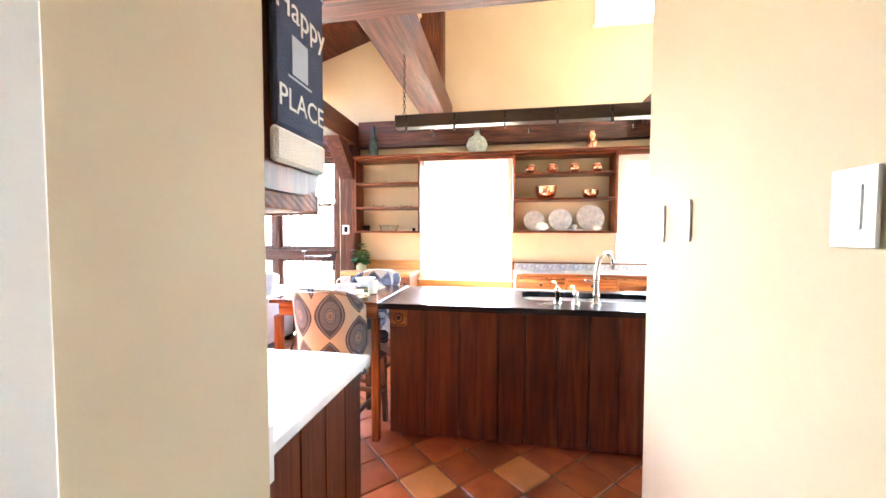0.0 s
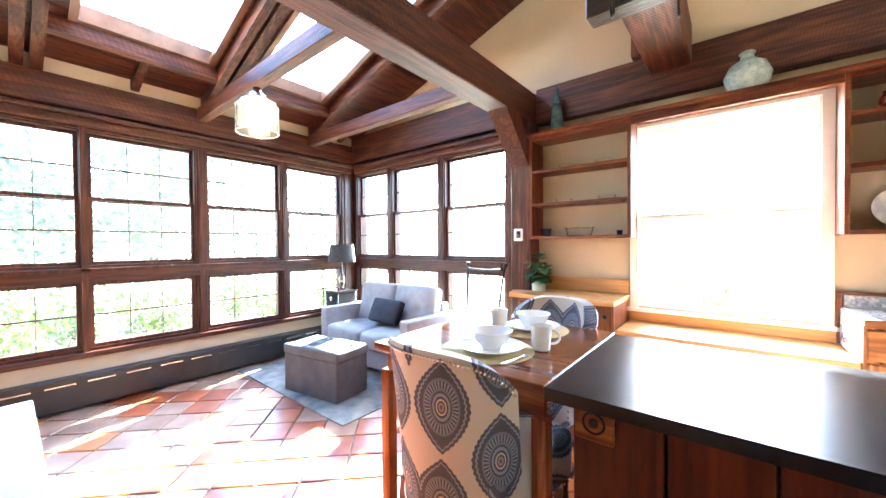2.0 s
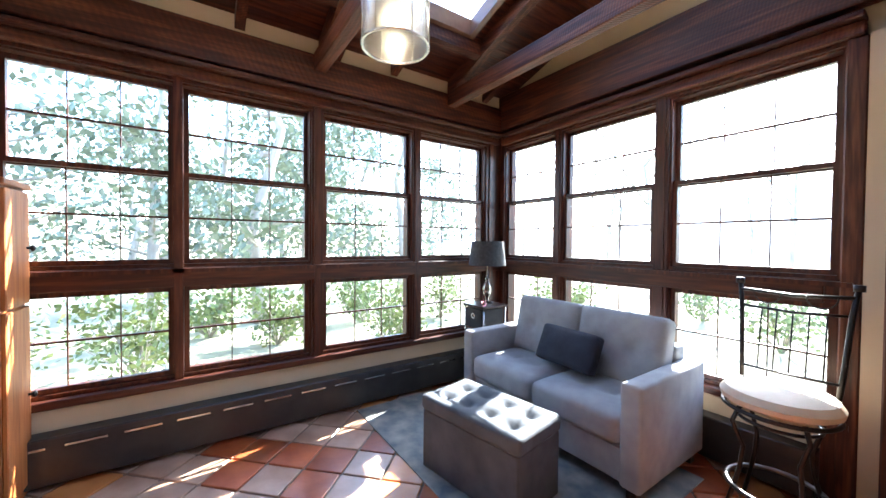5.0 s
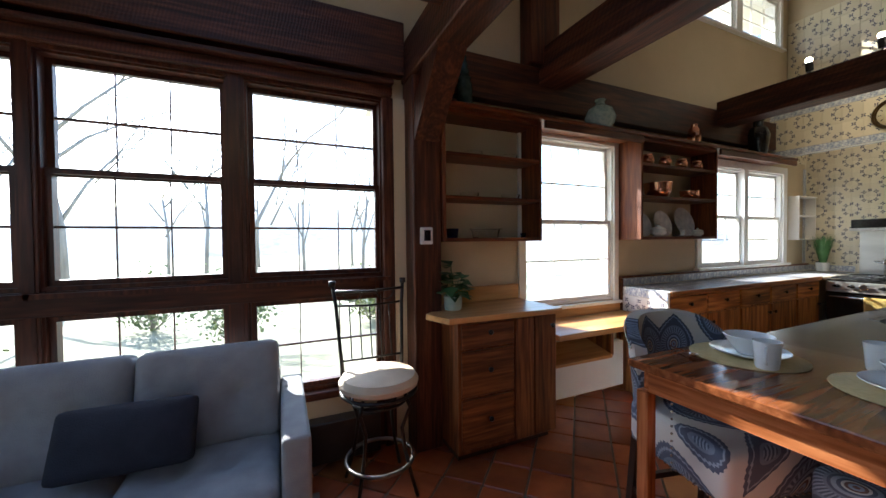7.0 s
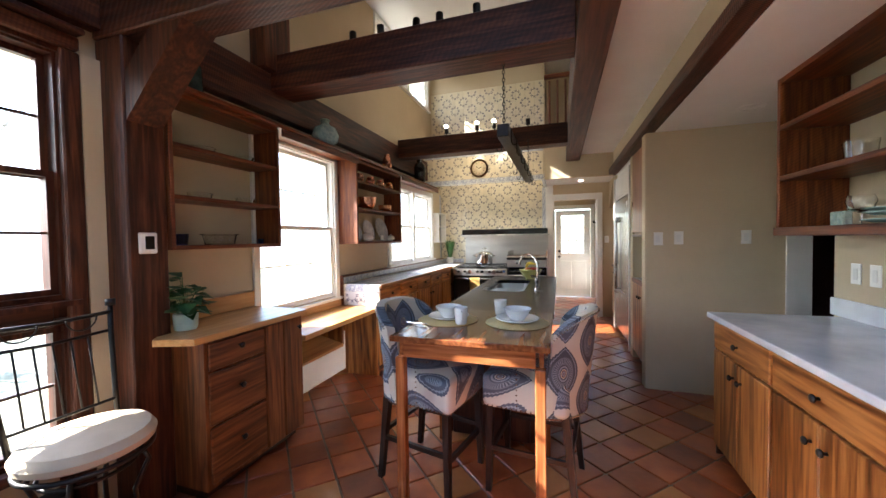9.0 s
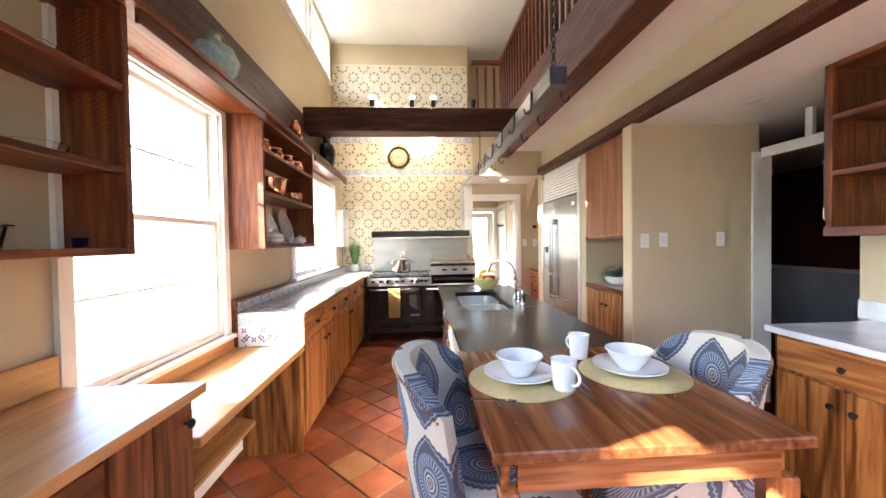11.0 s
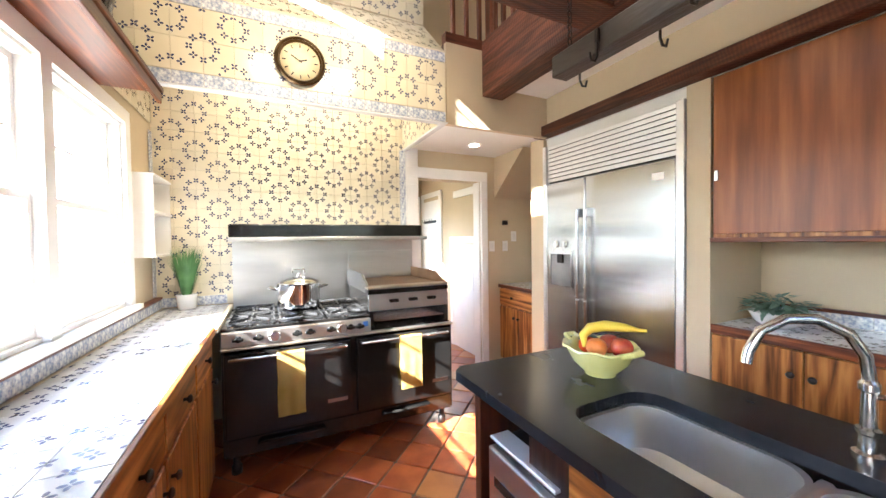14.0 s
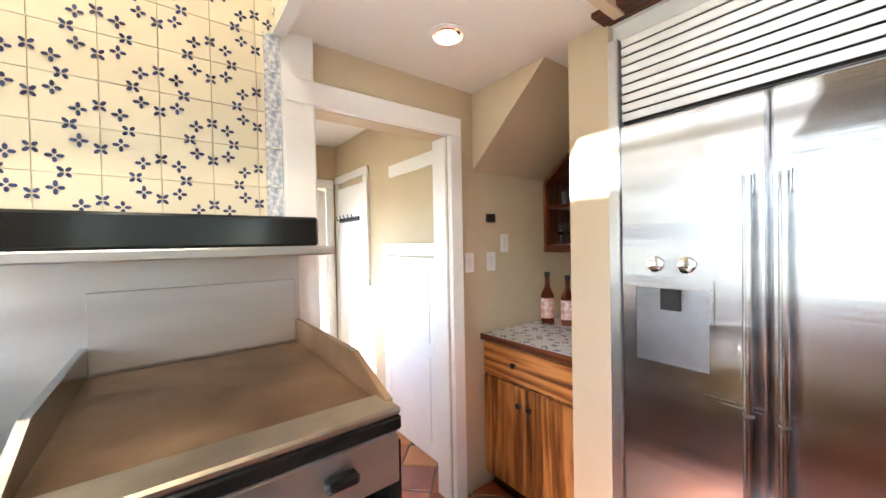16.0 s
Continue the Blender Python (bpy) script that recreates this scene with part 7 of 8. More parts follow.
for x0, x1 in ((SX0 + .115, mx - .003), (mx + .003, SX1 - .115)):
    bm = bmesh.new()
    cushion(bm, x0, x1, SY0 - .01, SY1 - .20, .27, .44, .025, ((-.3, -.0), (.35, .0)))
    part("seat_cushion", bm, SOFA_M, so, smooth=True)
    bm = bmesh.new()
    w_ = x1 - x0
    cushion(bm, -w_ / 2, w_ / 2, -.23, .23, -.08, .08, .03, ((-.38, 0), (.38, 0)), m=pose((x0 + x1) / 2, SY1 - .20, .645, rx=78))
    part("back_cushion", bm, SOFA_M, so, smooth=True)
for x in (SX0 + .06, SX1 - .06):
    for y in (SY0 + .06, SY1 - .06):
        part("foot", boxes((x - .025, x + .025, y - .025, y + .025, .004, .08)), WALNUT[2], so)
bm = bmesh.new()
cushion(bm, -.23, .23, -.13, .13, -.045, .045, .04, m=pose(-2.96, 4.52, .600, rx=66, rz=-3))
tagged(link_bm("throw_pillow", bm, NAVY, None, "dark navy oblong pillow leaning on the loveseat", smooth=True), category="pillow")

ot = empty("storage_ottoman", (-2.90, 3.73, 0.008), "dark grey linen storage ottoman with a tufted lid", "ottoman", "", 9)
part("box", boxes((-.335, .335, -.185, .185, .0, .34), bevel=.008), OTTO, ot)
bm = bmesh.new()
cushion(bm, -.345, .345, -.195, .195, .335, .43, .03, [(a_, b_) for a_ in (-.66, -.22, .22, .66) for b_ in (-.4, .4)], 22)
part("lid", bm, OTTO, ot, smooth=True)

RUGM = noise_mat("faded_rug", (.10, .12, .14), (.34, .32, .26), .95, scale=7, bump=.6, fine=200, detail=8)
rug = link_bm("area_rug", boxes((-4.08, -2.22, 3.43, 4.75, -.004, .008), bevel=.002), RUGM, None, "faded blue-grey and beige rug under the loveseat")
tagged(rug, category="rug")

st = empty("storage_tower", (-3.965, 4.64, 0), "slim metal tower with black cloth drawers", "side table")
for x in (-.13, .13):
    for y in (-.13, .13):
        bm = bmesh.new()
        tube(bm, [(x, y, .008), (x, y, .745)], .007, 8)
        part("leg", bm, NICKEL, st)
part("top", boxes((-.15, .15, -.15, .15, .73, .75), bevel=.003), WALNUT[0], st)
for z in (.12, .33, .54):
    part("frame_bar", boxes((-.13, .13, -.137, -.123, z - .01, z), (-.13, .13, .123, .137, z - .01, z), (.123, .137, -.13, .13, z - .01, z)), NICKEL, st)
    dr = part("drawer", boxes((-.122, .122, -.145, .12, z + .002, z + .18), bevel=.006), noise_mat("black_canvas", (.012, .012, .013), (.022, .022, .024), .85, scale=12, bump=.4, fine=200), st)
    bm = bmesh.new()
    tube(bm, [(.022 * math.cos(t), -.147, z + .11 + .022 * math.sin(t)) for t in [i * 2 * math.pi / 16 for i in range(16)]], .005, 6, closed=True)
    part("ring_pull", bm, CHROME, dr)
lp = empty("table_lamp", (-3.965, 4.66, .751), "chrome table lamp with a grey drum shade", "lamp")
bm = bmesh.new()
lathe(bm, [(0, 0), (.055, 0), (.055, .012), (.02, .02), (.016, .06), (.035, .09), (.042, .14), (.02, .20), (.012, .22), (.022, .235), (.012, .25), (.01, .36), (0, .36)], 24)
part("lamp_base", bm, noise_mat("smoked_chrome", (.25, .25, .25), (.40, .40, .40), .08, metal=1, scale=5), lp, smooth=True)
bm = bmesh.new()
lathe(bm, [(.175, .36), (.150, .585), (.147, .585), (.171, .36)], 36)
part("shade", bm, noise_mat("grey_shade_cloth", (.025, .025, .023), (.05, .05, .046), .8, scale=40, bump=.3), lp, smooth=True)
tagged(box_thing("glass_trinket", (-3.90, -3.86, 4.53, 4.57, .751, .80), glass_mat("pink_glass", (.8, .3, .35)), "small pink glass trinket", "ornament", bevel=.008))

bs = empty("bar_stool", (-1.90, 4.66, 0), "wrought iron bar stool with a round cream cushion", "stool")
bm = bmesh.new()
lathe(bm, [(0, .57), (.19, .57), (.215, .585), (.22, .61), (.20, .64), (.12, .655), (0, .66)], 40)
part("seat", bm, CREAM, bs, smooth=True)


def ring(r, z, t=.010, n_=32):
    bm_ = bmesh.new()
    tube(bm_, [(r * math.cos(a_), r * math.sin(a_), z) for a_ in [i * 2 * math.pi / n_ for i in range(n_)]], t, 8, closed=True)
    return bm_


part("seat_ring", ring(.205, .555), BLACK, bs)
part("swivel_ring", ring(.15, .50, .008), BLACK, bs)
part("foot_ring", ring(.185, .17, .011), noise_mat("worn_iron", (.10, .09, .085), (.26, .24, .22), .3, metal=.9, scale=9), bs)
for k in range(4):
    a_ = math.pi / 4 + k * math.pi / 2
    u_ = Vector((math.cos(a_), math.sin(a_), 0))
    bm = bmesh.new()
    tube(bm, [tuple(u_ * .16 + Vector((0, 0, .55))), tuple(u_ * .19 + Vector((0, 0, .48))), tuple(u_ * .14 + Vector((0, 0, .36))), tuple(u_ * .155 + Vector((0, 0, .25))), tuple(u_ * .185 + Vector((0, 0, .14))), tuple(u_ * .23 + Vector((0, 0, .0)))], .010, 8)
    part("leg", bm, BLACK, bs)
for s in (-1, 1):
    bm = bmesh.new()
    tube(bm, [(s * .17, .12, .55), (s * .185, .16, .75), (s * .20, .20, 1.0), (s * .215, .225, 1.12)], .011, 8)
    lathe(bm, [(0, 0), (.02, 0), (.02, .03), (0, .03)], 10, c=(s * .217, .227, 1.115))
    part("back_post", bm, BLACK, bs)
bm = bmesh.new()
tube(bm, [(-.21, .215, 1.085), (0, .235, 1.07), (.21, .215, 1.085)], .009, 8)
part("back_rail", bm, BLACK, bs)
for p_ in ([(-.20, .205, 1.00), (0, .225, .985), (.20, .205, 1.00)], [(-.18, .145, .69), (0, .165, .68), (.18, .145, .69)]):
    bm = bmesh.new()
    tube(bm, p_, .007, 8)
    part("back_rail", bm, BLACK, bs)
for k in range(5):
    bm = bmesh.new()
    x = -.12 + .06 * k
    tube(bm, [(x, .158, .69), (x, .218, .99)], .004, 6)
    part("back_bar", bm, BLACK, bs)
for s in (-1, 1):
    bm = bmesh.new()
    tube(bm, [(s * (.10 + .055 * math.cos(t)), .215, 1.075 - .055 * math.sin(t)) for t in [i * math.pi / 10 for i in range(11)]], .0035, 6)
    part("scroll", bm, BLACK, bs)

la = empty("ceiling_lantern", (-2.92, 3.16, 2.22), "round ribbed glass lantern with a lit bulb", "lamp")
bm = bmesh.new()
n_ = 48
lathe(bm, [(.15, 0), (.15, .20), (.13, .235), (.07, .265), (.066, .265), (.126, .232), (.145, .20), (.145, 0)], n_)
part("glass_shade", bm, glass_mat("ribbed_glass", (1, .97, .88), .25), la, smooth=True)
bm = bmesh.new()
for r, z in ((.152, .0), (.152, .20), (.075, .265)):
    tube(bm, [(r * math.cos(a_), r * math.sin(a_), z) for a_ in [i * 2 * math.pi / 32 for i in range(32)]], .006, 6, closed=True)
for k in range(6):
    a_ = k * math.pi / 3
    tube(bm, [(.153 * math.cos(a_), .153 * math.sin(a_), 0), (.153 * math.cos(a_), .153 * math.sin(a_), .20), (.075 * math.cos(a_), .075 * math.sin(a_), .265)], .003, 5)
lathe(bm, [(0, .262), (.06, .262), (.06, .30), (.03, .31), (.03, .35), (0, .35)], 20)
part("metal_cage", bm, NICKEL, la)
bm = bmesh.new()
bmesh.ops.create_icosphere(bm, subdivisions=2, radius=.032, matrix=Matrix.Translation((0, 0, .12)))
part("bulb", bm, glow_mat("warm_bulb", (1, .80, .5), 14), la, smooth=True)

# fireside: stone pier, built-in shelves, console, television, hearth, cabinet
pi_ = tagged(new("wall_stone_pier"), "rough pale stone pier beside the built-in shelves", "", "", "structure")
rs = random.Random(3)
z = 0.0
while z < 2.38:
    h_ = min(rs.uniform(.10, .24), 2.395 - z)
    x = -4.205
    while x < -3.85:
        w_ = min(rs.uniform(.14, .30), -3.83 - x)
        bm = bmesh.new()
        add_box(bm, x + .006, x + w_ - .006, 1.0, 1.305 + rs.uniform(0, .03), z + .006, z + h_ - .006, bevel=.012, seg=2)
        for v_ in bm.verts:
            v_.co += Vector((rs.uniform(-.004, .004), rs.uniform(-.006, .006), rs.uniform(-.004, .004)))
        part("stone", bm, STONE, pi_)
        x += w_
    z += h_
tagged(link_bm("wall_pier_mortar", boxes((-4.205, -3.835, 1.0, 1.298, 0, 2.395)), noise_mat("lime_mortar", (.36, .32, .25), (.46, .42, .34), .9, bump=.4), None, "", "structure"))
bi = empty("built_in_shelves", (0, 0, 0), "tall built-in wooden shelves, nearly empty", "shelf")
part("side", boxes((-3.825, -3.795, 1.0, 1.25, 0, 2.40)), DARK[2], bi)
part("face_post", boxes((-3.828, -3.765, 1.251, 1.275, 0, 2.40)), DARK[2], bi)
part("side", boxes((-1.93, -1.90, 1.0, 1.25, 0, 2.40)), DARK[2], bi)
part("back", boxes((-3.795, -1.93, 1.07, 1.08, 0, 2.40)), noise_mat("shelf_back_paint", (.62, .58, .46), (.68, .64, .52), .7), bi)
for k in range(8):
    part("shelf_board", boxes((-3.795, -1.93, 1.081, 1.25, .30 + .27 * k, .325 + .27 * k), bevel=.003), DARK[0], bi)
he = empty("hearth_bench", (0, 0, 0), "long low black stone-topped hearth bench", "hearth")
part("base", boxes((-3.62, -2.60, 1.29, 1.585, 0, .42)), HEATER, he)
part("slab", boxes((-3.64, -2.60, 1.28, 1.61, .42, .455), bevel=.004), SOAP, he)
co = empty("media_console", (0, 0, 0), "black console with arched fretwork glass doors", "console")
part("body", boxes((-2.58, -1.52, 1.26, 1.575, .06, .945)), WALNUT[0], co)
part("top", boxes((-2.62, -1.50, 1.255, 1.61, .945, .98), bevel=.006), WALNUT[0], co)
for k in range(3):
    x0 = -2.57 + .35 * k
    dr = part("door", boxes((x0, x0 + .345, 1.576, 1.598, .09, .14), (x0, x0 + .345, 1.576, 1.598, .87, .93), (x0, x0 + .05, 1.576, 1.598, .14, .87), (x0 + .295, x0 + .345, 1.576, 1.598, .14, .87)), WALNUT[2], co)
    bm = bmesh.new()
    for s in (-1, 1):
        for off in (0, .08):
            tube(bm, [(x0 + .17 + s * (.115 - off - .10 * math.sin(t * 1.3)), 1.585, .14 + .73 * t) for t in [i / 10 for i in range(11)]], .006, 5)
    part("fretwork", bm, WALNUT[2], dr)
tv = empty("television", (-2.22, 1.38, .981), "black flat-screen television on the console", "television")
part("housing", boxes((-.48, .42, -.03, .03, .09, .68), bevel=.008), ENAMEL, tv)
part("screen", boxes((-.455, .395, .0305, .033, .14, .655)), noise_mat("screen_glass", (.006, .006, .007), (.010, .010, .012), .05), tv)
part("stand", boxes((-.25, .20, -.10, .12, 0, .02), (-.06, .02, -.02, .02, .02, .10), bevel=.006), ENAMEL, tv)
turned("silver_vase", -3.30, 1.17, 1.41, [(0, 0), (.03, 0), (.035, .01), (.06, .09), (.05, .14), (.025, .16), (.035, .18), (0, .18)], CHROME, "small silver urn on the built-in shelf", "vase")
pc = empty("pine_cabinet", (0, 0, 0), "tall orange pine cabinet with a narrow door", "cabinet")
part("body", boxes((-4.17, -3.875, 1.345, 1.665, .05, 1.57)), CABP[2], pc)
part("top", boxes((-4.18, -3.855, 1.342, 1.69, 1.57, 1.60), bevel=.004), CABP[1], pc)
part("plinth", boxes((-4.17, -3.87, 1.345, 1.67, 0, .05)), CABP[0], pc)
for z0, z1 in ((.06, .98), (.99, 1.56)):
    front("door", pc, "y", 1.665, -4.165, -3.88, z0, z1, 1, CABP[2], [(-4.13, (z0 + z1) / 2)])

# ---- loft rail ----
RAIL = woods("red_rail_wood", (.03, .008, .004), (.10, .028, .014), (.18, .06, .03), rough=.35)
lr = tagged(new("loft_balustrade"), "dark reddish wooden balustrade of the loft", "", "", "structure")
part("bottom_rail", boxes((-1.9, 3.13, 2.56, 2.64, 3.022, 3.07)), RAIL[0], lr)
part("top_rail", boxes((-1.9, 3.13, 2.55, 2.65, 3.90, 3.95), bevel=.008), RAIL[0], lr)
bal = None
for k in range(40):
    x = -1.75 + .124 * k
    if bal is None:
        bal = part("baluster", boxes((-.016, .016, -.016, .016, 0, .83), bevel=.003), RAIL[2], lr)
        bal.location = (x, 2.60, 3.07)
    else:
        o = new("baluster", bal.data)
        o.parent, o.location = lr, (x, 2.60, 3.07)
part("newel", boxes((3.09, 3.17, 2.56, 2.64, 2.95, 4.0), bevel=.006), RAIL[2], lr)
part("bottom_rail", boxes((3.10, 3.17, 2.64, 3.04, 2.952, 3.03)), RAIL[1], lr)
part("top_rail", boxes((3.09, 3.17, 2.64, 3.04, 3.90, 3.95), bevel=.006), RAIL[1], lr)
for k in range(3):
    o = new("baluster", bal.data)
    o.parent, o.location = lr, (3.13, 2.72 + .12 * k, 3.03)

# ---- hall beyond ----
dn = tagged(new("door_hall"), "white panelled outer door with a nine-light window", "", "", "structure")
part("door_leaf", boxes((6.09, 6.13, 2.15, 2.91, .01, 1.01), (6.09, 6.13, 2.15, 2.27, 1.01, 2.03), (6.09, 6.13, 2.80, 2.91, 1.01, 2.03), (6.09, 6.13, 2.27, 2.80, 1.93, 2.03), bevel=.003), TRIM, dn)
for z0, z1 in ((.18, .85),):
    for y0, y1 in ((2.24, 2.50), (2.56, 2.82)):
        part("door_panel", boxes((6.080, 6.089, y0, y1, z0, z1), bevel=.004), TRIM, dn)
bm = bmesh.new()
for k in range(4):
    add_box(bm, 6.092, 6.118, 2.27 + k * .171, 2.288 + k * .171, 1.01, 1.93)
for k in range(4):
    add_box(bm, 6.096, 6.114, 2.27, 2.80, 1.01 + k * .301, 1.028 + k * .301)
part("muntins", bm, TRIM, dn)
g = part("pane", boxes((6.103, 6.107, 2.27, 2.80, 1.01, 1.93)), PANE, dn)
g.visible_shadow = False
bm = bmesh.new()
for z in (.95, 1.08):
    lathe(bm, [(0, 0), (.028, 0), (.03, .02), (.012, .025), (.025, .05), (0, .055)], 16, m=pose(6.088, 2.83, z, 0, -90, 0))
part("door_knob", bm, BLACK, dn, smooth=True)
for b in ((3.985, 4.019, 2.93, 3.05, 0, 2.0), (3.985, 4.019, 2.11, 2.19, 0, 2.07), (3.985, 4.019, 2.11, 3.05, 2.071, 2.175), (6.085, 6.118, 2.06, 2.14, 0, 2.06), (6.085, 6.118, 2.92, 3.0, 0, 2.06), (6.085, 6.118, 2.06, 3.0, 2.061, 2.15), (4.02, 4.14, 2.191, 2.205, 0, 2.069), (4.02, 4.14, 2.915, 2.929, 0, 2.069)):
    box_thing("trim_door", b, TRIM, kind="structure", bevel=.003)
d2 = tagged(new("door_closet"), "white panelled closet door in the hall wall", "", "", "structure")
part("door_leaf", boxes((5.42, 6.02, 2.022, 2.045, .01, 2.04), bevel=.003), TRIM, d2)
part("hook_rail", boxes((5.50, 5.95, 2.046, 2.058, 1.70, 1.74)), BLACK, d2)
for k in range(5):
    bm = bmesh.new()
    tube(bm, [(5.54 + .09 * k, 2.058, 1.72), (5.54 + .09 * k, 2.10, 1.72), (5.54 + .09 * k, 2.11, 1.76)], .005, 6)
    part("coat_hook", bm, BLACK, d2)
d3 = tagged(new("door_low"), "low white panelled door in the hall wall", "", "", "structure")
part("door_leaf", boxes((4.36, 4.97, 2.022, 2.045, .01, 1.38), bevel=.003), TRIM, d3)
part("door_panel", boxes((4.42, 4.91, 2.046, 2.052, .80, 1.30), (4.42, 4.91, 2.046, 2.052, .12, .70), bevel=.003), TRIM, d3)
for b in ((4.28, 4.358, 2.021, 2.05, 0, 1.39), (4.972, 5.06, 2.021, 2.05, 0, 1.39), (4.28, 5.06, 2.021, 2.052, 1.391, 1.48), (5.34, 5.415, 2.021, 2.05, 0, 2.10), (6.022, 6.083, 2.021, 2.05, 0, 2.10), (5.34, 6.083, 2.021, 2.052, 2.101, 2.17), (4.15, 4.95, 2.021, 2.045, 2.0, 2.09)):
    box_thing("trim_hall", b, TRIM, kind="structure", bevel=.003)
# doorway trim by the switches, and the red room's header
for b in ((.845, .859, .88, 1.05, 0, 2.10), (.845, 1.0, .93, .979, 0, 2.10), (-.055, -.03, .92, .949, 0, 2.10), (-.03, .85, .93, .975, 2.05, 2.13), (-.03, -.015, .90, .948, 0, 2.05)):
    box_thing("trim_doorway", b, TRIM, kind="structure", bevel=.003)
for k in range(2):
    box_thing("trim_transom", (.06 + .4 * k, .11 + .4 * k, .94, .97, 2.13, 2.335), TRIM, kind="structure")
box_thing("trim_chair_rail", (-.75, 3.3, -1.57, -1.54, .92, .97), TRIM, kind="structure")

# spice shelf by the window
ss = empty("spice_shelf", (0, 0, 0), "small white painted corner shelf", "shelf")
part("side", boxes((3.56, 3.575, 4.97, 5.078, 1.36, 1.90)), TRIM, ss)
part("side", boxes((3.98, 3.997, 4.97, 5.078, 1.36, 1.90)), TRIM, ss)
for z in (1.345, 1.64, 1.885):
    part("shelf_board", boxes((3.55, 3.998, 4.96, 5.078, z, z + .015)), TRIM, ss)

# lamps on the tie beams and in the ceilings
for x, top, spots_y in ((-.37, 2.88, (3.35, 3.62, 3.80, 4.08, 4.32)), (1.97, 2.82, (3.20, 3.64, 3.87, 4.30))):
    for k, y in enumerate(spots_y):
        s = empty("beam_spotlight", (x, y, top), "small dark spotlight standing on the tie beam", "spotlight", "spotlights on the tie beams")
        bm = bmesh.new()
        lathe(bm, [(0, 0), (.024, 0), (.022, .008), (.009, .012), (.009, .045), (0, .045)], 12)
        part("stem", bm, BLACK, s)
        tilt = pose(0, 0, .045, ry=(-12 if x > 0 else 8 * (k % 3 - 1)))
        bm = bmesh.new()
        lathe(bm, [(0, 0), (.024, 0), (.027, .01), (.027, .075), (.024, .08), (0, .078)], 16, m=tilt)
        part("head", bm, BLACK, s, smooth=True)
        if x > 0 and k > 0:
            bm = bmesh.new()
            bmesh.ops.create_icosphere(bm, subdivisions=2, radius=.026, matrix=tilt @ Matrix.Translation((0, 0, .095)))
            part("bulb", bm, glow_mat("spot_bulb", (1, .84, .60), 16), s, smooth=True)
            lm = new("spot_lamp", bpy.data.lights.new("spot_lamp", "SPOT"))
            lm.data.energy, lm.data.spot_size, lm.data.spot_blend, lm.data.color, lm.data.shadow_soft_size = 1.8, radians(95), .8, (1, .80, .52), .03
            lm.matrix_world = look((x + .10, y, top + .12), (4.0, y + .1, 2.0))
for x, y, z in ((.38, 1.49, 2.335), (3.63, 2.48, 2.355)):
    c = empty("recessed_light", (x, y, z), "round recessed ceiling light with a white ring", "ceiling light", "recessed ceiling lights")
    bm = bmesh.new()
    lathe(bm, [(.065, -.002), (.085, -.002), (.088, -.006), (.064, -.008), (.062, -.002)], 28)
    part("ring", bm, TRIM, c, smooth=True)
    bm = bmesh.new()
    lathe(bm, [(0, -.0015), (.063, -.0015), (.063, -.004), (0, -.004)], 28)
    part("baffle", bm, COPPER if x > 3 else TRIM, c)
    if x > 3:
        bm = bmesh.new()
        lathe(bm, [(0, -.018), (.02, -.016), (.038, -.010), (.045, -.004), (0, -.0042)], 24, c=(.006, 0, 0))
        part("bulb", bm, glow_mat("recessed_glow", (1, .86, .66), 2.2), c, smooth=True)

# ---- terracotta floor ----
TL = .238
bm = bmesh.new()
H = TL / 2 - .006
o1 = [(-H + .006, -H), (H - .006, -H), (H, -H + .006), (H, H - .006), (H - .006, H), (-H + .006, H), (-H, H - .006), (-H, -H + .006)]
lo = [bm.verts.new((x, y, -.012)) for x, y in o1]
mi = [bm.verts.new((x, y, -.002)) for x, y in o1]
hi = [bm.verts.new((x * .965, y * .965, .001)) for x, y in o1]
bm.faces.new(hi)
for r0, r1 in ((lo, mi), (mi, hi)):
    for i in range(8):
        bm.faces.new((r0[i], r0[(i + 1) % 8], r1[(i + 1) % 8], r1[i]))
meshes = []
for mt in (TERRA, TERRA2, TERRA3):
    me = bpy.data.meshes.new("terracotta_tile")
    bmesh.ops.recalc_face_normals(bm, faces=bm.faces)
    bm.to_mesh(me)
    me.materials.append(mt)
    meshes.append(me)
bm.free()
rf = random.Random(21)
c45 = math.sqrt(.5)
ox, oy = 1.481, 4.254
spots = []
for i in range(-60, 60):
    for j in range(-60, 60):
        x = ox + ((i + .5) - (j + .5)) * TL * c45
        y = oy + ((i + .5) + (j + .5)) * TL * c45
        inside = (-4.25 < x < 4.1 and 0.95 < y < 5.15) or (4.0 < x < 6.2 and 1.95 < y < 3.2) or (-.75 < x < 3.3 and -1.6 < y <= 0.95)
        if inside:
            spots.append((x, y))
near = [p for p in spots if not (p[1] < 0.9 or p[0] > 4.1)]
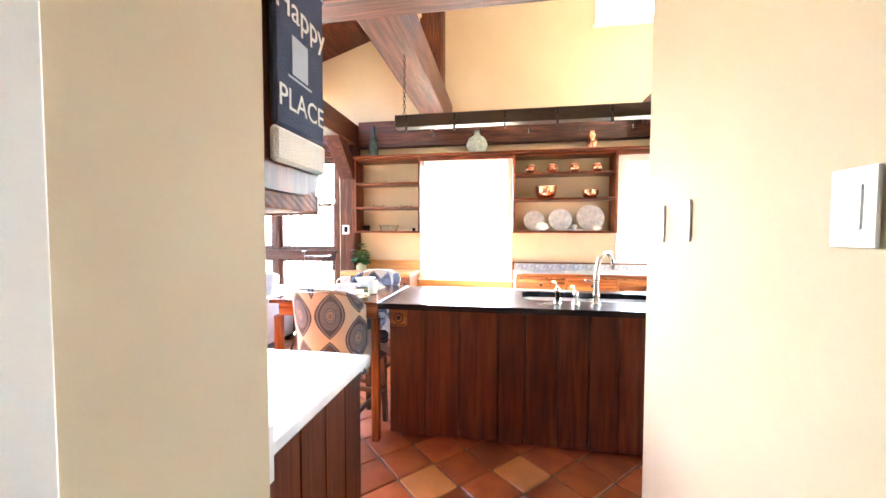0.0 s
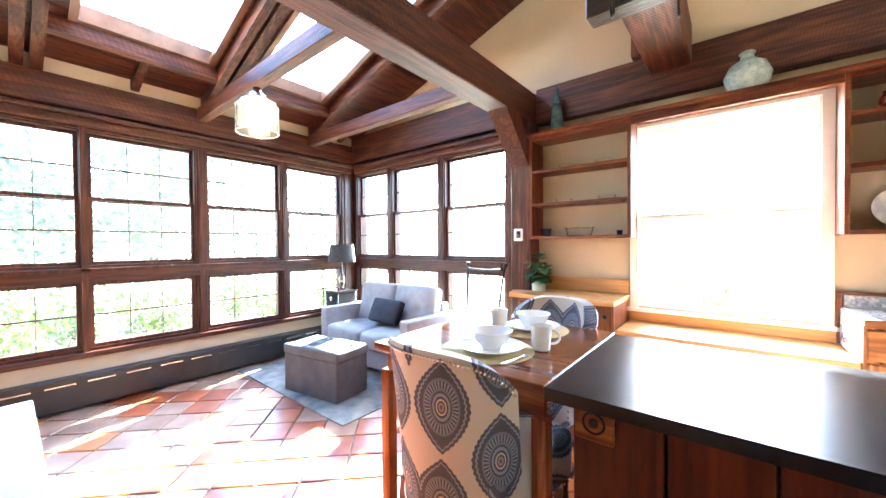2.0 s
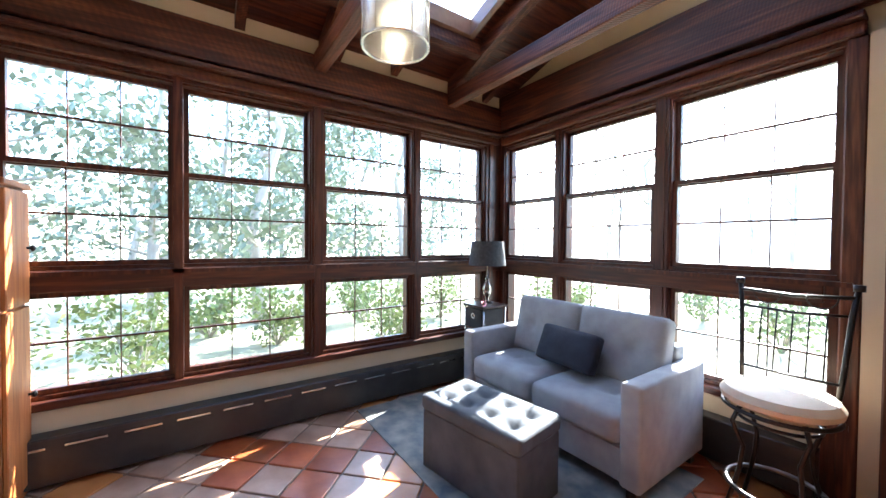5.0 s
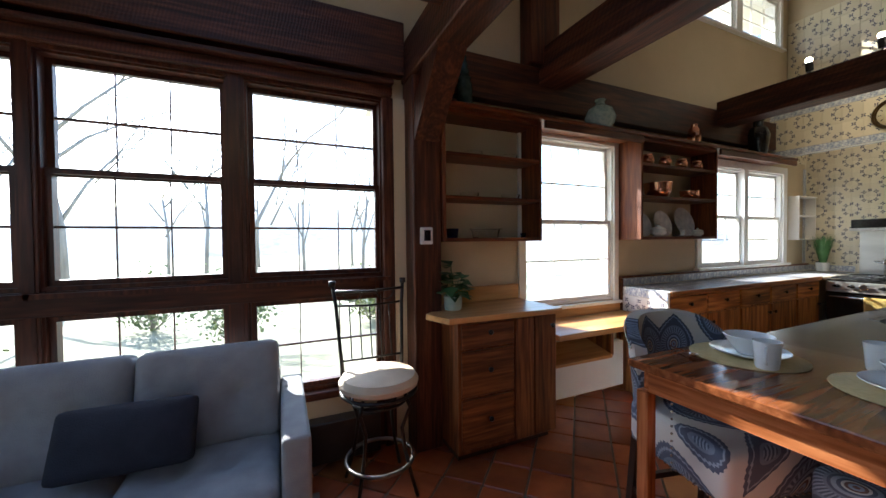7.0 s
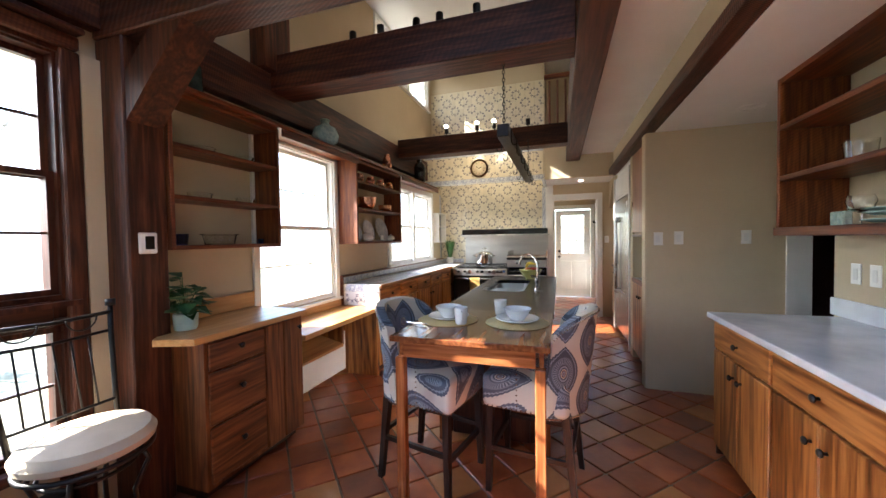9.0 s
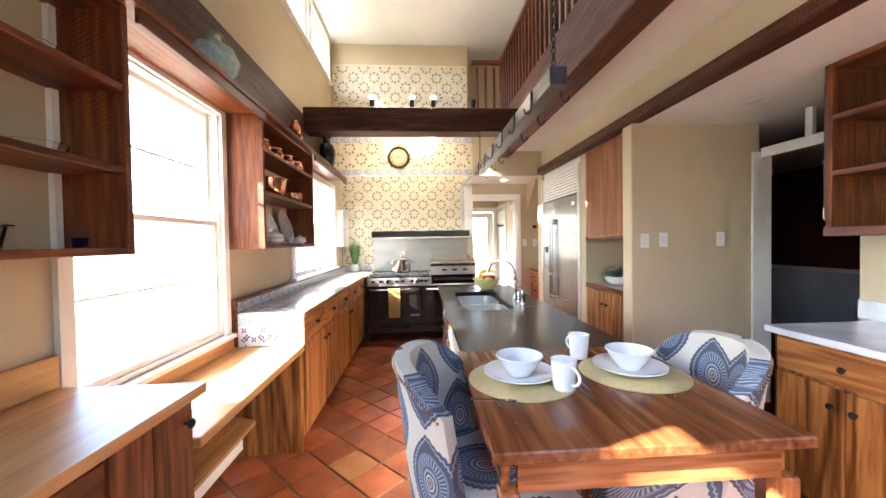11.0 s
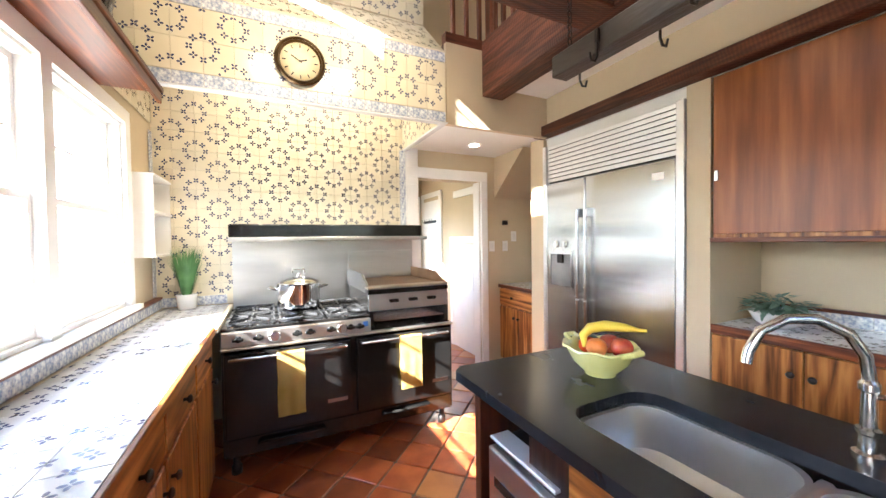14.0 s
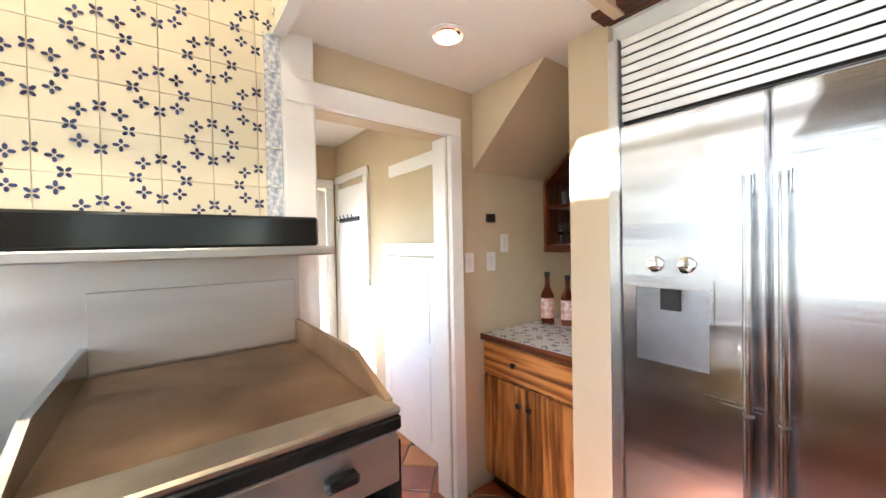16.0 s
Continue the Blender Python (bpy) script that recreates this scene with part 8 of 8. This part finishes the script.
near.sort(key=lambda p: abs(p[0] - 1.7) + abs(p[1] - 3.6) * .5 if p[0] > 0 else abs(p[0] + 2.3) + abs(p[1] - 2.6) * .5)
first = set(near[:300])
verts, faces, mats = [], [], []
for x, y in spots:
    pick = rf.random()
    if x > -2.1:
        me = meshes[1] if pick < .12 else meshes[0]
    else:
        me = meshes[2] if pick < .55 else meshes[1] if pick < .72 else meshes[0]
    dz, tx, ty = rf.uniform(-.0015, .001), rf.uniform(-.004, .004), rf.uniform(-.004, .004)
    m = pose(x, y, dz, 0, 0, 45 + rf.choice((0, 90, 180, 270)) + rf.uniform(-.7, .7))
    m = m @ Euler((tx, ty, 0)).to_matrix().to_4x4()
    if (x, y) in first:
        o = new("terracotta_tile", me)
        o.parent = FLOOR
        o.matrix_parent_inverse = Matrix.Identity(4)
        o.matrix_local = Matrix.Translation(-FLOOR.location) @ m
    else:
        k = len(verts)
        verts += [tuple(m @ v_.co) for v_ in me.vertices]
        faces += [tuple(k + q for q in p.vertices) for p in me.polygons]
        mats += [meshes.index(me)] * len(me.polygons)
me = bpy.data.meshes.new("floor_tiles")
me.from_pydata(verts, [], faces)
FAR_TILES = [
    ("terracotta_far", (0.20, 0.040, 0.012), (0.40, 0.105, 0.030), .38),
    ("ochre_terracotta_far", (0.36, 0.13, 0.035), (0.50, 0.21, 0.065), .22),
    ("bleached_terracotta_far", (0.30, 0.165, 0.105), (0.48, 0.31, 0.215), .2),
]
for nm, c1, c2, vv in FAR_TILES:
    m_ = noise_mat(nm, c1, c2, .22, scale=5, bump=.12, fine=30, vary=vv, rough2=.5, random_from="island")
    m_.node_tree.nodes["Principled BSDF"].inputs["Coat Weight"].default_value = 0.5
    m_.node_tree.nodes["Principled BSDF"].inputs["Coat Roughness"].default_value = 0.18
    me.materials.append(m_)
me.polygons.foreach_set("material_index", mats)
ob = new("floor_tiles", me)
ob.parent = FLOOR
ob.matrix_local = Matrix.Translation(-FLOOR.location)
tagged(ob, "worn terracotta tiles laid on the diagonal", kind="stuff")
